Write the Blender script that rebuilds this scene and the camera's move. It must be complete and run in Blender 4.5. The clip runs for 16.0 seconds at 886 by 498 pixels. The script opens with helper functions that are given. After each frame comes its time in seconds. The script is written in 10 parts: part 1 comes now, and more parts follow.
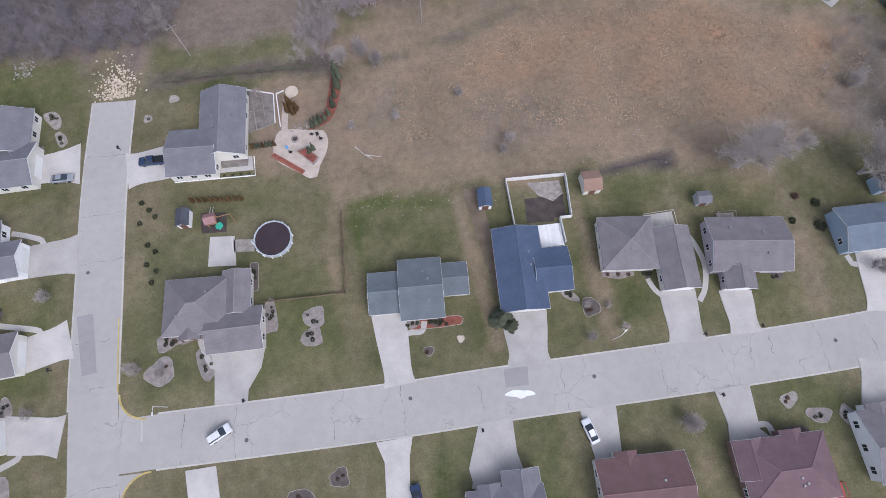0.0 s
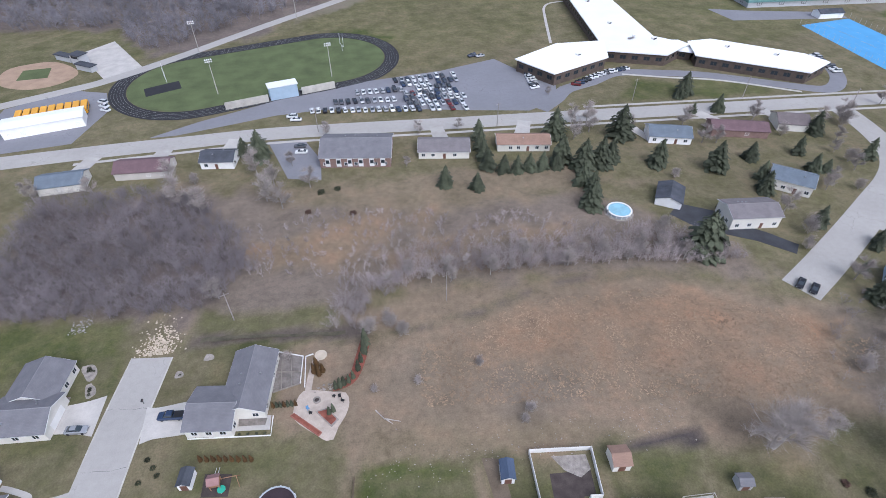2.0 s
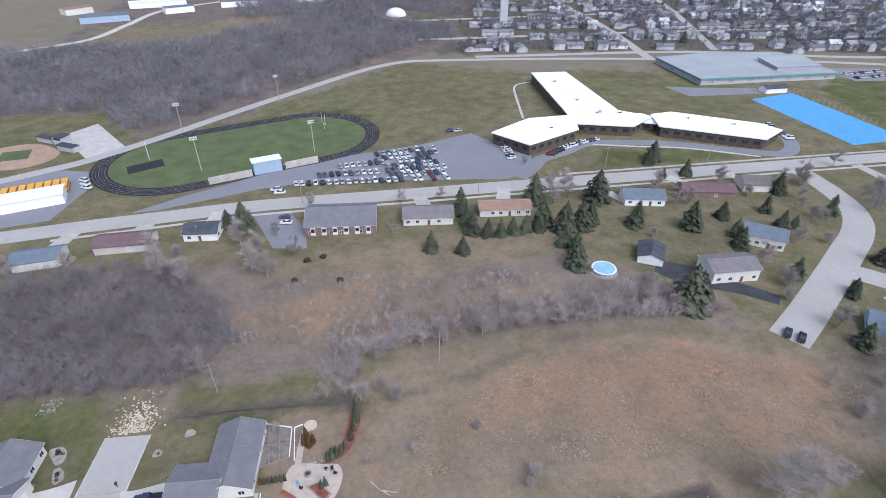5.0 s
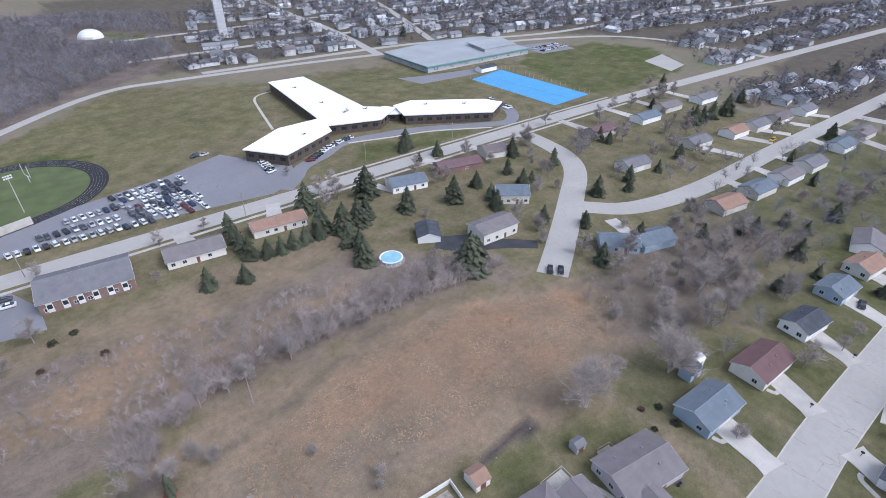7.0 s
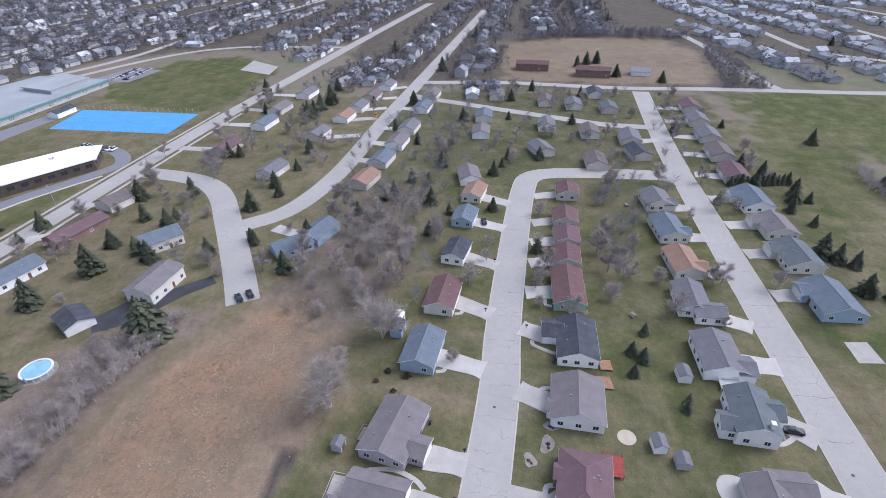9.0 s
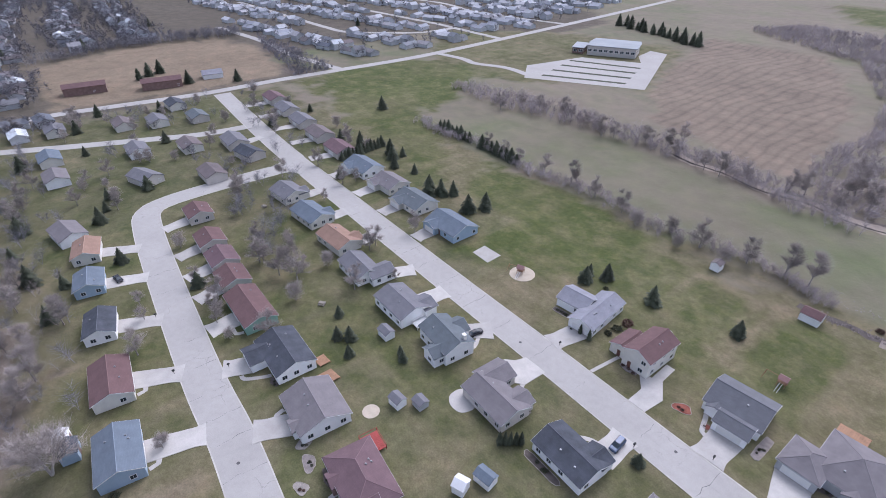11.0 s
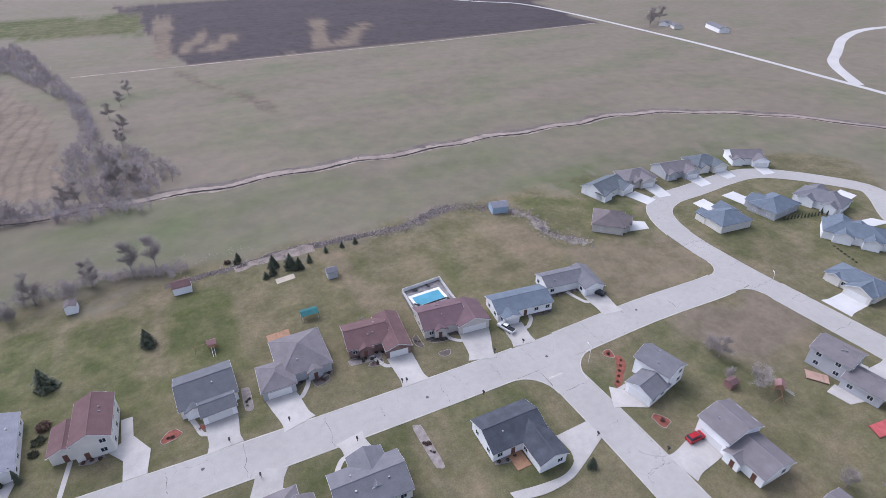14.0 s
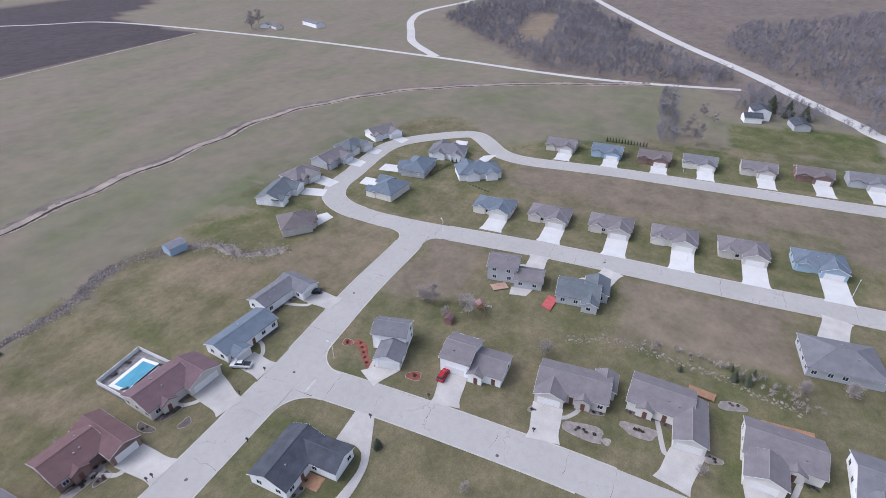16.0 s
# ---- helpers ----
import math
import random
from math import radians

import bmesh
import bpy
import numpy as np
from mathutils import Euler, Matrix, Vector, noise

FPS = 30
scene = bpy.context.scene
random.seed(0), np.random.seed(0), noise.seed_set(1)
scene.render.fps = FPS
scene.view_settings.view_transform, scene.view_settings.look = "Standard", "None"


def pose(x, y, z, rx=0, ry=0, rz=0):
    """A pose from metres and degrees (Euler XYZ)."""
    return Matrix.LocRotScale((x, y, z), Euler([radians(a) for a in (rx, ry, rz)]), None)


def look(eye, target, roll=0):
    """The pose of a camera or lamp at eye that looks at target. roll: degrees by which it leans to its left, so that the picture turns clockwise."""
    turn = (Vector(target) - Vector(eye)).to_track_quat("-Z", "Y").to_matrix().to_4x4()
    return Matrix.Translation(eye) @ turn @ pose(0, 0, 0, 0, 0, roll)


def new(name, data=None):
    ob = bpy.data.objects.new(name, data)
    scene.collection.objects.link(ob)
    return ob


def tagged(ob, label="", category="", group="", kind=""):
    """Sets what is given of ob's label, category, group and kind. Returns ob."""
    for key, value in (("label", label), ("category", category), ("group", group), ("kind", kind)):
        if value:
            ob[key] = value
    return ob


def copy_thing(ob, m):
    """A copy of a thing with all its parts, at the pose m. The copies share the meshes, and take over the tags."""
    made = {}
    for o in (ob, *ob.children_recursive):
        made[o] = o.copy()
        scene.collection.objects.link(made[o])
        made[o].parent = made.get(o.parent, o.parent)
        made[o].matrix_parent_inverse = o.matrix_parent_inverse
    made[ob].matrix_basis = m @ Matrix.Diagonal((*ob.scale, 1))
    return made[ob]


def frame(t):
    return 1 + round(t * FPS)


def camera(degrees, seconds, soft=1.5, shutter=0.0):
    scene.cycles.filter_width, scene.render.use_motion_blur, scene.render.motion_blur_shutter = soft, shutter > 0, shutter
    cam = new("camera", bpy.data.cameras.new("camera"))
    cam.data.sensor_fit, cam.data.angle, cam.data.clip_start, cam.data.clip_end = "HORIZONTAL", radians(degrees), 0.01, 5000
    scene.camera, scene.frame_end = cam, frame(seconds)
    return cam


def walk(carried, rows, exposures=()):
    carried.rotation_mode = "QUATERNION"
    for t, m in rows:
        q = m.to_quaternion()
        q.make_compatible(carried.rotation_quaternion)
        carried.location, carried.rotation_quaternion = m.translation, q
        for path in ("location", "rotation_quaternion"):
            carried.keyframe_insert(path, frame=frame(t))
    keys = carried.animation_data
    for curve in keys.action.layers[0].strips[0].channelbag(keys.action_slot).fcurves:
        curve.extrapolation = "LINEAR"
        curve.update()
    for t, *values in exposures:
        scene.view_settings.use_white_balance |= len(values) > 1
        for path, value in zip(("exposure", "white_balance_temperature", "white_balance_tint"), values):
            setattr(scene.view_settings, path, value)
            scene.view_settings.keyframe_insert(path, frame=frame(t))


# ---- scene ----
cam = camera(80.49, 16.0, soft=0.45)
# seconds, x, y, z, yaw, pitch, roll
ROWS = [
    (0.0, 0.01, -0.00, 102.88, -15.03, -72.35, 0.31),
    (0.5, -0.84, -1.26, 102.83, -14.30, -65.31, 0.28),
    (1.0, -1.56, -2.47, 102.92, -13.55, -57.27, 0.15),
    (1.5, -2.17, -3.55, 102.89, -12.83, -49.32, 0.16),
    (2.0, -2.96, -4.44, 102.48, -12.20, -41.67, 0.14),
    (2.5, -4.06, -5.08, 101.71, -11.83, -35.92, 0.24),
    (3.0, -5.28, -5.49, 100.82, -11.68, -34.16, 0.55),
    (3.2, -5.69, -5.65, 100.53, -11.61, -33.77, 0.31),
    (5.3, -7.08, -5.89, 98.89, -17.65, -33.10, 0.30),
    (5.5, -6.99, -5.79, 98.80, -19.86, -33.10, 0.19),
    (6.0, -6.69, -5.46, 98.61, -26.56, -33.04, 0.17),
    (6.5, -6.55, -5.19, 98.53, -34.24, -32.95, 0.17),
    (7.0, -6.73, -5.00, 98.51, -42.95, -32.81, -0.04),
    (7.5, -7.07, -4.82, 98.58, -52.32, -32.63, -0.31),
    (8.0, -7.38, -4.70, 98.79, -62.29, -32.54, -0.60),
    (8.5, -7.67, -4.43, 99.05, -73.03, -32.43, -0.86),
    (9.0, -7.79, -4.00, 99.27, -83.72, -32.47, -1.35),
    (9.2, -7.70, -3.71, 99.34, -88.09, -32.47, -1.25),
    (11.3, -2.35, 3.61, 99.94, -136.21, -33.12, 0.10),
    (11.5, -1.73, 3.92, 99.75, -141.27, -33.00, 0.23),
    (12.0, -0.11, 4.35, 99.11, -154.16, -32.68, 0.31),
    (12.5, 1.38, 4.30, 98.53, -167.27, -32.38, 0.24),
    (13.0, 2.67, 3.91, 98.25, -180.01, -32.31, -0.20),
    (13.5, 4.01, 3.25, 98.16, -193.13, -32.36, -0.25),
    (14.0, 5.15, 2.39, 97.90, -206.23, -32.34, -0.35),
    (14.5, 6.10, 1.59, 97.67, -219.18, -32.30, -0.34),
    (15.0, 6.92, 0.72, 97.66, -231.08, -32.28, -0.53),
    (15.5, 7.69, -0.12, 98.02, -240.32, -32.32, -0.82),
    (16.0, 8.49, -0.98, 98.55, -245.55, -32.30, -0.68),
]
walk(cam, [(t, pose(x, y, z, 90 + pitch, 0, yaw) @ pose(0, 0, 0, 0, 0, roll)) for t, x, y, z, yaw, pitch, roll in ROWS], [(0.0, -0.46, 5680, 15), (2.5, -0.34, 5540, 13), (6.5, -0.32, 5520, 13), (9.0, -0.3, 5560, 16), (12.5, -0.2, 5580, 19), (16.0, -0.34, 5600, 16)])

# ---------------------------------------------------------------- light
world = bpy.data.worlds.new("overcast sky")
scene.world = world
world.use_nodes = True
wn, wl = world.node_tree.nodes, world.node_tree.links
sky = wn.new("ShaderNodeTexSky")
sky.sky_type, sky.sun_disc = "NISHITA", False
sky.sun_elevation, sky.sun_rotation = radians(51), radians(159)
sky.air_density, sky.dust_density, sky.ozone_density = 1.0, 5.0, 1.0
grey = wn.new("ShaderNodeHueSaturation")
grey.inputs["Saturation"].default_value = 0.5
wl.new(sky.outputs[0], grey.inputs["Color"])
wl.new(grey.outputs[0], wn["Background"].inputs["Color"])
wn["Background"].inputs["Strength"].default_value = 0.28
sun_data = bpy.data.lights.new("sun", "SUN")
sun_data.energy, sun_data.angle, sun_data.color = 0.6, radians(60), (1.0, 0.97, 0.94)
sun = new("sun", sun_data)
sun.matrix_world = look((55, -142, 190), (0, 0, 0))


# ---------------------------------------------------------------- materials
def node_mat(name, rough=0.8, metal=0.0, spec=0.3):
    m = bpy.data.materials.new(name)
    m.use_nodes = True
    b = m.node_tree.nodes["Principled BSDF"]
    b.inputs["Roughness"].default_value = rough
    b.inputs["Metallic"].default_value = metal
    b.inputs["Specular IOR Level"].default_value = spec
    return m, m.node_tree.nodes, m.node_tree.links, b


def tex_noise(n, l, scale, detail=4.0, coords="Object", rough=0.55):
    c = n.new("ShaderNodeTexCoord")
    t = n.new("ShaderNodeTexNoise")
    t.inputs["Scale"].default_value, t.inputs["Detail"].default_value, t.inputs["Roughness"].default_value = scale, detail, rough
    l.new(c.outputs[coords], t.inputs["Vector"])
    return t


def ramp(n, l, fac, stops):
    r = n.new("ShaderNodeValToRGB")
    while len(r.color_ramp.elements) < len(stops):
        r.color_ramp.elements.new(0.5)
    for e, (p, c) in zip(r.color_ramp.elements, stops):
        e.position, e.color = p, (*c, 1)
    l.new(fac, r.inputs[0])
    return r.outputs[0]


def mix(n, l, fac, a, b, how="MIX"):
    x = n.new("ShaderNodeMix")
    x.data_type, x.blend_type = "RGBA", how
    for sock, v in ((x.inputs[0], fac), (x.inputs[6], a), (x.inputs[7], b)):
        if isinstance(v, bpy.types.NodeSocket):
            l.new(v, sock)
        elif isinstance(v, tuple):
            sock.default_value = (*v, 1)
        else:
            sock.default_value = v
    return x.outputs[2]


def bump(n, l, b, height, strength=0.4, distance=0.05):
    u = n.new("ShaderNodeBump")
    u.inputs["Strength"].default_value, u.inputs["Distance"].default_value = strength, distance
    l.new(height, u.inputs["Height"])
    l.new(u.outputs[0], b.inputs["Normal"])


def shade(c, k):
    return tuple(min(1.0, v * k) for v in c)


def worn(name, colour, rough=0.8, big=0.15, small=3.0, amount=0.18, relief=0.3, coords="Object", metal=0.0, vary=0.08, spec=0.3):
    """A paint, concrete or roofing with blotches and grain, a little different on each object."""
    m, n, l, b = node_mat(name, rough, metal, spec)
    t1, t2 = tex_noise(n, l, big, 4, coords), tex_noise(n, l, small, 5, coords, 0.7)
    c1 = ramp(n, l, t1.outputs["Fac"], [(0.3, shade(colour, 1 - amount)), (0.7, shade(colour, 1 + amount))])
    c2 = ramp(n, l, t2.outputs["Fac"], [(0.3, (1 - amount,) * 3), (0.7, (1.0,) * 3)])
    c = mix(n, l, 1.0, c1, c2, "MULTIPLY")
    if vary:
        i = n.new("ShaderNodeObjectInfo")
        c = mix(n, l, 1.0, c, ramp(n, l, i.outputs["Random"], [(0.0, (1 - vary,) * 3), (1.0, (1 + vary * 0.5,) * 3)]), "MULTIPLY")
    l.new(c, b.inputs["Base Color"])
    bump(n, l, b, t2.outputs["Fac"], relief, 0.03)
    return m


def shingles(name, colour, streak=0.16):
    """Asphalt shingles: courses, single tabs of different tone, and streaks down the slope."""
    m, n, l, b = node_mat(name, 0.9, 0.0, 0.2)
    c = n.new("ShaderNodeTexCoord")
    k = n.new("ShaderNodeTexBrick")
    k.inputs["Scale"].default_value = 1.0
    k.inputs["Brick Width"].default_value, k.inputs["Row Height"].default_value = 0.6, 0.28
    k.inputs["Mortar Size"].default_value = 0.02
    k.inputs["Color1"].default_value = (*shade(colour, 1.03), 1)
    k.inputs["Color2"].default_value = (*shade(colour, 0.95), 1)
    k.inputs["Mortar"].default_value = (*shade(colour, 0.9), 1)
    l.new(c.outputs["UV"], k.inputs["Vector"])
    t = tex_noise(n, l, 0.35, 5, "Object", 0.6)
    g = ramp(n, l, t.outputs["Fac"], [(0.25, (1 - streak,) * 3), (0.75, (1 + streak * 0.5,) * 3)])
    l.new(mix(n, l, 1.0, k.outputs["Color"], g, "MULTIPLY"), b.inputs["Base Color"])
    bump(n, l, b, k.outputs["Fac"], 0.2, -0.01)
    return m


def glass_mat(name, colour=(0.03, 0.04, 0.05), rough=0.08):
    m, n, l, b = node_mat(name, rough, 0.0, 0.6)
    b.inputs["Base Color"].default_value = (*colour, 1)
    return m


M_ASPHALT = worn("driveway asphalt", (0.055, 0.057, 0.065), 0.9, 0.2, 4.0, 0.2)
M_NEWDRIVE = worn("fresh driveway concrete", (0.57, 0.56, 0.54), 0.85, 0.25, 3.0, 0.06, vary=0.06)
M_CONCRETE = worn("driveway concrete", (0.455, 0.43, 0.4), 0.85, 0.25, 3.0, 0.12, vary=0.15)
M_KERB = worn("kerb concrete", (0.47, 0.445, 0.4), 0.85, 0.4, 4.0, 0.15)
M_WHITE = worn("white trim paint", (0.72, 0.72, 0.72), 0.5, 0.5, 6.0, 0.05, 0.05)
M_TRIM = worn("greyed gutter paint", (0.5, 0.5, 0.5), 0.5, 0.5, 6.0, 0.08, 0.05)
M_GLASS = glass_mat("window glass")
M_BLACK = worn("black plastic", (0.02, 0.02, 0.022), 0.5, 1.0, 8.0, 0.1, 0.05)
M_DOOR = worn("painted garage door", (0.76, 0.75, 0.73), 0.5, 0.5, 5.0, 0.06, 0.1)
M_DECK = worn("cedar decking", (0.34, 0.195, 0.115), 0.75, 0.8, 6.0, 0.2)
M_OLDDECK = worn("greyed decking", (0.27, 0.24, 0.21), 0.8, 0.8, 6.0, 0.2)
M_FENCE = worn("white vinyl", (0.74, 0.73, 0.71), 0.5, 0.8, 5.0, 0.06, 0.05)
ROOF_COLOUR = {
    "grey": (0.175, 0.172, 0.186),
    "taupe": (0.19, 0.174, 0.18),
    "purple": (0.158, 0.104, 0.113),
    "red": (0.152, 0.094, 0.093),
    "navy": (0.075, 0.1, 0.155),
    "blue": (0.147, 0.175, 0.21),
    "slate": (0.078, 0.084, 0.1),
    "teal": (0.135, 0.152, 0.165),
    "orange": (0.29, 0.19, 0.145),
    "brown": (0.165, 0.14, 0.14),
    "pale": (0.255, 0.255, 0.285),
    "ash": (0.14, 0.142, 0.155),
}
ROOF = {k: shingles(k + " shingles", c, 0.4 if k == "slate" else 0.2) for k, c in ROOF_COLOUR.items()}
ROOF["white"] = worn("white metal roofing", (0.8, 0.81, 0.83), 0.5, 0.3, 2.0, 0.05, 0.05)
CAP = {k: worn(k + " ridge tiles", shade(c, 1.32), 0.9, 0.5, 5.0, 0.12) for k, c in ROOF_COLOUR.items()}
CAP["white"] = M_TRIM
WALL = {
    "white": worn("white siding", (0.88, 0.88, 0.88), 0.55, 0.4, 5.0, 0.05, 0.1),
    "cream": worn("cream siding", (0.7, 0.675, 0.62), 0.6, 0.4, 5.0, 0.07, 0.1),
    "tan": worn("tan siding", (0.58, 0.54, 0.5), 0.6, 0.4, 5.0, 0.07, 0.1),
    "blue": worn("pale blue siding", (0.36, 0.46, 0.56), 0.6, 0.4, 5.0, 0.06, 0.1),
    "grey": worn("grey siding", (0.45, 0.46, 0.48), 0.6, 0.4, 5.0, 0.06, 0.1),
    "mint": worn("mint siding", (0.3, 0.5, 0.42), 0.6, 0.4, 5.0, 0.06, 0.1),
    "lilac": worn("mauve siding", (0.5, 0.45, 0.5), 0.6, 0.4, 5.0, 0.06, 0.1),
    "brick": worn("red brick", (0.25, 0.165, 0.145), 0.85, 0.6, 7.0, 0.2, 0.3),
    "brown": worn("brown brick", (0.11, 0.085, 0.07), 0.85, 0.6, 7.0, 0.2, 0.3),
}


# ---------------------------------------------------------------- mesh helpers
def finish(bm, name, material):
    me = bpy.data.meshes.new(name)
    bm.normal_update()
    bm.to_mesh(me)
    bm.free()
    if material is not None:
        me.materials.append(material)
    return me


def part(name, bm, material, parent, label=""):
    me = bm if isinstance(bm, bpy.types.Mesh) else finish(bm, name, material)
    ob = new(name, me)
    ob.parent = parent
    if label:
        tagged(ob, label)
    return ob


def thing(name, m, label, category, group="", kind=""):
    e = new(name)
    e.empty_display_size = 0.5
    e.matrix_world = m
    e.matrix_basis = m
    return tagged(e, label, category, group, kind)


def add_box(bm, x0, x1, y0, y1, z0, z1, bevel=0.0):
    v = [bm.verts.new((x, y, z)) for z in (z0, z1) for y in (y0, y1) for x in (x0, x1)]
    faces = [bm.faces.new([v[i] for i in q]) for q in ((0, 2, 3, 1), (4, 5, 7, 6), (0, 1, 5, 4), (2, 6, 7, 3), (0, 4, 6, 2), (1, 3, 7, 5))]
    if bevel:
        bmesh.ops.bevel(bm, geom=list({e for f in faces for e in f.edges}), offset=bevel, segments=1, affect="EDGES")
    return faces


def box(x0, x1, y0, y1, z0, z1, bevel=0.0):
    bm = bmesh.new()
    add_box(bm, x0, x1, y0, y1, z0, z1, bevel)
    return bm


def add_prism(bm, pts, z0, z1):
    lo, hi = [bm.verts.new((x, y, z0)) for x, y in pts], [bm.verts.new((x, y, z1)) for x, y in pts]
    bm.faces.new(lo[::-1]), bm.faces.new(hi)
    for i in range(len(pts)):
        j = (i + 1) % len(pts)
        bm.faces.new((lo[i], lo[j], hi[j], hi[i]))


def ccw(pts):
    a = sum(p[0] * q[1] - q[0] * p[1] for p, q in zip(pts, pts[1:] + pts[:1]))
    return pts if a > 0 else pts[::-1]


def prism(pts, z0, z1):
    bm = bmesh.new()
    add_prism(bm, ccw(list(pts)), z0, z1)
    return bm


def add_tube(bm, a, b, ra, rb, sides=5):
    a, b = Vector(a), Vector(b)
    d = (b - a).normalized()
    s = d.orthogonal().normalized()
    t = d.cross(s)
    rings = []
    for p, r in ((a, ra), (b, rb)):
        rings.append([bm.verts.new(p + r * (math.cos(2 * math.pi * i / sides) * s + math.sin(2 * math.pi * i / sides) * t)) for i in range(sides)])
    for i in range(sides):
        j = (i + 1) % sides
        bm.faces.new((rings[0][i], rings[0][j], rings[1][j], rings[1][i]))
    bm.faces.new(rings[1])
    bm.faces.new(rings[0][::-1])


def tube(a, b, ra, rb=None, sides=6):
    bm = bmesh.new()
    add_tube(bm, a, b, ra, ra if rb is None else rb, sides)
    return bm


def smooth_line(pts, step=3.0, closed=False):
    """Points at even steps along a smooth curve through pts."""
    p = [np.array(q, float) for q in pts]
    if closed:
        p = [p[-1]] + p + p[:2]
    else:
        p = [2 * p[0] - p[1]] + p + [2 * p[-1] - p[-2]]
    out = []
    for a, b, c, d in zip(p, p[1:], p[2:], p[3:]):
        n = max(1, int(np.linalg.norm(c - b) / step))
        for i in range(n):
            t = i / n
            out.append(0.5 * (2 * b + (c - a) * t + (2 * a - 5 * b + 4 * c - d) * t * t + (3 * b - a - 3 * c + d) * t**3))
    if not closed:
        out.append(p[-2])
    return np.array(out)


def sides_of(line, off, closed=False):
    d = np.roll(line, -1, 0) - np.roll(line, 1, 0) if closed else np.gradient(line, axis=0)
    d /= np.linalg.norm(d, axis=1)[:, None] + 1e-9
    return line + off * np.stack([-d[:, 1], d[:, 0]], 1)


def band(line, o0, o1, z0, z1, closed=False):
    """A slab along a line between two offsets from it, with its sides."""
    a, b = sides_of(line, o0, closed), sides_of(line, o1, closed)
    if o0 < o1:
        a, b = b, a
    bm = bmesh.new()
    ring = [[bm.verts.new((*p, z0)), bm.verts.new((*p, z1)), bm.verts.new((*q, z1)), bm.verts.new((*q, z0))] for p, q in zip(a, b)]
    n = len(ring)
    for i in range(n if closed else n - 1):
        r, s = ring[i], ring[(i + 1) % n]
        for k in range(3):
            bm.faces.new((r[k], r[k + 1], s[k + 1], s[k]))
    if not closed:
        bm.faces.new(ring[0][::-1])
        bm.faces.new(ring[-1])
    return bm


# ---------------------------------------------------------------- ground: one sheet with lawns, fields and scrub
def axis(lo, hi, step, far):
    near = np.arange(lo, hi + step, step)
    out = step * np.concatenate([1.07 ** np.arange(1, 45), 1.07**44 * 1.3 ** np.arange(1, 14)])
    tail = np.cumsum(out)
    tail = tail[tail < far]
    return np.concatenate([(near[0] - tail)[::-1], near, near[-1] + tail])


GX, GY = axis(-270, 330, 2.0, 4600), axis(-290, 300, 2.0, 4600)


def value_noise(x, y, size, seed):
    """Smooth noise from 0 to 1 on arrays of places."""
    r = np.random.RandomState(seed)
    table = r.rand(256, 256)
    u, v = x / size, y / size
    i, j = np.floor(u).astype(int), np.floor(v).astype(int)
    a, b = u - i, v - j
    a, b = a * a * (3 - 2 * a), b * b * (3 - 2 * b)
    g = lambda p, q: table[p % 256, q % 256]
    return (g(i, j) * (1 - a) + g(i + 1, j) * a) * (1 - b) + (g(i, j + 1) * (1 - a) + g(i + 1, j + 1) * a) * b


def signed(x, y, poly):
    """Distance to the edge of a polygon, positive inside."""
    p = np.array(poly, float)
    q = np.roll(p, -1, 0)
    best, inside = np.full(x.shape, 1e9), np.zeros(x.shape, bool)
    for (ax, ay), (bx, by) in zip(p, q):
        dx, dy = bx - ax, by - ay
        t = np.clip(((x - ax) * dx + (y - ay) * dy) / (dx * dx + dy * dy + 1e-9), 0, 1)
        best = np.minimum(best, np.hypot(x - ax - t * dx, y - ay - t * dy))
        cross = ((ay > y) != (by > y)) & (x < (bx - ax) * (y - ay) / (by - ay + 1e-12) + ax)
        inside ^= cross
    return np.where(inside, best, -best)


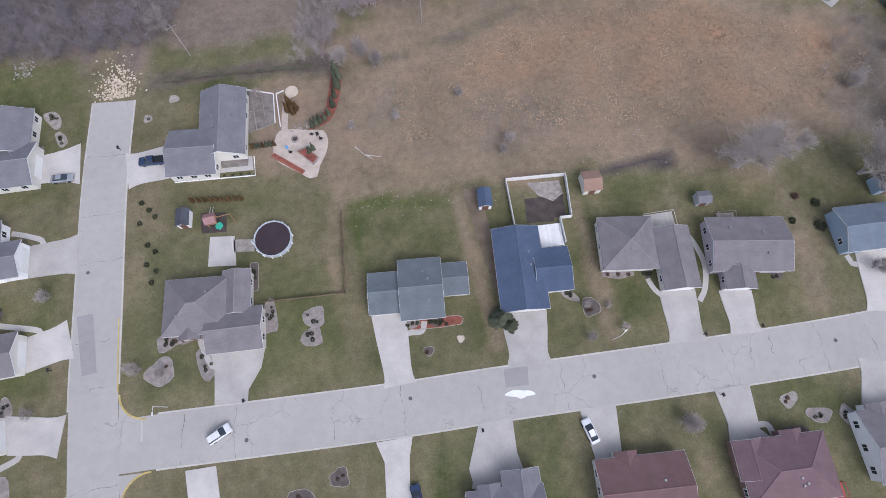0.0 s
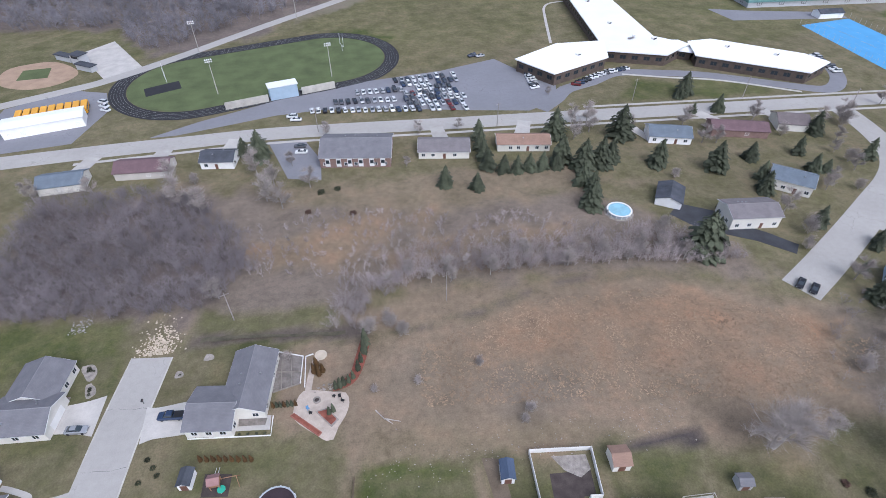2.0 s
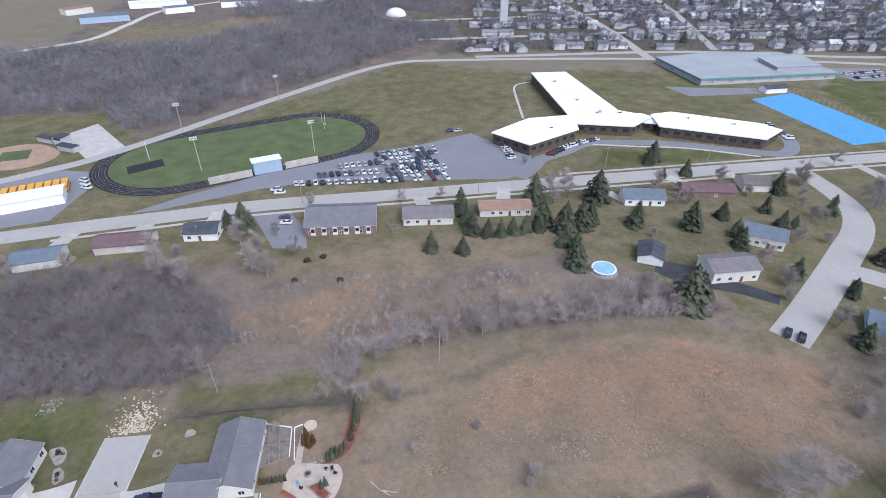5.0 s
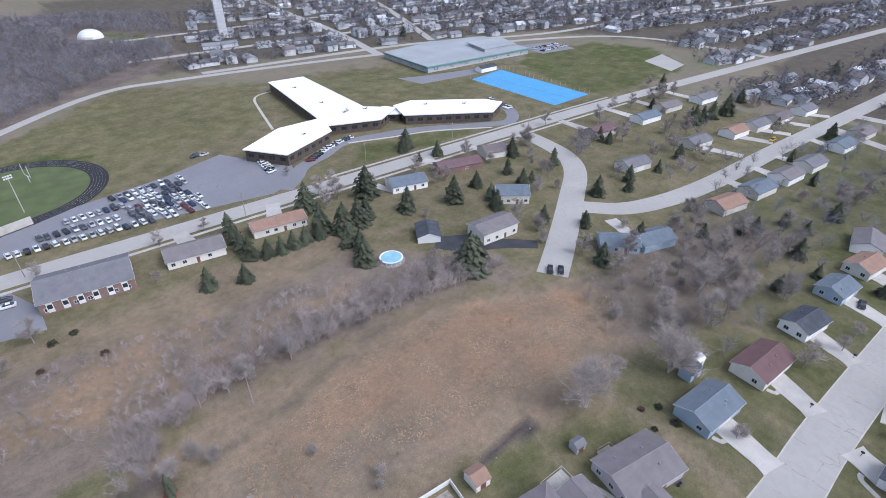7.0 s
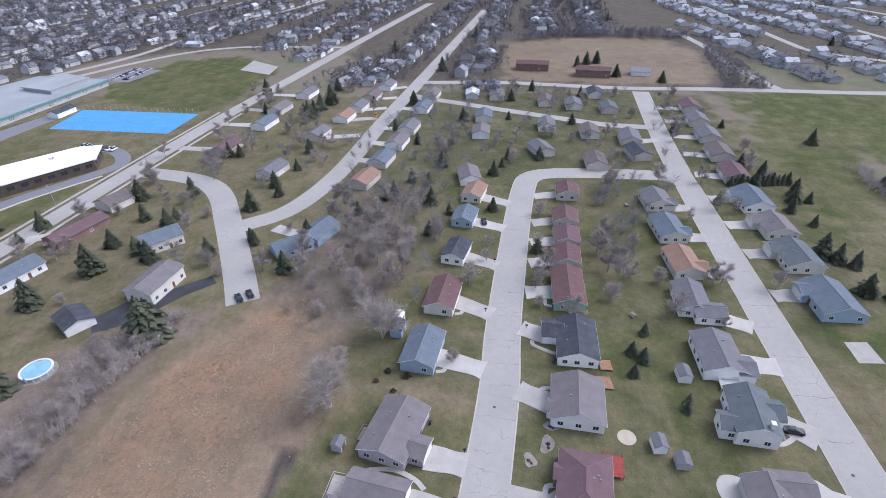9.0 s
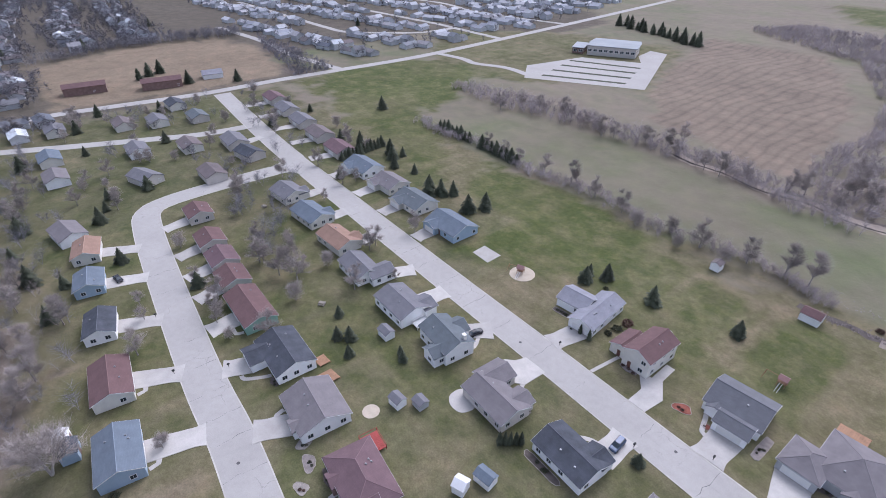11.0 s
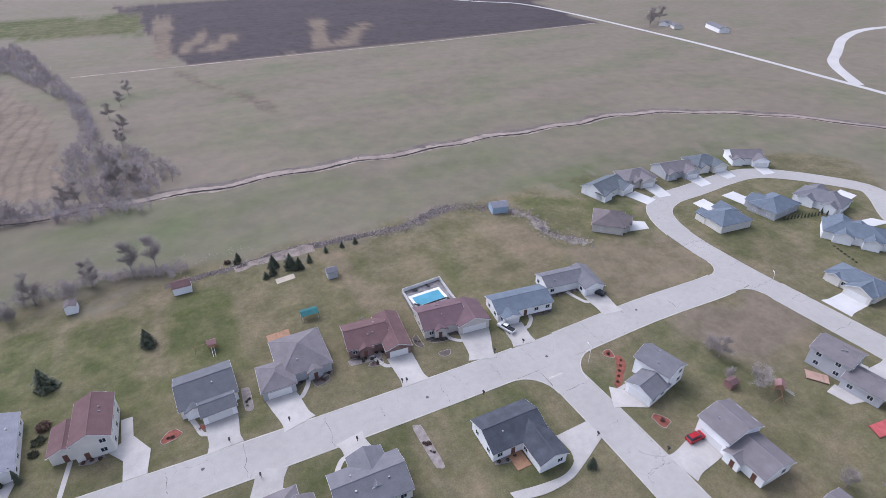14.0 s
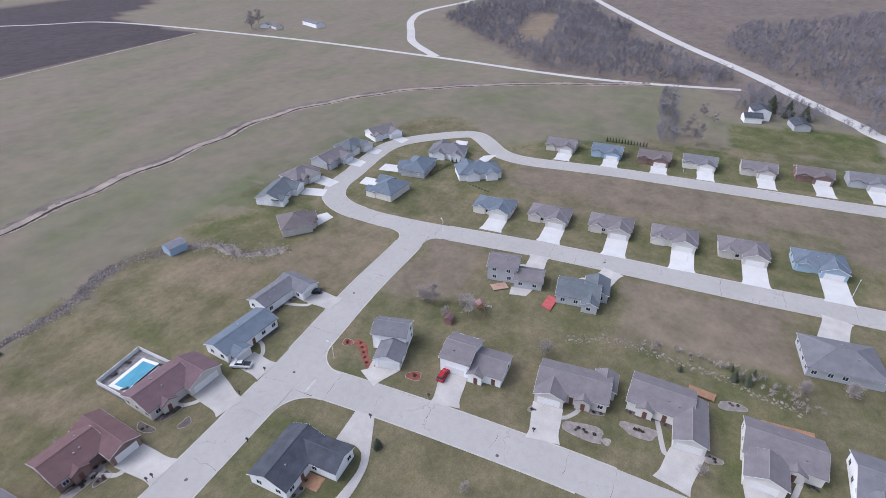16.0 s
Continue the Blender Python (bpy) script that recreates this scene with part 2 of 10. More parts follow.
# each zone: outline, softness of its edge, and how much lawn green, straw, grey scrub and bare soil it has
ZONES = [
    ([(-2000, 600), (-2000, -2000), (2000, -2000), (2000, 900), (0, 1500)], 60, (0.2, 0.1, 0.5, 0.0), (0.8, 0, 1)),
    ([(-290, 300), (-270, -160), (-60, -165), (210, -165), (330, -110), (330, 330), (-100, 330)], 15, (0.5, 0.1, 0.1, 0.0)),
    # the town's lots
    ([(60, 420), (260, 385), (440, 330), (500, 130), (360, 110), (345, -160), (325, -300), (345, -640), (900, -720), (1400, -300), (1400, 500), (420, 1000), (120, 900)], 12, (0.45, 0.0, 0.3, 0.55)),
    ([(372, -10), (500, -4), (524, -77), (516, -150), (450, -170), (390, -160), (362, -138), (364, -60)], 8, (0.1, 0.62, 0.25, 0.0)),
    ([(505, -186), (450, -190), (354, -184), (352, -146), (390, -160), (450, -168)], 6, (0.0, 0.0, 0.8, 0.5)),
    # meadow between the streets and the brush behind it
    ([(-24, 56), (-26, 78), (-8, 92), (20, 92), (60, 92), (103, 74), (122, 60), (118, 44), (100, 34), (72, 36), (62, 40), (40, 42), (17, 43.5), (3, 46.5), (-8, 48), (-11, 54), (-12, 58)], 4, (0.1, 0.75, 0.2, 0.0)),
    ([(10, 74), (40, 82), (78, 79), (101, 66), (118, 52), (104, 42), (78, 46), (46, 57), (24, 62)], 8, (0.0, 1.0, 0.0, 0.0)),
    ([(-92, 150), (-60, 158), (-20, 140), (15, 133), (75, 128), (98, 101), (110, 78), (64, 89), (1, 97), (-7, 86), (-50, 92), (-95, 108)], 6, (0.05, 0.35, 0.75, 0.0)),
    ([(-100, 158), (-51, 144), (-36, 109), (-52, 96), (-100, 104)], 8, (0.0, 0.1, 1.0, 0.5)),
    ([(-30, 152), (75, 146), (98, 128), (15, 128), (-20, 140)], 8, (0.25, 0.5, 0.2, 0.0)),
    ([(-6, 48.5), (16, 44.5), (40, 43), (44, 47), (18, 51), (0, 56), (-8, 56)], 3, (0.0, 0.45, 0.1, 0.0)),
    ([(40, 41.4), (46.5, 41.7), (53.6, 40.7), (62.3, 39.6), (61.3, 37.7), (53, 38.9), (45.5, 39.4)], 1.2, (0.2, 0.0, 0.2, 0.9)),
    ([(100, 30), (112, 62), (150, 62), (196, 46), (190, 18), (140, 14)], 6, (0.25, 0.1, 0.7, 0.1)),
    ([(196, 20), (196, 60), (345, 60), (345, -135), (130, -118), (100, -112), (96, -60), (104, -18)], 8, (0.85, 0.0, 0.12, 0.1)),
    # russet and grey patches in the meadow
    ([(22, 71), (44, 80), (78, 78), (98, 68), (112, 56), (104, 52), (84, 60), (58, 68), (36, 66)], 9, (0.0, 0.95, 0.0, 0.0), (0, 0, 0, 0.6)),
    ([(60, 62), (80, 60), (92, 50), (84, 46), (66, 52)], 9, (0.0, 0.9, 0.1, 0.0), (0, 0, 0, 0.5)),
    ([(10, 62), (26, 66), (44, 60), (40, 52), (18, 54)], 9, (0.0, 0.45, 0.5, 0.0)),
    ([(-8, 62), (2, 76), (12, 70), (8, 58)], 6, (0.1, 0.5, 0.4, 0.0)),
    ([(0, 110), (30, 118), (60, 112), (50, 102), (10, 102)], 10, (0.0, 0.7, 0.3, 0.0), (0, 0, 0, 0.25)),
    ([(-34, 120), (-6, 130), (20, 126), (4, 112), (-26, 108)], 8, (0.1, 0.8, 0.1, 0.0), (0, 0, 0, 0.3)),
    # mown track beside the hedgerow and a worn strip at its end
    ([(-4, 80.5), (22, 83.5), (48, 90), (76, 88), (98, 78), (106, 70), (104, 67.5), (96, 74.5), (75, 84.5), (49, 86.5), (23, 80), (-3, 77.5)], 1.6, (0.42, 0.3, 0.15, 0.1)),
    ([(4, 79.6), (24, 82.2), (48, 88.6), (70, 87.2), (70, 86.4), (48, 87.7), (24, 81.4), (4, 78.8)], 0.8, (0.0, 0.2, 0.5, 0.35)),
    # watered lawns
    ([(-8.5, 47.2), (2.9, 45.8), (16, 42.3), (14.5, 26), (-9, 28)], 1.2, (0.95, 0.0, 0.0, 0.0)),
    ([(-56, 34), (-30, 40), (-14, 36), (-14, 10), (-54, 15)], 3, (0.75, 0.0, 0.05, 0.0)),
    ([(-45, 97), (-8, 92), (-10, 80), (-22, 82), (-48, 84)], 3, (0.7, 0.0, 0.1, 0.0)),
    ([(-110, 106), (-62, 98), (-62, 86), (-68, 60), (-90, 60), (-110, 80)], 4, (0.9, 0.0, 0.0, 0.0)),
    ([(54, -8), (80, -12), (80, -24), (60, -22), (52, -14)], 2, (0.85, 0.0, 0.0, 0.0)),
    ([(120, -94), (164, -157), (124, -163), (70, -158), (66, -126), (86, -106)], 8, (1.0, 0.0, 0.0, 0.0)),
    ([(162, -120), (340, -150), (330, -230), (208, -170)], 12, (0.9, 0.0, 0.0, 0.0)),
    ([(-2, -132), (-22, -134), (-20, -110), (0, -110)], 3, (0.8, 0.0, 0.0, 0.0)),
    ([(-52, -90), (-62, -90), (-64, -135), (-54, -135)], 2, (0.75, 0.0, 0.0, 0.0)),
    ([(-107, -160), (-149, -134), (-128, -112), (-103, -137)], 3, (1.0, 0.0, 0.0, 0.0)),
    ([(-102, -85), (-142, -86), (-138, -112), (-120, -116), (-98, -118)], 4, (0.38, 0.25, 0.25, 0.0), (0.5, 0, 0)),
    ([(-56, -88), (-95, -112), (-96, -150), (-66, -138), (-60, -120)], 5, (0.5, 0.32, 0.05, 0.0)),
    ([(-176, -62), (-226, -62), (-216, 90), (-178, 90)], 5, (0.22, 0.2, 0.45, 0.05), (0.6, 0, 0)),
    ([(-96, -70), (-141, -72), (-143, -44), (-112, -48)], 5, (0.28, 0.2, 0.45, 0.0), (0.6, 0, 0)),
    ([(-140, -4), (-141, 42), (-112, 42), (-108, -4)], 3, (0.22, 0.22, 0.45, 0.0), (0.6, 0, 0)),
    # school grounds
    ([(-60, 268), (-40, 290), (72, 396), (151, 346), (104, 262), (27, 238)], 6, (0.62, 0.12, 0.0, 0.0)),
    ([(-90, 235), (-75, 262), (10, 300), (30, 282), (-10, 240)], 4, (0.95, 0.0, 0.0, 0.0)),
    ([(150, 345), (230, 330), (290, 250), (200, 230), (130, 260)], 6, (0.66, 0.1, 0.0, 0.0)),
    ([(322, 262), (345, 275), (429, 268), (446, 220), (400, 165), (298, 170), (292, 190)], 5, (1.0, 0.0, 0.0, 0.0)),
    ([(110, 186), (190, 180), (196, 192), (132, 204)], 3, (0.85, 0.0, 0.0, 0.0)),
    # farmland to the south and west
    ([(260, -215), (110, -226), (50, -215), (14, -222), (-75, -222), (-190, -221), (-226, -218), (-256, -208), (-292, -184), (-322, -152), (-300, -100), (-250, -140), (-160, -165), (20, -166), (165, -160), (260, -180)], 4, (0.5, 0.1, 0.25, 0.0), (1, 0, 1)),
    ([(72, -466), (-210, -462), (-420, -470), (-415, -300), (-395, -20), (-322, -154), (-292, -186), (-256, -210), (-226, -220), (-190, -224), (-75, -226), (14, -228)], 5, (0.24, 0.3, 0.3, 0.0), (1, 0, 1)),
    ([(300, -170), (420, -160), (420, -330), (330, -420), (225, -440), (240, -500), (700, -1200), (700, -700), (335, -500), (320, -300)], 8, (0.5, 0.1, 0.3, 0.0), (1, 0, 1)),
    ([(240, -505), (136, -495), (82, -382), (57, -240), (138, -262), (180, -320)], 5, (0.0, 0.55, 0.55, 0.0), (0.7, 1, 0)),
    ([(-1, -475), (60, -860), (-900, -900), (-450, -640), (-420, -475), (-374, -465)], 4, (0.0, 0.0, 0.25, 1.0), (1, 0, 0)),
    ([(16, -754), (-3, -749), (6, -502), (22, -506)], 5, (0.0, 0.7, 0.3, 0.25), (1, 0, 0)),
    ([(3, -536), (-30, -631), (-34, -612), (-6, -512)], 5, (0.0, 0.7, 0.3, 0.25), (1, 0, 0)),
    ([(-14, -515), (-49, -604), (-66, -603), (-29, -506)], 5, (0.0, 0.7, 0.3, 0.25), (1, 0, 0)),
    ([(2, -452), (-12, -412), (-31, -372), (-48, -322), (-40, -320), (-24, -368), (-5, -408), (9, -448)], 5, (0.3, 0.0, 0.55, 0.12), (1, 0, 0)),
    ([(-146, -641), (-161, -637), (-123, -482), (-105, -481)], 5, (0.0, 0.7, 0.3, 0.25), (1, 0, 0)),
    ([(-126, -486), (-183, -591), (-198, -588), (-145, -482)], 5, (0.0, 0.7, 0.3, 0.25), (1, 0, 0)),
    ([(239, -791), (28, -785), (26, -632), (165, -667)], 6, (1.0, 0.0, 0.0, 0.0), (1, 0, 0)),
    ([(300, -230), (180, -315), (225, -440), (330, -420), (420, -330)], 8, (0.7, 0.05, 0.1, 0.0), (0.8, 0, 0)),
    ([(-300, -155), (-240, -76), (-284, 0), (-380, -5), (-385, -95)], 6, (0.5, 0.05, 0.35, 0.0), (1, 0, 1)),
    ([(-630, -282), (-553, -243), (-460, -160), (-406, -120), (-384, -107), (-378, -54), (-387, -6), (-374, 28), (-340, 90), (-300, 300), (-1200, 400), (-900, -80)], 14, (0.1, 0.1, 0.9, 0.1)),
    ([(-190, 520), (0, 494), (82, 431), (-50, 292), (-70, 282), (-127, 284), (-260, 330)], 10, (0.05, 0.0, 1.0, 0.2)),
    ([(-60, 500), (72, 402), (138, 458), (148, 517), (200, 640), (100, 760), (-200, 800), (-200, 500)], 10, (0.05, 0.0, 1.0, 0.25)),
    ([(-185, 505), (-56, 527), (-10, 525), (-4, 594), (-56, 597), (-185, 600)], 6, (0.45, 0.25, 0.15, 0.0)),
    ([(114, 610), (127, 609), (159, 551), (136, 533), (118, 552)], 3, (1.0, 0.0, 0.0, 0.0)),
    ([(88, 592), (100, 575), (116, 545), (100, 548), (84, 575)], 3, (0.0, 0.6, 0.4, 0.0)),
    # deep green field, its darkness standing in for lens falloff near the picture's edge
    ([(232, -180), (346, -153), (346, -246), (300, -268), (258, -232)], 6, (1.1, 0.0, 0.0, 0.0)),
    # worn lanes between the lots
    ([(13.6, 43), (16.4, 42.5), (15.2, 9), (12.4, 9.4)], 1.2, (0.1, 0.5, 0.15, 0.0)),
    ([(37.6, 36), (39.4, 35.6), (36.8, 6), (35.2, 6.2)], 1.2, (0.2, 0.46, 0.1, 0.0)),
    ([(-13.4, 46), (-10.8, 45.6), (-13.4, 28), (-15.8, 28.4)], 1.2, (0.25, 0.46, 0.1, 0.0)),
    ([(80, 40), (84, 39), (80.5, 2), (77.5, 2.4)], 2, (0.3, 0.2, 0.25, 0.0)),
    # bald strips across the back lots
    ([(-24, -150), (-30, -150), (-34, -118), (-30, -112), (-26, -118)], 3, (0.15, 0.35, 0.15, 0.0)),
    ([(24, -150), (33, -149), (31, -118), (26, -116)], 4, (0.15, 0.35, 0.1, 0.0)),
    ([(-80, -142), (-96, -146), (-100, -118), (-84, -112)], 4, (0.3, 0.4, 0.1, 0.0)),
    # the ditch behind the end house
    ([(-46, 89.4), (-32.6, 87.9), (-16, 85.3), (-3.5, 83.9), (-3.7, 80.6), (-16.2, 81.9), (-32.5, 84.0), (-46, 86.2)], 1.4, (0.0, 0.1, 0.6, 0.6)),
    # ball field, fill ground and the farmhouse lawn
    ([(-190, 334), (-117, 324), (-94, 284), (-104, 250), (-150, 230), (-210, 250)], 5, (0.7, 0.08, 0.05, 0.0)),
    ([(-84, 521), (-70, 618), (-40, 638), (-12, 601), (-24, 554), (-64, 529)], 8, (0.15, 0.35, 0.2, 0.0)),
    ([(-276, 26), (-313, 29), (-322, 65), (-321, 100), (-282, 92), (-276, 48)], 3, (1.0, 0.0, 0.0, 0.0)),
    ([(-526, -165), (-661, -177), (-666, -150), (-523, -128), (-465, -120)], 8, (0.1, 0.6, 0.3, 0.0)),
]


def ground_cover():
    x, y = np.meshgrid(GX, GY)
    wob = value_noise(x, y, 9, 3) - 0.5 + 0.5 * (value_noise(x, y, 3.3, 4) - 0.5)
    cover = np.zeros((*x.shape, 4))
    till = np.zeros((*x.shape, 4))
    for poly, soft, values, *farm in ZONES:
        d = signed(x, y, poly) + wob * soft * 1.6
        w = np.clip(0.5 + d / soft, 0, 1)[..., None]
        cover = cover * (1 - w) + w * np.array(values)
        till = till * (1 - w) + w * np.array(((farm or [(0, 0, 0)])[0] + (0,) * (4 - len((farm or [(0, 0, 0)])[0]))))
    # each lot's lawn is kept a little differently
    r = np.random.RandomState(5)
    for lx, ly, turn, front, low in LOTS:
        f = math.radians(turn + {"s": -90, "n": 90, "e": 0, "w": 180}[front])
        near = (np.abs(x - lx) < 45) & (np.abs(y - ly) < 45)
        dx, dy = x[near] - lx, y[near] - ly
        ahead, across = dx * math.cos(f) + dy * math.sin(f), -dx * math.sin(f) + dy * math.cos(f)
        back, half, strip = r.uniform(15, 27), r.uniform(10.5, 12.5), False
        if ly < -90 and -80 < lx < 80:
            back, half, strip = r.uniform(44, 56), r.uniform(9.5, 12.0), True
        d = np.minimum(half - np.abs(across), np.minimum(16 - ahead, ahead + back)) + 0.8 * wob[near]
        w = np.clip(0.5 + d / 0.9, 0, 1)[..., None] * 0.88 * np.clip(1.2 - 2.5 * cover[near][:, 1:2], 0, 1) * (cover[near][:, 3:] < 0.3)
        values = np.array((r.uniform(0.62, 1.05), r.uniform(0, 0.12), r.uniform(0, 0.12), 0.05))
        if strip:
            values = np.array((r.choice((0.25, 0.45, 0.7, 1.0)), r.uniform(0, 0.16), r.uniform(0, 0.1), 0.0))
            w *= np.where(ahead < -4, 1.0, 0.5)[..., None]
        cover[near] = cover[near] * (1 - w) + w * values
    # green and bare streaks along the fields
    streak = value_noise(x * 0.9 + y * 0.25, y * 3.0 - x * 0.6, 60, 21) * 0.7 + value_noise(x, y * 3, 24, 22) * 0.3
    farm = till[..., 0]
    cover[..., 0] = np.clip(cover[..., 0] + farm * (streak - 0.5) * 0.8 * (cover[..., 3] < 0.3), 0, 1)
    lot = value_noise(x, y, 26, 8)
    patch = value_noise(x, y, 7, 9)
    cover[..., 0] = np.clip(cover[..., 0] * (0.71 + 0.36 * lot + 0.36 * (patch - 0.5)), 0, 1)
    height = np.zeros_like(x)
    # a shallow ditch behind the end house and the stream between the fields
    for line, deep, wide in DITCHES:
        p = smooth_line(line, 4.0)
        d = np.full(x.shape, 1e9)
        for (ax, ay), (bx, by) in zip(p, p[1:]):
            dx, dy = bx - ax, by - ay
            t = np.clip(((x - ax) * dx + (y - ay) * dy) / (dx * dx + dy * dy + 1e-9), 0, 1)
            d = np.minimum(d, np.hypot(x - ax - t * dx, y - ay - t * dy))
        height -= deep * np.exp(-((d / wide) ** 2))
    return x, y, height, cover, till


DITCHES = [
    ([(-46, 87.7), (-32.5, 85.9), (-16, 83.5), (-4, 82.2)], 0.5, 1.2),
    ([(40, 40.4), (46, 40.6), (53.5, 39.8), (62, 38.6)], 0.35, 1.2),
]


def build_ground():
    x, y, h, cover, till = ground_cover()
    ny, nx = x.shape
    verts = np.stack([x, y, h], -1).reshape(-1, 3)
    idx = np.arange(nx * ny).reshape(ny, nx)
    faces = np.stack([idx[:-1, :-1], idx[:-1, 1:], idx[1:, 1:], idx[1:, :-1]], -1).reshape(-1, 4)
    me = bpy.data.meshes.new("ground")
    me.vertices.add(len(verts))
    me.vertices.foreach_set("co", verts.ravel())
    me.loops.add(faces.size)
    me.loops.foreach_set("vertex_index", faces.ravel().astype(np.int32))
    me.polygons.add(len(faces))
    me.polygons.foreach_set("loop_start", np.arange(0, faces.size, 4, dtype=np.int32))
    me.update(calc_edges=True)
    at = me.attributes.new("cover", "FLOAT_COLOR", "POINT")
    at.data.foreach_set("color", cover.reshape(-1))
    at = me.attributes.new("till", "FLOAT_COLOR", "POINT")
    at.data.foreach_set("color", till.reshape(-1))
    me.materials.append(ground_material())
    return tagged(new("ground", me), "early spring lawns, dry meadow, brush and farm fields", "ground", kind="structure")


def ground_material():
    m, n, l, b = node_mat("turf, straw and soil", 0.95, 0.0, 0.15)
    a = n.new("ShaderNodeAttribute")
    a.attribute_name = "cover"
    s = n.new("ShaderNodeSeparateColor")
    l.new(a.outputs["Color"], s.inputs[0])
    wide, mid, fine, grain = (tex_noise(n, l, k, 5, "Object", 0.65) for k in (0.02, 0.11, 0.6, 2.6))

    def edge(chan, noise_node, low, high):
        """A cover's share, broken up by a noise."""
        t = n.new("ShaderNodeMath")
        t.operation = "ADD"
        l.new(chan, t.inputs[0])
        k = n.new("ShaderNodeMapRange")
        k.inputs["From Min"].default_value, k.inputs["From Max"].default_value = 0.3, 0.7
        k.inputs["To Min"].default_value, k.inputs["To Max"].default_value = low, high
        l.new(noise_node.outputs["Fac"], k.inputs["Value"])
        l.new(k.outputs[0], t.inputs[1])
        t.use_clamp = True
        return t.outputs[0]

    dry = ramp(n, l, mid.outputs["Fac"], [(0.3, (0.148, 0.124, 0.074)), (0.7, (0.218, 0.183, 0.113))])
    green = ramp(n, l, mid.outputs["Fac"], [(0.3, (0.032, 0.056, 0.012)), (0.7, (0.066, 0.093, 0.025))])
    straw = ramp(n, l, mid.outputs["Fac"], [(0.25, (0.195, 0.146, 0.106)), (0.5, (0.262, 0.195, 0.135)), (0.75, (0.305, 0.212, 0.138))])
    scrub = ramp(n, l, mid.outputs["Fac"], [(0.3, (0.138, 0.113, 0.1)), (0.7, (0.215, 0.178, 0.152))])
    soil = ramp(n, l, mid.outputs["Fac"], [(0.3, (0.055, 0.045, 0.048)), (0.7, (0.085, 0.07, 0.072))])
    spots = tex_noise(n, l, 0.27, 6, "Object", 0.7)
    thin = ramp(n, l, spots.outputs["Fac"], [(0.36, (0.0,) * 3), (0.62, (1.0,) * 3)])
    pale = ramp(n, l, mid.outputs["Fac"], [(0.3, (0.1, 0.104, 0.036)), (0.7, (0.165, 0.155, 0.066))])
    lush = mix(n, l, thin, green, mix(n, l, 0.6, green, pale))
    c = mix(n, l, edge(s.outputs[0], spots, -0.26, 0.2), dry, lush)
    c = mix(n, l, edge(s.outputs[1], mid, -0.12, 0.12), c, straw)
    c = mix(n, l, edge(s.outputs[2], mid, -0.1, 0.1), c, scrub)
    c = mix(n, l, a.outputs["Alpha"], c, soil)
    f = n.new("ShaderNodeAttribute")
    f.attribute_name = "till"
    farm = n.new("ShaderNodeSeparateColor")
    l.new(f.outputs["Color"], farm.inputs[0])
    rough = mix(n, l, 1.0, ramp(n, l, fine.outputs["Fac"], [(0.25, (0.78,) * 3), (0.75, (1.16,) * 3)]), ramp(n, l, grain.outputs["Fac"], [(0.3, (0.78,) * 3), (0.7, (1.15,) * 3)]), "MULTIPLY")
    even = ramp(n, l, fine.outputs["Fac"], [(0.25, (0.85,) * 3), (0.75, (0.98,) * 3)])
    c = mix(n, l, 1.0, c, mix(n, l, farm.outputs[0], rough, even), "MULTIPLY")
    crop = mix(n, l, edge(s.outputs[0], wide, -0.45, 0.4), (0.205, 0.174, 0.134), (0.116, 0.13, 0.068))
    crop = mix(n, l, 1.0, crop, ramp(n, l, mid.outputs["Fac"], [(0.25, (0.82,) * 3), (0.75, (1.08,) * 3)]), "MULTIPLY")
    c = mix(n, l, farm.outputs[2], c, crop)
    c = mix(n, l, 1.0, c, mix(n, l, edge(f.outputs["Alpha"], mid, -0.3, 0.25), (1.0, 1.0, 1.0), (1.09, 0.93, 0.84)), "MULTIPLY")
    # stubble rows that follow the land
    w = n.new("ShaderNodeTexWave")
    w.inputs["Scale"].default_value, w.inputs["Distortion"].default_value = 0.045, 14.0
    w.inputs["Detail"].default_value, w.inputs["Detail Scale"].default_value = 2.0, 0.25
    co = n.new("ShaderNodeTexCoord")
    l.new(co.outputs["Object"], w.inputs["Vector"])
    c = mix(n, l, farm.outputs[1], c, mix(n, l, 1.0, c, ramp(n, l, w.outputs["Fac"], [(0.0, (0.86,) * 3), (0.3, (1.0,) * 3), (1.0, (1.04,) * 3)]), "MULTIPLY"))
    c = mix(n, l, 1.0, c, ramp(n, l, wide.outputs["Fac"], [(0.3, (0.86,) * 3), (0.7, (1.1,) * 3)]), "MULTIPLY")
    l.new(c, b.inputs["Base Color"])
    bump(n, l, b, fine.outputs["Fac"], 0.6, 0.25)
    return m



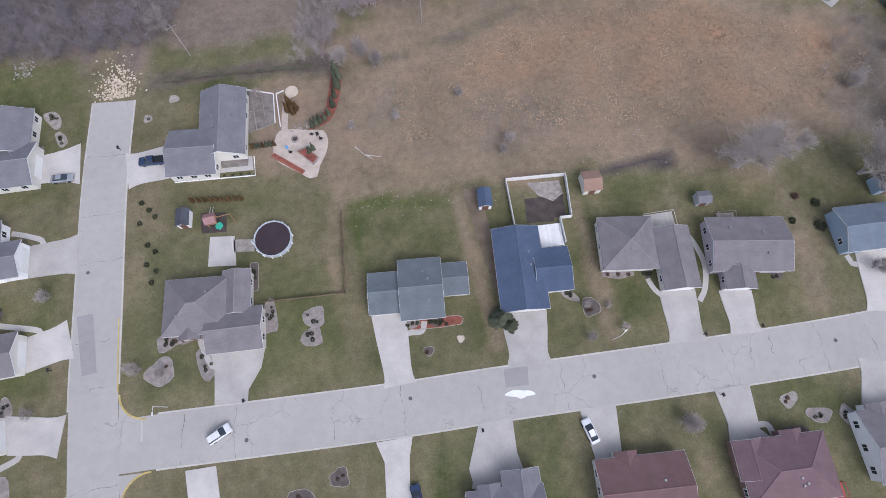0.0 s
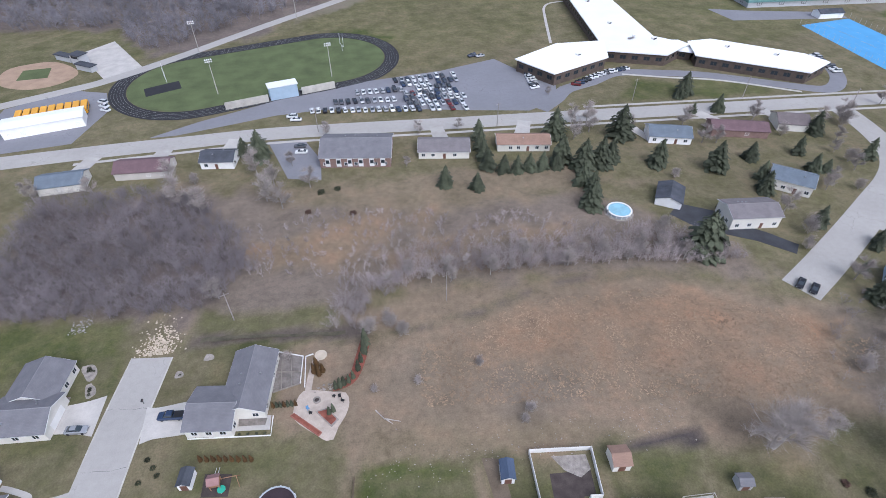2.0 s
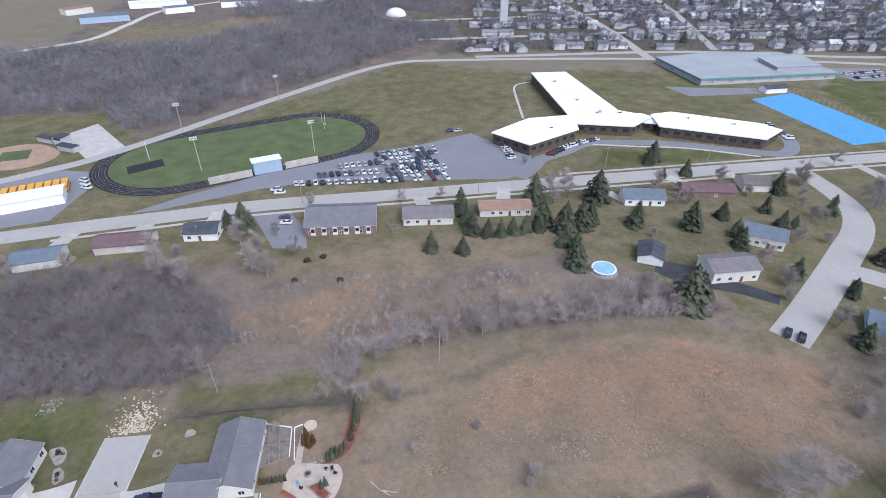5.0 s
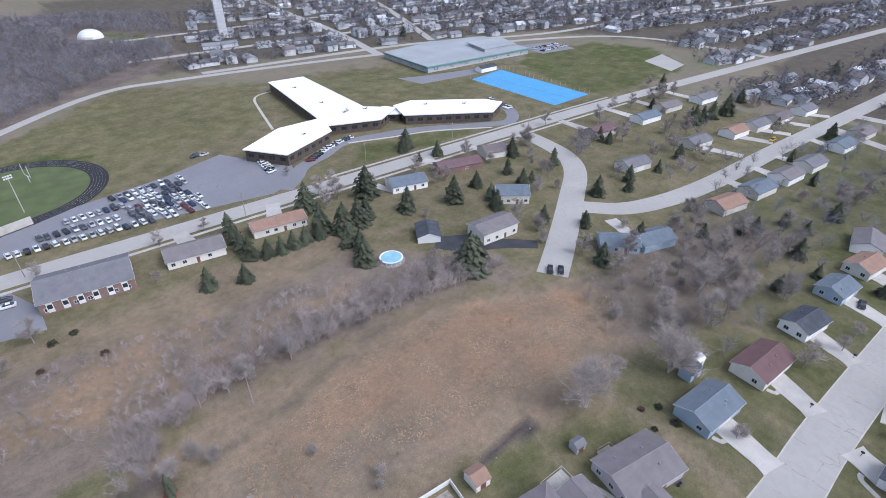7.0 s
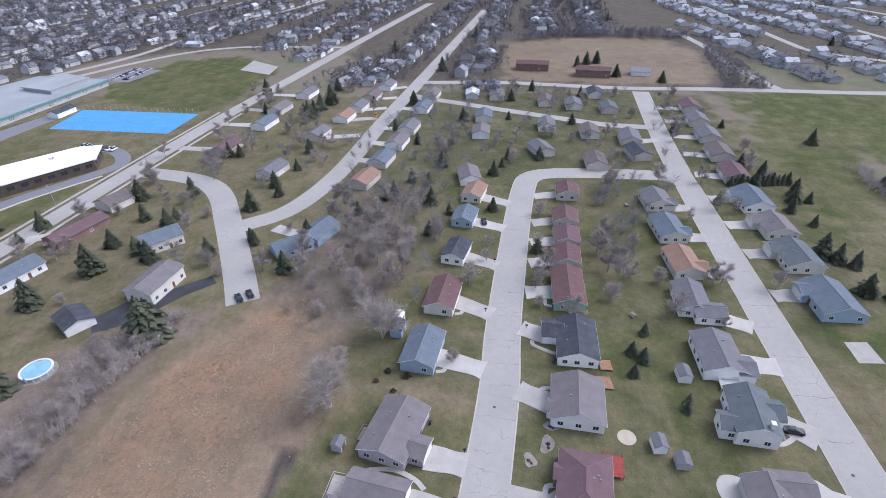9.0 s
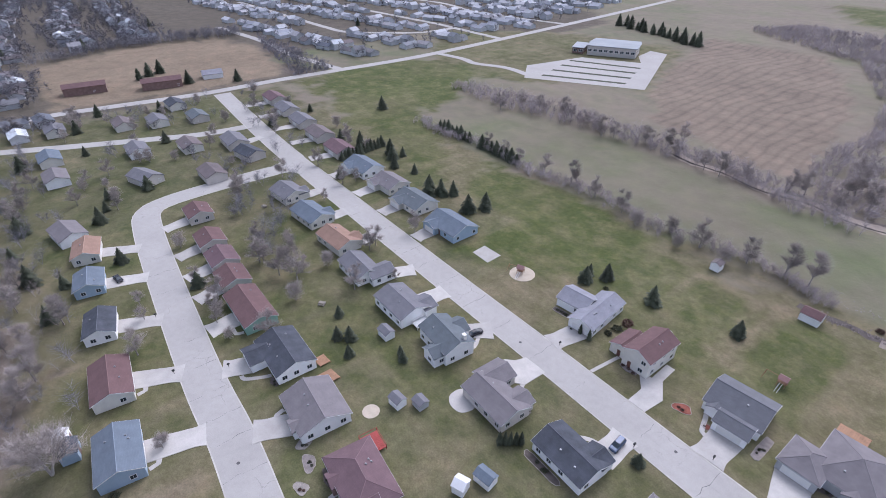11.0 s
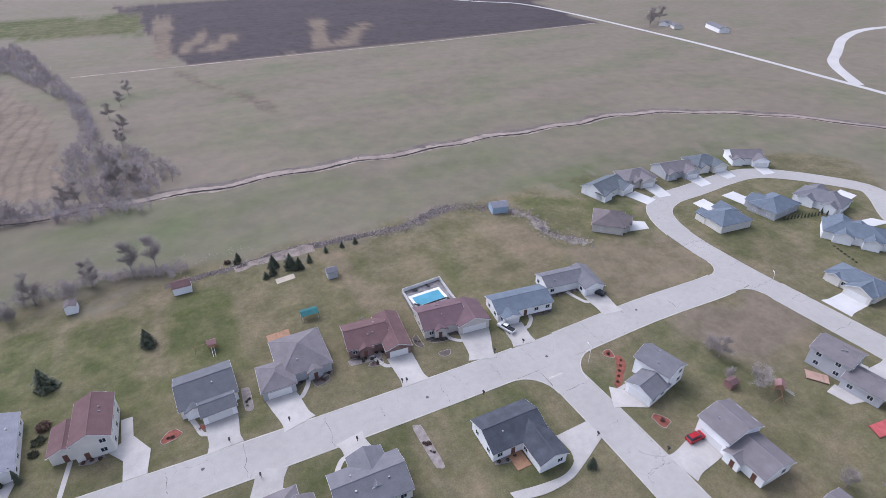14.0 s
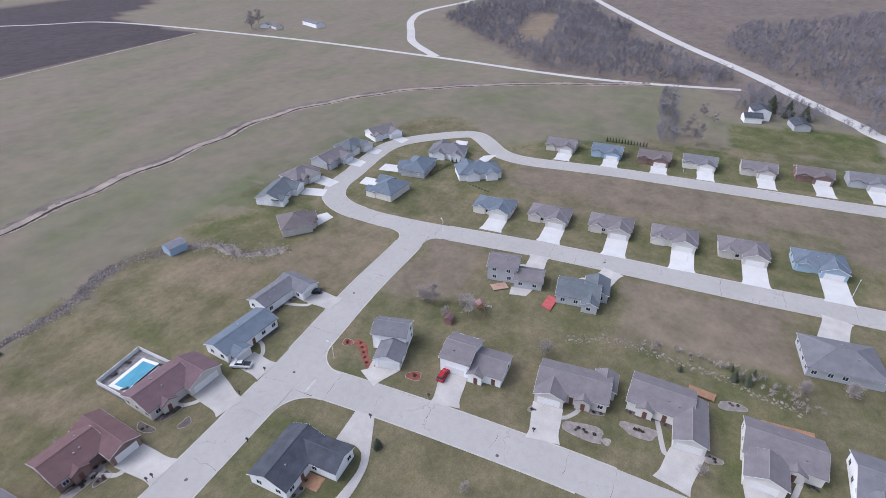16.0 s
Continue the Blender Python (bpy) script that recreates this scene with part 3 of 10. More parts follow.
# ---------------------------------------------------------------- roads
def road_mat(name, colour):
    m, n, l, b = node_mat(name, 0.9, 0.0, 0.2)
    t1, t2, t3 = tex_noise(n, l, 0.06, 4), tex_noise(n, l, 0.6, 5), tex_noise(n, l, 5.0, 4)
    c = ramp(n, l, t1.outputs["Fac"], [(0.3, shade(colour, 0.93)), (0.7, shade(colour, 1.06))])
    c = mix(n, l, 1.0, c, ramp(n, l, t2.outputs["Fac"], [(0.25, (0.92,) * 3), (0.6, (1.0,) * 3)]), "MULTIPLY")
    c = mix(n, l, 1.0, c, ramp(n, l, t3.outputs["Fac"], [(0.3, (0.93,) * 3), (0.7, (1.03,) * 3)]), "MULTIPLY")
    # hairline cracks
    v = n.new("ShaderNodeTexVoronoi")
    v.feature = "DISTANCE_TO_EDGE"
    v.inputs["Scale"].default_value = 0.13
    co = n.new("ShaderNodeTexCoord")
    w = n.new("ShaderNodeVectorMath")
    w.operation = "ADD"
    l.new(co.outputs["Object"], w.inputs[0])
    warp = tex_noise(n, l, 0.4, 4)
    sc = n.new("ShaderNodeVectorMath")
    sc.operation = "SCALE"
    sc.inputs["Scale"].default_value = 3.0
    l.new(warp.outputs["Color"], sc.inputs[0])
    l.new(sc.outputs[0], w.inputs[1])
    l.new(w.outputs[0], v.inputs["Vector"])
    crack = ramp(n, l, v.outputs["Distance"], [(0.0, (0.62,) * 3), (0.009, (1.0,) * 3)])
    gate = ramp(n, l, t1.outputs["Fac"], [(0.52, (0.0,) * 3), (0.6, (1.0,) * 3)])
    c = mix(n, l, 1.0, c, mix(n, l, gate, (1.0, 1.0, 1.0), crack), "MULTIPLY")
    l.new(c, b.inputs["Base Color"])
    bump(n, l, b, t3.outputs["Fac"], 0.3, 0.02)
    return m


M_ROAD = road_mat("worn street concrete", (0.378, 0.36, 0.337))
M_LANE = road_mat("pale farm road", (0.5, 0.48, 0.45))
M_LOT = road_mat("car park asphalt", (0.215, 0.215, 0.235))
M_PATCH = road_mat("street patch", (0.3, 0.285, 0.28))


ROAD_LINES = []
KERBED = []


def road(name, pts, width, label, material=None, kerb=True, z=0.03, step=3.0):
    line = smooth_line(pts, step)
    ROAD_LINES.append((line, width))
    ob = tagged(new(name, finish(band(line, -width / 2, width / 2, z - 0.5, z), name, material or M_ROAD)), label, "road", kind="structure")
    if kerb:
        KERBED.append((ob, line, width, z))
    return ob


STREET = "pale cracked concrete suburban street with low kerbs"
road("road_main", [(-60, 9.9), (-52, 9.0), (-11, 3.5), (11.5, 1.0), (39.5, -2.4), (62, -5), (85, -7.2), (110, -8.3), (165, -13), (196, -16.5), (209, -20), (214, -30), (215, -55), (214, -84)], 9.6, STREET, z=0.030)
road("road_west", [(-54.6, 84.3), (-58, 63.6), (-61, 37), (-63, 18), (-64.5, -10), (-64.7, -45), (-63.8, -74)], 9.2, STREET, z=0.036)
road("road_south", [(-142, -79.0), (-128, -78.4), (-100, -79.2), (-60, -78.2), (0, -79.2), (60, -81.5), (110, -83), (221, -87), (280, -91), (346, -97)], 9.8, STREET, z=0.042)
road("road_new", [(-143.6, -96), (-143.8, -78), (-145.2, -57), (-146.8, -30), (-147.2, 0), (-147.2, 30), (-148, 67), (-148, 120), (-147, 200)], 9.6, STREET, z=0.048)
road("road_loop", [(-143.6, -86), (-144, -100), (-146.5, -114), (-152.5, -124), (-163, -129.3), (-177.8, -130.2), (-196, -131.8), (-211, -131.6), (-221, -127.5), (-232, -117.5), (-243, -103), (-244.6, -96), (-239, -88.5), (-226, -76.5), (-221.5, -66), (-221, -55), (-222.2, -42), (-224, -17), (-224.2, 7), (-224.5, 50), (-225, 82), (-226, 160)], 9.4, STREET, z=0.054)
road("road_dead_end", [(112.7, 71.6), (127, 79.2), (148, 91), (166, 101.5), (180, 109.8), (190.5, 118.5), (197.5, 129), (201.5, 141), (204, 154), (205, 166)], 10.2, STREET, kerb=False, z=0.060)
road("road_curve", [(156, 95), (161.5, 88.5), (168, 81), (179, 75), (198, 69.6), (225, 65.5), (286, 60), (411, 46), (700, 14)], 9.5, STREET, kerb=False, z=0.066)
road("road_school", [(-260, 170), (-150, 184), (-99, 187.5), (-65, 188), (-26, 188), (41, 182), (80, 178.6), (133, 173.8), (205, 167), (293, 158), (480, 132), (760, 90)], 9.5, STREET, kerb=False, z=0.072)
road("lane_far", [(-250, -900), (-380, -700), (-432, -618), (-428, -375), (-407, -200), (-389, -100), (-384, -46), (-387, -4), (-392, 36)], 5.2, "pale gravelled farm lane between the fields", M_LANE, False, z=0.04)
road("lane_winding", [(-900, -290), (-742, -297), (-640, -315), (-570, -300), (-500, -265), (-455, -240), (-409, -196)], 8, "pale winding lane across the fields", M_LANE, False, z=0.05)
road("highway_far", [(-1400, -390), (-812, -134), (-645, -60), (-531, -6), (-443, 42), (-387, 68), (-339, 92), (-318, 101), (-250, 150)], 9, "pale two-lane highway past the woods", M_LANE, False, z=0.06)


def build_kerbs():
    """Kerbs along both sides, left out where another road comes in."""
    for ob, line, width, z in KERBED:
        for side in (-1, 1):
            edge = sides_of(line, side * (width / 2 + 0.2))
            free = np.ones(len(line), bool)
            for other, w in ROAD_LINES:
                if other is not line:
                    d = np.min(np.hypot(edge[:, None, 0] - other[None, :, 0], edge[:, None, 1] - other[None, :, 1]), 1)
                    free &= d > w / 2 + 5.5
            run = []
            for i in range(len(line) + 1):
                if i < len(line) and free[i]:
                    run.append(i)
                    continue
                if len(run) > 2:
                    part("kerb", band(line[run], side * width / 2, side * (width / 2 + 0.3), z - 0.5, z + 0.045), M_KERB, ob, "pale concrete kerb")
                run = []


build_kerbs()


def slabs(road_ob, line, width, z, x_from, x_to, y_from, y_to):
    """Concrete slabs with open joints, two lanes wide."""
    for i in range(0, len(line) - 2, 2):
        c = line[i + 1]
        if not (x_from < c[0] < x_to and y_from < c[1] < y_to):
            continue
        seg = line[i : i + 3].copy()
        d0, d1 = seg[1] - seg[0], seg[2] - seg[1]
        seg[0] += d0 / np.linalg.norm(d0) * 0.04
        seg[2] -= d1 / np.linalg.norm(d1) * 0.04
        for a, b in ((-width / 2 + 0.02, -0.05), (0.05, width / 2 - 0.02)):
            part("slab", band(seg, a, b, z - 0.1, z + 0.012), M_ROAD, road_ob)


for ob, line, width, z in KERBED:
    if ob.name == "road_main":
        slabs(ob, line, width, z, -58, 150, -40, 40)
    elif ob.name == "road_west":
        slabs(ob, line, width, z, -100, 100, -70, 90)
    elif ob.name == "road_south":
        slabs(ob, line, width, z, -110, 120, -200, 0)


M_YELLOW = worn("faded yellow kerb paint", (0.5, 0.39, 0.14), 0.8, 0.5, 4, 0.2)


def fillet(name, corner, d1, d2, r, z=0.05):
    """The rounded corner where two streets meet."""
    c, a, b = Vector((*corner, 0)), Vector((*d1, 0)).normalized(), Vector((*d2, 0)).normalized()
    o = c + (a + b) * r
    pts = [c]
    for k in range(9):
        t = k / 8 * math.pi / 2
        pts.append(o - b * r * math.cos(t) - a * r * math.sin(t))
    ob = tagged(new(name, finish(prism([(p.x, p.y) for p in pts], -0.4, z), name, M_ROAD)), "rounded street corner of pale concrete", "road", kind="structure")
    yellow = abs(corner[0] + 59) < 0.5 and abs(corner[1] - 9.5) < 6
    part("kerb", band(np.array([(p.x, p.y) for p in pts[1:]]), -0.16, 0.16, -0.4, z + 0.05), M_YELLOW if yellow else M_KERB, ob, "faded yellow painted kerb" if yellow else "pale concrete kerb")


for corner, d1, d2, r in (((-58.6, 14.2), (0.1, 1), (1, -0.13), 5.0), ((-59.4, 4.8), (0.02, -1), (1, -0.13), 6.0), ((-59.2, -73.2), (0, 1), (1, 0), 8.5), ((-68.4, -73.4), (0, 1), (-1, 0), 8.0), ((-139.2, -73.6), (-0.05, 1), (1, 0), 4.5), ((-138.8, -83.2), (0, -1), (1, 0), 6.0), ((209.3, -81.6), (0, 1), (-1, 0), 6.0), ((219.6, -82.2), (0, 1), (1, 0), 6.0)):
    fillet("street_corner", corner, d1, d2, r)


# the stream between the fields: pale banks, its water painted dark as the cut bank's shade
M_BANK = worn("pale washed bank", (0.34, 0.285, 0.24), 0.95, 0.15, 2.0, 0.3, 0.6)
M_STREAM_SHADE = worn("stream darkened as bank shade", (0.055, 0.048, 0.045), 0.95, 0.3, 2.0, 0.2, 0.3, spec=0.03)
STREAM = smooth_line([(110, -232), (60, -226), (14, -225), (-75, -224), (-123, -223), (-160, -221.5), (-188, -221), (-226, -218), (-256, -208), (-292, -184), (-322, -152), (-352, -100), (-374, -45), (-382, -20)], 5.0)
STREAM = STREAM + np.stack([np.zeros(len(STREAM)), 1.3 * np.sin(np.arange(len(STREAM)) * 0.9) + 0.8 * np.sin(np.arange(len(STREAM)) * 0.37)], 1)


def ragged(line, o0, o1, z, wob, seed, name, material):
    """A strip with uneven edges along a line."""
    r = np.random.RandomState(seed)
    fine = smooth_line(line, 1.6)
    k = len(fine)
    a, b = sides_of(fine, 1.0) - fine, fine
    v = []
    for i in range(k):
        for o in (o0, o1):
            p = b[i] + a[i] * (o + r.uniform(-wob, wob) + wob * 0.8 * math.sin(i * 0.23 + o))
            v.append((p[0], p[1], z + r.uniform(-0.02, 0.02)))
    me = bpy.data.meshes.new(name)
    me.from_pydata(v, [], [(2 * i, 2 * i + 1, 2 * i + 3, 2 * i + 2) for i in range(k - 1)])
    me.materials.append(material)
    return me


M_TAR = worn("dark crack filler", (0.11, 0.105, 0.105), 0.9, 0.5, 4, 0.2)
crs = random.Random(4)
for ob, line, width, z in KERBED[:5]:
    i = 4
    while i < len(line) - 3:
        if abs(line[i][0]) < 170:
            d = line[i + 1] - line[i]
            nrm = np.array((-d[1], d[0])) / np.linalg.norm(d)
            lo, hi = (-0.48, 0.48) if crs.random() < 0.6 else (crs.uniform(-0.48, 0.0), crs.uniform(0.1, 0.48))
            pts = [line[i] + nrm * width * (lo + (hi - lo) * k / 6) + d / np.linalg.norm(d) * crs.uniform(-0.35, 0.35) for k in range(7)]
            me = ragged(pts, -0.03, 0.03, z + 0.018, 0.03, i, "crack", M_TAR)
            part("crack", me, None, ob, "dark jagged crack across the street")
        i += crs.choice((3, 4, 5, 6))
for x, y in ((-61.5, -20.5), (-64.0, -76.5), (-30.0, -78.0), (20.5, -81.5), (66.0, -80.0), (-36.0, 5.0), (30.0, -0.5), (78.0, -6.0), (-99.0, -80.5), (-147.0, -12.0), (-62.5, 45.0), (-5.0, 4.5)):
    tagged(new("manhole_cover", finish(prism([(x + 0.38 * math.cos(k * 0.5236), y + 0.38 * math.sin(k * 0.5236)) for k in range(12)], 0.0, 0.068), "manhole_cover", M_TAR)), "round dark manhole cover in the street", "manhole cover", kind="structure")
tagged(new("stop_line", finish(prism([(-54.5, 13.5), (-54.2, 13.45), (-54.6, 9.6), (-54.9, 9.65)], 0.0, 0.056), "stop_line", M_KERB)), "worn white stop line at the junction", "road marking", kind="structure")
tagged(new("stop_line", finish(prism([(-64.2, -69.6), (-59.8, -69.6), (-59.8, -70.1), (-64.2, -70.1)], 0.0, 0.062), "stop_line", M_KERB)), "worn white stop line at the junction", "road marking", kind="structure")
tagged(new("painted_kerb", finish(band(smooth_line([(-57.1, 34.0), (-57.9, 25.4), (-58.35, 19.6)], 1.0), -0.11, 0.11, -0.3, 0.1), "painted_kerb", M_YELLOW)), "faded yellow painted kerb beside the junction", "kerb", kind="structure")
# an irregular white patch on the main street
spill = finish(prism([tuple(q) for q in smooth_line([(12.4, 0.6), (14.2, 1.0), (16.0, 0.5), (17.6, 0.0), (18.1, -0.8), (16.6, -0.7), (15.2, -0.9), (14.4, -0.3), (13.2, 0.1)], 0.4, True)], 0.0, 0.05), "spill", worn("whitish street patch", (0.74, 0.74, 0.73), 0.8, 0.8, 5, 0.08, 0.1))
tagged(new("spill", spill), "irregular white patch on the street", "road stain", kind="structure")
tagged(new("stream_bank", ragged(STREAM, -2.6, 3.4, 0.07, 0.6, 1, "stream_bank", M_BANK)), "pale washed-out bank along the stream", "bank", kind="structure")
tagged(new("stream", ragged(STREAM, -1.5, -0.3, 0.12, 0.35, 2, "stream", M_STREAM_SHADE)), "thin stream between the fields, painted dark as its cut bank's shade", "stream", kind="structure")
tagged(new("stream_mud", ragged(STREAM, 2.8, 6.4, 0.05, 1.0, 3, "stream_mud", worn("dark wet field edge", (0.165, 0.138, 0.12), 0.9, 0.15, 2, 0.3))), "dark wet mud along the stream", "mud", kind="structure")
# a flat dark green-brown strip along the ditch line
tagged(new("garden_ditch", ragged([(-44, 87.4), (-32.5, 85.9), (-18, 83.8), (-9, 82.8)], -0.55, 0.65, 0.02, 0.35, 7, "garden_ditch", worn("dark ditch turf", (0.1, 0.09, 0.062), 0.95, 0.4, 3, 0.3, 0.5))), "dark strip along the ditch behind the end house", "ditch", kind="structure")
tagged(new("field_margin", ragged([(76, -470), (-100, -469), (-210, -466), (-330, -470), (-415, -473)], -1.2, 1.2, 0.05, 0.5, 4, "field_margin", M_BANK)), "pale grass margin beside the ploughed field", "margin", kind="structure")


def sidewalk(points, off, name, label):
    line = smooth_line(points, 3.0)
    tagged(new(name, finish(band(line, off - 0.75, off + 0.75, -0.3, 0.062), name, M_CONCRETE)), label, "pavement", kind="structure")


sidewalk([(-99, 187.5), (-65, 188), (-26, 188), (41, 182), (80, 178.6), (133, 173.8), (205, 167), (293, 158)], -7.4, "pavement_south", "pale concrete sidewalk beside the school road")
sidewalk([(98, 177), (133, 173.8), (205, 167), (293, 158)], 7.4, "pavement_north", "pale concrete sidewalk before the school")
sidewalk([(111.3, 256.1), (122.1, 293.4), (128.7, 313.2), (135.9, 320.5), (144.7, 321.7)], 0.0, "pavement_path", "pale path around the school lawn")
sidewalk([(130, 212), (150, 204), (172, 196), (200, 178)], 0.0, "pavement_path", "pale path along the school front")


# ---------------------------------------------------------------- houses
def uv_roof(me):
    """Lay the shingle pattern along each slope, in metres."""
    uv = me.uv_layers.new(name="UVMap")
    for f in me.polygons:
        nrm = f.normal
        down = Vector((nrm.x, nrm.y, 0))
        u = Vector((-nrm.y, nrm.x, 0)).normalized() if down.length > 1e-3 else Vector((1, 0, 0))
        v = nrm.cross(u)
        for li in f.loop_indices:
            p = me.vertices[me.loops[li].vertex_index].co
            uv.data[li].uv = (p.dot(u), p.dot(v))


def roof_mesh(w, d, h, along, hip, pitch, over=0.38, thick=0.18):
    """A gable or hipped roof over a rectangle, as a slab with eaves."""
    if along == "y":
        w, d = d, w
    a, b = w / 2 + over, d / 2 + over
    drop = over * pitch
    z0, zr = h - drop, h + d / 2 * pitch
    r = a - b if hip else a
    r = max(r, 0.05)
    bm = bmesh.new()

    def shell(dz):
        e = [bm.verts.new((x, y, z0 + dz)) for x, y in ((-a, -b), (a, -b), (a, b), (-a, b))]
        t = [bm.verts.new((-r, 0, zr + dz)), bm.verts.new((r, 0, zr + dz))]
        return e, t

    (e, t), (f, u) = shell(thick), shell(0)
    for q in ((e[0], e[1], t[1], t[0]), (e[2], e[3], t[0], t[1])):
        bm.faces.new(q)
    for q in ((f[1], f[0], u[0], u[1]), (f[3], f[2], u[1], u[0])):
        bm.faces.new(q)
    if hip:
        bm.faces.new((e[1], e[2], t[1])), bm.faces.new((e[3], e[0], t[0]))
        bm.faces.new((f[2], f[1], u[1])), bm.faces.new((f[0], f[3], u[0]))
        for i in range(4):
            j = (i + 1) % 4
            bm.faces.new((f[i], f[j], e[j], e[i]))
    else:
        for i, j in ((0, 1), (2, 3)):
            bm.faces.new((f[i], f[j], e[j], e[i]))
        bm.faces.new((f[1], u[1], t[1], e[1])), bm.faces.new((u[1], f[2], e[2], t[1]))
        bm.faces.new((f[3], u[0], t[0], e[3])), bm.faces.new((u[0], f[0], e[0], t[0]))
    if along == "y":
        bmesh.ops.rotate(bm, verts=bm.verts, matrix=Matrix.Rotation(math.pi / 2, 3, "Z"))
    return bm


def fascia_boards(w, d, h, along, hip, pitch, over=0.38):
    """Gutters along the eaves and bargeboards up the gable ends, each a mesh."""
    if along == "y":
        w, d = d, w
    a, b = w / 2 + over, d / 2 + over
    z0, zr = h - over * pitch, h + d / 2 * pitch
    out = []
    for s in (-1, 1):
        out.append(("gutter", box(-a, a, s * b - 0.035 + s * 0.04, s * b + 0.035 + s * 0.04, z0 - 0.05, z0 + 0.06)))
        if hip:
            out.append(("gutter", box(s * a - 0.035 + s * 0.04, s * a + 0.035 + s * 0.04, -b, b, z0 - 0.05, z0 + 0.06)))
            continue
        x = s * (a + 0.022)
        bm = bmesh.new()
        p = [(-b, z0 - 0.06), (-b, z0 + 0.15), (0, zr + 0.15), (b, z0 + 0.15), (b, z0 - 0.06), (0, zr - 0.06)]
        lo, hi = [bm.verts.new((x - 0.02, *q)) for q in p], [bm.verts.new((x + 0.02, *q)) for q in p]
        for i, j, k, m in ((0, 1, 2, 5), (5, 2, 3, 4)):
            bm.faces.new((lo[i], lo[j], lo[k], lo[m])), bm.faces.new((hi[m], hi[k], hi[j], hi[i]))
        for i in range(6):
            bm.faces.new((lo[i], hi[i], hi[(i + 1) % 6], lo[(i + 1) % 6]))
        bmesh.ops.recalc_face_normals(bm, faces=bm.faces)
        out.append(("bargeboard", bm))
    if along == "y":
        for _, bm in out:
            bmesh.ops.rotate(bm, verts=bm.verts, matrix=Matrix.Rotation(math.pi / 2, 3, "Z"))
    return out


def ridge_tiles(w, d, h, along, hip, pitch, over=0.38, thick=0.18):
    """The row of cap tiles along a ridge and down the hips."""
    if along == "y":
        w, d = d, w
    a, b = w / 2 + over, d / 2 + over
    z0, zr = h - over * pitch + thick, h + d / 2 * pitch + thick
    r = max(a - b, 0.05) if hip else a
    bm = bmesh.new()
    if r > 0.2:
        add_tube(bm, (-r, 0, zr), (r, 0, zr), 0.1, 0.1, 6)
    if hip:
        for sx in (-1, 1):
            for sy in (-1, 1):
                add_tube(bm, (sx * a, sy * b, z0), (sx * r, 0, zr), 0.08, 0.08, 5)
    if along == "y":
        bmesh.ops.rotate(bm, verts=bm.verts, matrix=Matrix.Rotation(math.pi / 2, 3, "Z"))
    return bm


def wall_mesh(w, d, h, along, hip, pitch):
    bm = bmesh.new()
    if along == "y":
        w, d = d, w
    a, b = w / 2, d / 2
    add_box(bm, -a, a, -b, b, -0.3, h)
    if not hip:
        for s in (-1, 1):
            x0, x1 = sorted((s * a, s * (a - 0.2)))
            lo = [bm.verts.new((x0, y, z)) for y, z in ((-b, h), (b, h), (0, h + b * pitch))]
            hi = [bm.verts.new((x1, y, z)) for y, z in ((-b, h), (b, h), (0, h + b * pitch))]
            bm.faces.new(lo[::-1]), bm.faces.new(hi)
            for i in range(3):
                j = (i + 1) % 3
                bm.faces.new((lo[i], lo[j], hi[j], hi[i]))
    if along == "y":
        bmesh.ops.rotate(bm, verts=bm.verts, matrix=Matrix.Rotation(math.pi / 2, 3, "Z"))
    return bm


def window_meshes():
    f = bmesh.new()
    for x0, x1, z0, z1 in ((-0.7, -0.58, -0.65, 0.65), (0.58, 0.7, -0.65, 0.65), (-0.58, 0.58, 0.54, 0.65), (-0.58, 0.58, -0.65, -0.54), (-0.04, 0.04, -0.54, 0.54)):
        add_box(f, x0, x1, -0.03, 0.08, z0, z1)
    return finish(f, "window_frame", M_WHITE), finish(box(-0.58, 0.58, -0.02, 0.02, -0.54, 0.54), "pane", M_GLASS)


FRAME_MESH, PANE_MESH = window_meshes()


def garage_meshes():
    bm = bmesh.new()
    for k in range(4):
        add_box(bm, -2.3, 2.3, -0.02, 0.06, 0.05 + k * 0.53, 0.05 + k * 0.53 + 0.5)
    return finish(bm, "garage_door", M_DOOR)


GARAGE_MESH = garage_meshes()
DOOR_MESH = finish(box(-0.5, 0.5, -0.02, 0.06, 0.02, 2.1, 0.02), "door", worn("front door paint", (0.16, 0.08, 0.06), 0.45, 1.0, 6.0, 0.1))
VENT_MESH = finish(box(-0.2, 0.2, -0.2, 0.2, -0.15, 0.25, 0.05), "roof_vent", worn("roof vent metal", (0.3, 0.3, 0.31), 0.4, 1, 6, 0.1, metal=0.6))


def driveway(pts, label="pale concrete driveway", material=None, z=0.13):
    return tagged(new("driveway", finish(prism(pts, -0.4, z), "driveway", material or M_CONCRETE)), label, "driveway", kind="structure")


DRIVES = 0
PLANTING = []
LOTS = []
DRIVE_SHAPES = [
    [(25.3, -5.6), (32.2, -6.2), (30.3, -14.5), (30.8, -16.9), (25.2, -16.4)],
    [(6.3, -3.0), (12.6, -3.7), (11.7, -9.7), (12.1, -14.4), (2.5, -14.6), (2.4, -10.2)],
    [(51.2, -8.5), (58.1, -9.3), (56.6, -17.4), (58.4, -19.7), (55.4, -21.1), (49.6, -19.8), (51.2, -15.0)],
    [(-40.9, 12.6), (-34.8, 11.6), (-34.3, 13.9), (-31.3, 17.4), (-29.9, 21.3), (-40.5, 22.9), (-40.0, 19.7)],
]


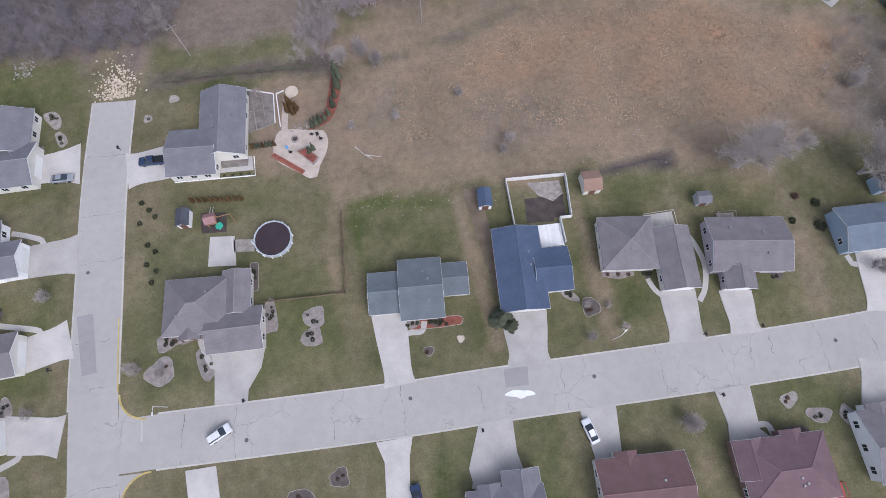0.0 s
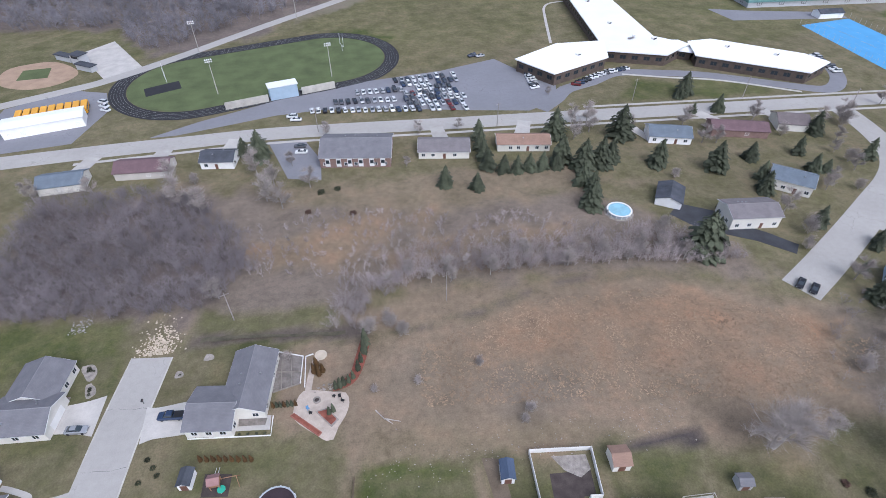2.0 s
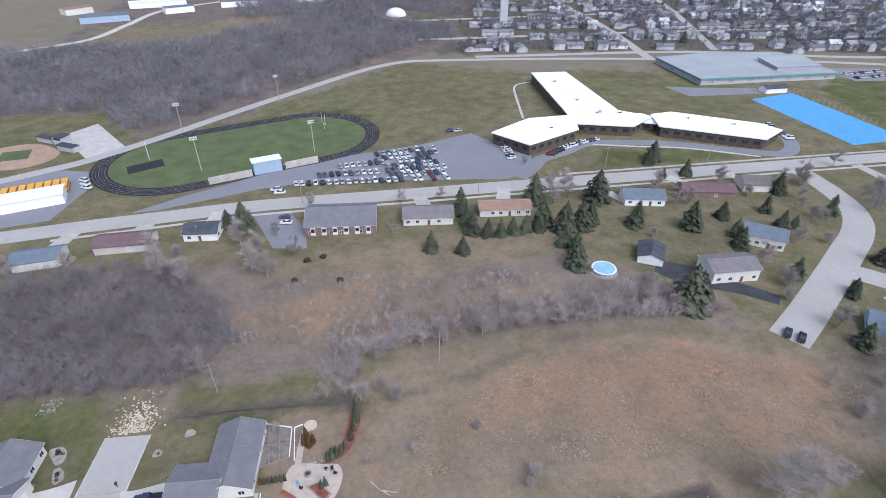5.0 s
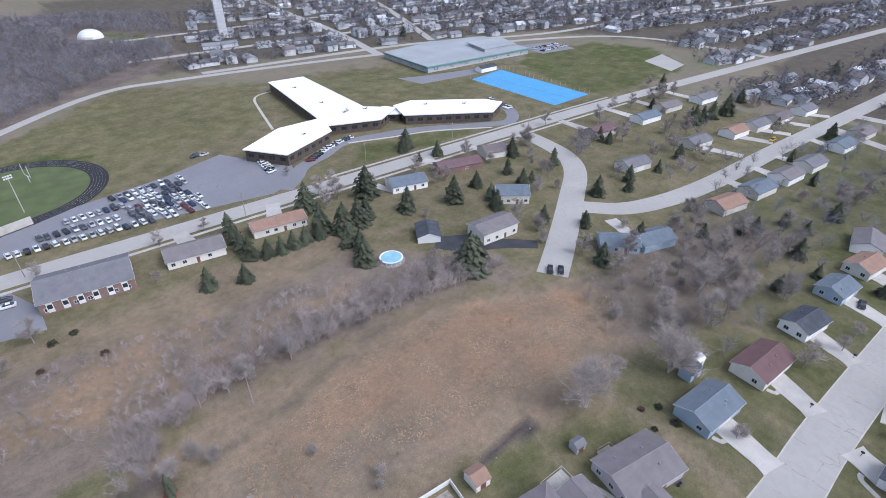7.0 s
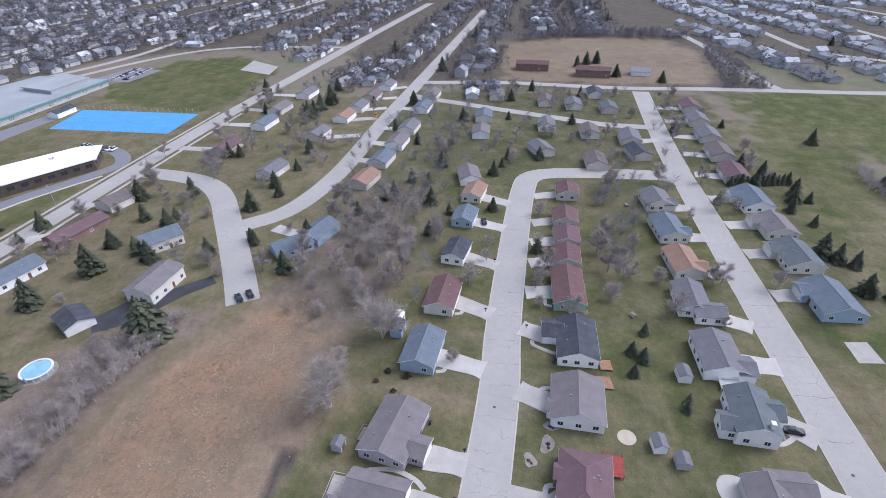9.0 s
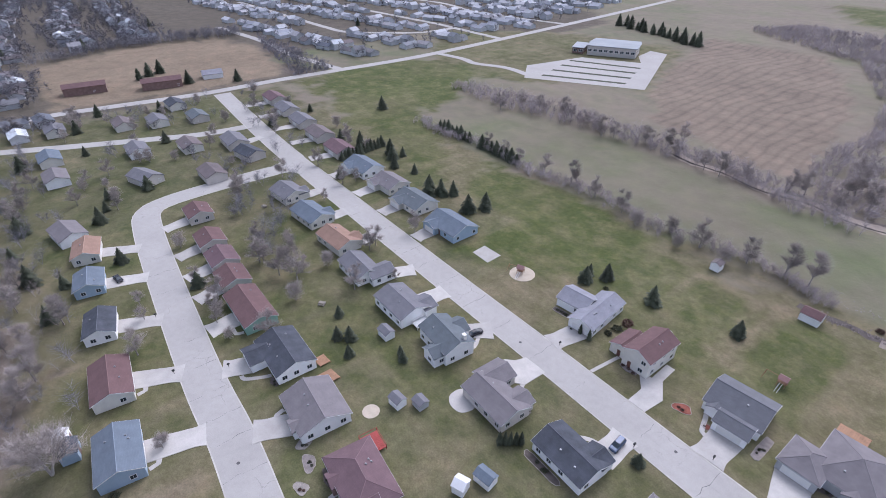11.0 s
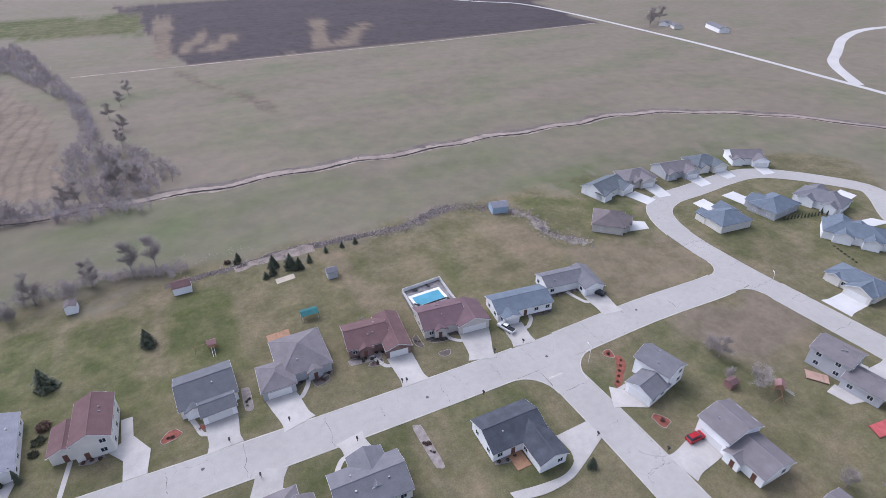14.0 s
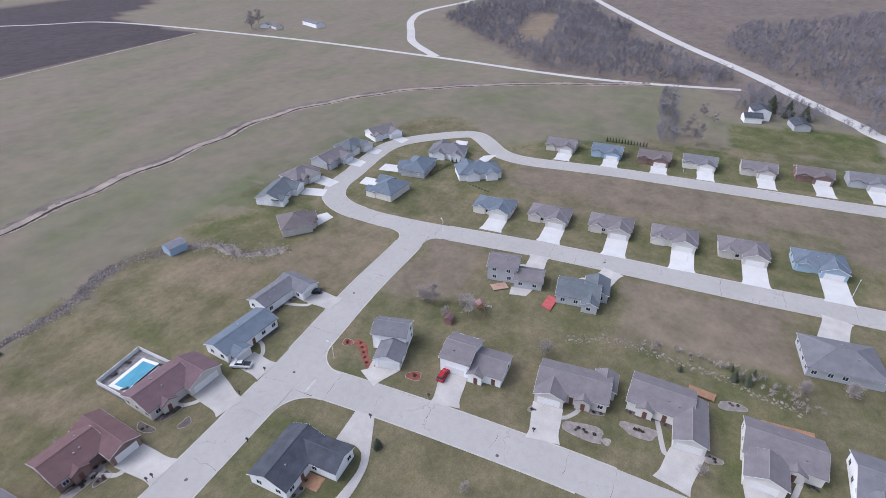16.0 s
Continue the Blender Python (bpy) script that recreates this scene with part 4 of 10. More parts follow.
def house(label, roof, wall, wings, garage=None, drive=None, hip=(), chimney=None, front="s", group="street houses", low=False, entry=None, path=True, size=1.0):
    """wings: (x, y, w, d, turn, eaves height, ridge axis, slope). garage: (wing, side, width), drive: (x, y, width) where it meets the street."""
    global DRIVES
    x0, y0, w0, d0, r0 = wings[0][:5]
    wings = [(x0 + (q[0] - x0) * size, y0 + (q[1] - y0) * size, q[2] * size, q[3] * size, *q[4:]) for q in wings]
    base = pose(x0, y0, 0, 0, 0, r0)
    top = thing("house", base, label, "house", group)
    inv = base.inverted()
    LOTS.append((x0, y0, r0, front, low))
    local = []
    for n, (x, y, w, d, r, *more) in enumerate(wings):
        h, along, pitch = (list(more) + [3.0, "x" if w >= d else "y", 0.42][len(more):])[:3]
        m = inv @ pose(x, y, 0, 0, 0, r)
        local.append((m, w, d, h, along, pitch, n in hip))
    for n, (m, w, d, h, along, pitch, hp) in enumerate(local):
        ob = part("wall", wall_mesh(w, d, h, along, hp, pitch), WALL[wall], top)
        ob.matrix_local = m
        me = finish(roof_mesh(w, d, h, along, hp, pitch), "roof", ROOF[roof])
        uv_roof(me)
        ob = part("roof", me, None, top)
        ob.matrix_local = m @ pose(0, 0, 0.004 * n)
        if not low or group == "new houses" and h > 2.95:
            part("ridge_cap", ridge_tiles(w, d, h, along, hp, pitch), CAP[roof], top).matrix_local = m @ pose(0, 0, 0.004 * n)
            for kind, bm in fascia_boards(w, d, h, along, hp, pitch):
                part(kind, bm, M_TRIM if kind == "gutter" else M_WHITE, top).matrix_local = m
    sides = {"s": (0, -1), "n": (0, 1), "e": (1, 0), "w": (-1, 0)}
    if entry:
        # a small gabled entry beside the garage
        m, w, d, h, along, pitch, hp = local[0]
        sx, sy = sides[front]
        across = entry * (w if sy else d) * 0.5
        em = m @ pose(sx * (w / 2 - 1.3) + (across if sy else 0), sy * (d / 2 - 1.3) + (across if sx else 0), 0)
        ew, ed, ax = (3.6, 4.6, "y") if sy else (4.6, 3.6, "x")
        part("porch_wall", wall_mesh(ew, ed, h - 0.3, ax, False, 0.45), WALL[wall], top).matrix_local = em
        me = finish(roof_mesh(ew, ed, h - 0.3, ax, False, 0.45, 0.3), "porch_roof", ROOF[roof])
        uv_roof(me)
        part("porch_roof", me, None, top).matrix_local = em
        local.append((em, ew, ed, h - 0.3, ax, 0.45, False))
    turn = {"s": 0, "n": 180, "e": 90, "w": -90}
    taken = []
    if garage:
        n, side, gw = garage
        m, w, d = local[n][:3]
        sx, sy = sides[side]
        gm = m @ pose(sx * (w / 2 + 0.02), sy * (d / 2 + 0.02), 0, 0, 0, turn[side])
        ob = part("garage_door", GARAGE_MESH, None, top)
        ob.matrix_local = gm @ Matrix.Diagonal((gw / 4.6, 1, 1, 1))
        taken.append((n, side))
        if drive:
            dx, dy, dw = drive
            wm = base @ gm
            a, b = wm @ Vector((-gw / 2 - 0.9, -0.02, 0)), wm @ Vector((gw / 2 + 0.9, -0.02, 0))
            out = Vector((dx, dy, 0)) - (a + b) / 2
            cr = Vector((out.y, -out.x, 0)).normalized() * dw / 2
            if cr.dot(b - a) < 0:
                cr = -cr
            e = Vector((dx, dy, 0)) + out.normalized() * 0.25
            mid0, mid1 = a.lerp(e - cr, 0.35) , b.lerp(e + cr, 0.35)
            near_street = out.normalized() * min(2.4, out.length * 0.3)
            left = smooth_line([tuple(p)[:2] for p in (a, mid0, e - cr - near_street, e - cr * 1.16)], 0.8)
            right = smooth_line([tuple(p)[:2] for p in (b, mid1, e + cr - near_street, e + cr * 1.16)], 0.8)
            driveway([tuple(p) for p in left] + [tuple(p) for p in right[::-1]], "bright new concrete driveway" if group == "new houses" else "pale concrete driveway", M_NEWDRIVE if group == "new houses" else M_CONCRETE, 0.1 + 0.004 * (DRIVES % 7))
            DRIVES += 1
    rs = random.Random(int(abs(x0 * 7 + y0 * 13)))
    if garage and not low and math.hypot(x0, y0) < 135:
        m, w, d = local[0][:3]
        sx, sy = sides[front]
        reach = (d if sy else w) / 2
        gx, gy = gm.translation[:2]
        gl = m.inverted() @ Vector((gx, gy, 0))
        along_g = gl.x if sy else gl.y
        span = (w if sy else d) / 2
        step = 1 if along_g < 0 else -1
        door = max(-span + 1.5, min(span - 1.5, along_g + step * (gw / 2 + 4.5)))
        near_g = along_g + step * (gw / 2 + 0.2)
        out_g = (gl.y * sy if sy else gl.x * sx)
        lay = lambda u, v: tuple((base @ m @ Vector((u, sy * v, 0) if sy else (sx * v, u, 0)))[:2])
        far = max(reach, out_g) + 2.6
        level = garage[1] == front and abs(out_g - reach) < 1.0
        if path and garage[1] == front and not (level and abs(door - along_g) < gw / 2 + 0.9):
            walk_line = smooth_line([lay(near_g, far), lay(near_g + step * 1.6, far - 0.3), lay(door - step * 0.6, reach + 2.2), lay(door, reach + 0.3)], 0.6)
            tagged(new("front_path", finish(band(walk_line, -0.55, 0.55, -0.3, 0.082), "front_path", M_CONCRETE)), "pale curved concrete path to the front door", "path", kind="structure")
        for u0, u1 in ((door + 0.9, span - 0.2), (-span + 0.2, door - 0.9)):
            if level and u0 < along_g + gw / 2 + 0.5 and u1 > along_g - gw / 2 - 0.5:
                continue
            if u1 - u0 < 1.6 or not (u1 < near_g or u0 > near_g) and abs(u1 - u0) < 2.0:
                continue
            if (u0 + u1) / 2 * step < near_g * step and out_g > reach + 1:
                continue
            strip = [lay(u0, reach), lay(u1, reach), lay(u1 + 0.1, reach + 0.9), lay((u0 + u1) / 2, reach + 1.6), lay(u0 - 0.1, reach + 0.9)]
            PLANTING.append((strip, [lay(u0 + (u1 - u0) * (k + 0.5) / 3, reach + rs.uniform(0.5, 0.9)) for k in range(3)], rs.uniform(0.4, 0.6)))
    for n, (m, w, d, h, along, pitch, hp) in enumerate(local):
        for side, (sx, sy) in sides.items():
            if (n, side) in taken:
                continue
            length = w if sy else d
            count = max(1, int(length / (4.5 if low else 3.2)))
            for row in range(2 if h > 4.5 else 1):
                for k in range(count):
                    off = (k + 0.5) / count * length - length / 2 + rs.uniform(-0.3, 0.3)
                    p = Vector((sx * (w / 2 + 0.005) + (off if sy else 0), sy * (d / 2 + 0.005) + (off if sx else 0), 1.55 + 2.7 * row))
                    q = m @ p
                    hidden = False
                    for n2, (m2, w2, d2, *_) in enumerate(local):
                        if n2 != n:
                            t = m2.inverted() @ q
                            hidden |= abs(t.x) < w2 / 2 + 0.5 and abs(t.y) < d2 / 2 + 0.5
                    if hidden or rs.random() < ((0.8 if math.hypot(x0, y0) > 200 else 0.5) if low else 0.2):
                        continue
                    pm = m @ Matrix.Translation(p) @ pose(0, 0, 0, 0, 0, turn[side])
                    if row == 0 and side == front and k == count // 2 and not low:
                        ob = part("door", DOOR_MESH, None, top, "dark front door")
                        ob.matrix_local = pm @ pose(0, 0, -1.55)
                        continue
                    ob = part("window", FRAME_MESH, None, top)
                    ob.matrix_local = pm
                    spot = base @ pm
                    if not low and (spot.to_3x3() @ Vector((0, -1, 0))).dot(spot.translation) < 0:
                        part("pane", PANE_MESH, None, ob)
    if not low:
        m, w, d, h, along, pitch, hp = local[0]
        for k in range(rs.randint(1, 3)):
            t = rs.uniform(-0.3, 0.3) * (w if along == "x" else d)
            s = rs.choice((-1, 1)) * rs.uniform(0.12, 0.3) * (d if along == "x" else w)
            z = h + ((d if along == "x" else w) / 2 - abs(s)) * pitch + 0.18
            ob = part("roof_vent", VENT_MESH, None, top)
            ob.matrix_local = m @ (pose(t, s, z) if along == "x" else pose(s, t, z))
    if chimney:
        cx, cy = chimney
        m, w, d, h, along, pitch, hp = local[0]
        zt = h + (d if along == "x" else w) / 2 * pitch + 0.8
        bm = box(-0.5, 0.5, -0.4, 0.4, 0, zt)
        add_box(bm, -0.6, 0.6, -0.5, 0.5, zt, zt + 0.12)
        ob = part("chimney", bm, WALL["cream"], top, "pale chimney")
        ob.matrix_local = m @ pose(cx, cy, 0)
    return top

# ---------------------------------------------------------------- houses along the main street
house("house with grey cross-gabled roof beside a stone-edged bed", "grey", "cream", [(-76.8, 71.8, 12.2, 9.3, -6.6), (-76.3, 80.0, 10.5, 9.9, -7.6, 3.0, "y")], (0, "e", 5.0), (-63, 70.5, 8.5), front="n", entry=0.3)
house("house with grey gabled roof beside a planted patio garden", "grey", "cream", [(-30.7, 70.8, 9.2, 15.7, -9.0), (-37.8, 65.2, 9.7, 10.2, -10, 3.0, "x", 0.35)], (1, "w", 6.5), (-52.8, 66.0, 7.6), front="n")
house("large house with taupe multi-hipped roof on a corner lawn", "taupe", "tan", [(-40.7, 31.6, 12.0, 10.4, -9.7, 3.2, "x", 0.5), (-34.3, 25.2, 10.0, 7.6, -8), (-33.0, 32.6, 4.8, 8.0, -9, 3.0, "y")], (1, "s", 7.0), None, hip=(0,), entry=-0.2)
house("house with green-grey stepped roof and patched shingles", "teal", "cream", [(2.0, 24.0, 7.8, 11.4, -9.7, 3.0, "x", 0.3), (-4.8, 24.9, 6.2, 7.6, -9.7, 2.8, "x", 0.3), (8.4, 24.4, 5.6, 5.9, -10.0, 2.7, "x", 0.3)], (1, "s", 5.0), (-6.3, 7.6, 5.4))
house("house with dark navy roof and fenced back yard", "navy", "white", [(22.0, 23.0, 8.8, 16.4, -9.5, 3.0, "y", 0.3), (28.2, 21.2, 6.4, 8.2, -9.5, 3.0, "x", 0.3)], (0, "s", 7.4), (18.8, 5.0, 7.6))
house("house with taupe hipped roof and pale rear patio", "taupe", "cream", [(44.5, 22.6, 10.4, 10.4, -12.5), (52.9, 17.2, 6.6, 12.2, -10.5, 3.0, "y", 0.4)], (1, "s", 5.6), (50.0, 1.2, 6.6), hip=(0,), path=False)
house("ranch house with brown-grey gable roof and mauve siding", "taupe", "lilac", [(68.0, 16.2, 15.2, 10.7, -14, 3.0, "x", 0.34), (63.6, 10.2, 5.5, 4.0, -14, 2.8, "y", 0.35)], (1, "s", 4.8), (61.8, -0.1, 5.6), path=False)
house("pale blue house with slate-blue gable roof", "blue", "blue", [(94.2, 13.2, 13.4, 8.8, -7.7, 3.2, "x", 0.42)], (0, "s", 4.8), (90.0, -2.9, 5.6))
house("house with russet gable roof and cream siding", "red", "cream", [(118.2, 10.1, 14.4, 8.7, -7.2)], (0, "s", 4.8), (112.6, -4.5, 5.6))
house("small house with dark grey gable roof and white siding", "slate", "white", [(143.3, 8.0, 11.5, 7.6, -12)], (0, "s", 4.6), (138.0, -6.2, 5.2))
house("small pale blue house with grey-blue roof", "blue", "blue", [(168.0, 6.6, 10.5, 8.0, -10)], (0, "s", 4.6), (163.0, -8.4, 5.2))
house("small house with terracotta roof", "orange", "cream", [(189.0, 4.0, 12.0, 8.0, -12)], (0, "s", 4.6), (183.0, -10.6, 5.2))
# the other side of the main street
house("house with grey hipped roof and a walk to the drive", "grey", "tan", [(6.8, -19.2, 13.0, 9.0, -8), (10.5, -15.5, 6.0, 6.0, -8, 2.9, "y")], (0, "n", 5.0), None, front="n", entry=-0.4)
house("house with large russet gable roof", "red", "cream", [(31.4, -20.9, 15.6, 10.4, -9, 3.0, "x", 0.34)], (0, "n", 5.2), None, front="n", entry=-0.3)
house("house with plum-coloured hipped roof and red rear deck", "purple", "brick", [(57.0, -24.2, 15.6, 10.2, -8, 3.0, "x", 0.4), (51.5, -21.2, 5.0, 6.0, -8, 2.9, "y")], (1, "n", 4.4), None, hip=(0,), front="n", entry=0.3)
house("house with grey gable roof and white rounded gables", "taupe", "white", [(79.5, -25.4, 13.3, 11.8, -5.8, 3.0, "x", 0.4)], (0, "n", 5.2), (83.6, -11.8, 6.0), front="n", entry=-0.4)
house("house with dark slate roof and white gable end", "slate", "white", [(100.6, -27.6, 15.5, 10.2, -2.9, 3.0, "x", 0.4), (104.5, -21.5, 7.0, 5.5, -2.9, 2.8, "y", 0.4)], (1, "n", 5.0), (107.0, -13.2, 6.0), front="n")
house("house with russet roof and mint green gable", "red", "mint", [(124.5, -27.7, 18.0, 9.1, -1.5, 3.0, "x", 0.4)], (0, "n", 5.0), (124.0, -15.2, 6.0), front="n")
for hx, hy, col in ((142.0, -29.0, "red"), (155.0, -30.3, "purple"), (169.5, -31.2, "red"), (192.1, -34.2, "red")):
    house("house with russet roof in a tight row", col, "tan", [(hx, hy, 10.0, 8.6, -3)], (0, "n", 4.6), (hx - 1.5, -17.6 - (hx - 150) * 0.08, 5.2), front="n")

# ---------------------------------------------------------------- houses along the south street, far side
house("house with pale grey L-shaped roof among dark shrubs", "pale", "white", [(59.4, -104.4, 7.5, 17.0, 5, 3.0, "y"), (66.4, -104.6, 9.1, 8.0, 5)], (0, "n", 5.0), (60.5, -86.7, 5.8), front="n")
house("two-storey house with russet roof and white trim", "red", "cream", [(40.3, -101.2, 7.4, 12.5, -1.4, 5.4, "y", 0.5), (45.8, -100.4, 6.0, 8.0, -1.4)], (1, "w", 4.6), None, front="n")
driveway([(36.0, -96.5), (36.2, -103.5), (33.8, -103.5), (33.6, -97.5), (30.2, -92.0), (31.0, -85.6), (35.6, -85.8), (35.6, -91.2), (38.6, -95.0)])
house("house with dark grey gabled roof and a paved side yard", "ash", "white", [(17.3, -103.2, 12.6, 11.2, 3.0, 3.0, "x", 0.44), (15.4, -96.0, 7.4, 5.0, 3.0, 2.9, "x", 0.42)], (1, "n", 5.4), (15.4, -85.2, 6.6), front="n", entry=0.55)
house("large house with taupe hipped roof and stone front", "taupe", "grey", [(-5.8, -104.3, 13.5, 15.5, 0.3, 3.0, "x", 0.42), (2.0, -98.3, 8.4, 9.6, -1.3)], (1, "n", 5.6), (-0.6, -84.2, 6.6), hip=(0, 1), front="n", entry=-0.3, size=0.93)
house("house with russet gabled roof and arched front window", "red", "brick", [(-23.4, -103.6, 12.0, 10.8, -5.8, 3.0, "x", 0.4), (-30.6, -101.2, 7.0, 15.4, -5.6, 3.0, "y", 0.4)], (1, "n", 5.0), (-29.4, -83.8, 6.2), front="n", entry=0.2, size=0.93)
house("house with plum roof beside a fenced pool deck", "purple", "tan", [(-45.0, -101.6, 12.5, 10.4, -6.4, 3.0, "x", 0.4), (-52.4, -98.6, 9.0, 9.4, -5.8, 3.0, "y", 0.4)], (1, "n", 7.0), (-48.6, -83.4, 6.6), front="n", entry=0.3)
house("long house with blue roof and pale blue siding", "blue", "white", [(-68.9, -97.4, 18.6, 9.2, -7.1, 3.0, "x", 0.36), (-62.5, -92.6, 5.0, 3.0, -7.1, 2.8, "y", 0.36)], (1, "n", 4.4), (-61.6, -83.2, 6.0), front="n", size=0.93)
house("white house with grey L-shaped roof", "grey", "white", [(-86.6, -101.0, 13.0, 7.4, -7.0), (-93.6, -97.6, 6.4, 11.0, -9.0, 3.0, "y")], (1, "n", 5.0), (-92.0, -82.8, 6.0), front="n")
# the near side of the south street
house("house with grey roof and white gable end", "grey", "white", [(121.9, -63.2, 13.2, 8.5, -3.3), (115.5, -66.5, 6.5, 8.0, -3.3, 3.0, "y")], (1, "s", 4.6), (112.0, -77.6, 5.6))
house("white house with grey gable roof and side deck", "grey", "white", [(97.8, -62.9, 14.0, 9.8, -1.5, 3.4, "x", 0.36), (93.5, -68.0, 6.5, 4.0, -1.5, 3.0, "y", 0.36)], (0, "s", 5.2), (96.6, -78.2, 6.0))
house("white house with green-grey roof and tall chimney", "teal", "white", [(78.0, -63.6, 13.0, 8.8, -6.0, 4.2, "x", 0.46), (79.5, -67.5, 6.0, 6.0, -6.0, 3.4, "y", 0.5), (75.5, -58.5, 5.0, 5.0, -6.0, 3.4, "y", 0.5)], (1, "s", 4.8), (74.6, -77.2, 6.4), chimney=(-5.5, -2.0))
house("house with taupe cross-gabled roof and rear patio", "taupe", "tan", [(54.8, -59.8, 14.0, 8.8, -3.0, 3.0, "x", 0.4), (60.2, -64.6, 6.8, 7.6, -3.0, 3.0, "y", 0.42), (51.0, -63.6, 5.4, 4.6, -3.0, 2.9, "y", 0.42)], (1, "s", 5.0), None)
driveway([(61.0, -77.0), (54.2, -77.0), (54.6, -70.0), (56.9, -68.0), (61.5, -68.0), (64.4, -70.2), (64.1, -72.1), (62.0, -74.0)])
driveway([tuple(p) for p in smooth_line([(63.2, -57.0), (63.9, -53.4), (61.4, -51.4), (58.0, -52.0), (57.4, -56.0)], 0.8, True)], "pale rounded rear patio", z=0.09)
house("white house with dark slate roof and flower bed", "slate", "white", [(33.8, -61.6, 13.4, 8.8, -3.5, 3.0, "x", 0.4), (29.8, -65.4, 5.6, 3.6, -3.5, 2.9, "y", 0.4)], (1, "s", 4.6), (29.8, -76.0, 5.8))
house("house with taupe hipped roof", "taupe", "cream", [(10.7, -61.5, 13.0, 10.5, 0, 3.0, "x", 0.42), (4.5, -60.0, 6.0, 7.0, 0)], (0, "s", 5.0), (7.6, -75.0, 6.0), hip=(0,))
house("house with grey cross-gabled roof", "grey", "cream", [(-9.5, -61.0, 14.5, 9.5, -1.7), (-10.5, -63.5, 7.0, 9.0, -1.7, 3.0, "y")], (1, "s", 5.0), (-9.6, -75.0, 5.6))
house("corner house with black shingle roof around a small court", "slate", "white", [(-41.8, -60.2, 13.5, 9.4, -1.0, 3.0, "x", 0.42), (-45.6, -54.2, 6.6, 10.6, 0, 3.0, "y", 0.42)], (1, "w", 5.2), None, front="n")

# ---------------------------------------------------------------- houses on the west street
house("two-storey white house with grey roof and red mulch beds", "grey", "white", [(-84.6, -58.6, 8.0, 10.5, 12, 5.2, "y", 0.5), (-77.4, -55.4, 8.0, 7.6, 12, 3.0, "x")], (1, "e", 5.0), (-69.9, -58.0, 5.8), front="e", size=0.88)
house("white house with taupe gable roof", "taupe", "white", [(-84.8, -38.4, 9.8, 7.8, 0, 4.7, "y", 0.36), (-84.6, -30.4, 8.8, 8.4, 0, 3.0, "y", 0.36), (-80.4, -32.6, 3.0, 3.6, 0, 2.8, "x", 0.4)], (0, "e", 5.4), (-69.8, -36.6, 6.4), front="e")
house("house with taupe gable roof and planted front beds", "taupe", "tan", [(-86.9, -9.6, 9.6, 16.6, 3, 3.0, "y", 0.4), (-83.6, -14.2, 8.0, 6.8, 3, 3.0, "x", 0.4), (-90.0, -2.6, 6.0, 5.0, 3, 2.9, "x", 0.4)], (1, "e", 5.4), (-69.4, -12.6, 6.6), front="e", entry=0.35)
house("house with taupe hipped roof and rear deck", "taupe", "cream", [(-90.4, 10.2, 10.0, 13.6, -4, 3.0, "y", 0.42), (-85.4, 16.8, 13.0, 6.6, 2)], (1, "e", 5.4), (-69.2, 14.4, 6.6), front="e", entry=-0.4)
house("house with grey gable roof and cedar rear deck", "taupe", "cream", [(-86.0, 35.0, 10.0, 14.8, -3, 3.0, "y", 0.4), (-78.5, 31.4, 7.0, 7.6, -4, 3.0, "x", 0.4)], (1, "e", 5.2), (-66.8, 32.2, 7.0), front="e", entry=0.3)
house("house with grey gable roof behind a lawn", "grey", "white", [(-84.0, 53.5, 12.0, 12.0, -4, 3.0, "y", 0.4), (-77.0, 50.6, 6.0, 7.0, -5, 3.0, "x", 0.4)], (1, "e", 5.2), (-64.4, 49.6, 7.6), front="e")

# ---------------------------------------------------------------- new houses farther west
house("two-storey house with grey roof and rear patio", "taupe", "grey", [(-127.3, -41.0, 9.0, 10.0, 8, 5.2, "y", 0.45), (-126.0, -31.4, 8.0, 9.3, 8, 3.0, "y")], (1, "w", 5.0), (-142.2, -33.0, 6.0), front="w", size=0.92)
house("house with green-grey hipped roof and red rear deck", "teal", "grey", [(-124.8, -16.4, 11.0, 13.6, 6, 3.0, "y", 0.42), (-129.0, -11.0, 9.5, 7.6, 6, 3.0, "x", 0.42), (-119.4, -11.6, 4.5, 5.0, 6, 2.9, "x", 0.45)], (1, "w", 6.0), (-142.4, -8.5, 6.4), front="w", size=0.9)
house("house with grey hipped roof and rear porch", "grey", "grey", [(-122.0, 50.9, 13.0, 17.0, 4, 3.0, "y", 0.4)], (0, "w", 6.0), (-143.0, 54.0, 7.0), hip=(0,), front="w")
for k, (hx, hy, roof, wall) in enumerate(((-166.8, -58.4, "blue", "cream"), (-168.6, -36.6, "taupe", "tan"), (-169.6, -13.9, "taupe", "tan"), (-169.6, 8.0, "taupe", "cream"), (-169.6, 30.0, "taupe", "tan"), (-170.6, 52.4, "blue", "blue"))):
    house("new house with hipped roof, front gables and bright drive", roof, wall, [(hx - 1.5, hy, 9.4, 15.0, 2, 3.0, "y", 0.42), (hx + 2.2, hy + 3.5, 6.6, 7.4, 2, 2.9, "x", 0.45), (hx + 1.6, hy - 4.6, 4.4, 4.0, 2, 2.8, "x", 0.45)], (1, "e", 5.6), (-152.2, hy + 3.8, 7.6), hip=(0,), front="e", group="new houses")
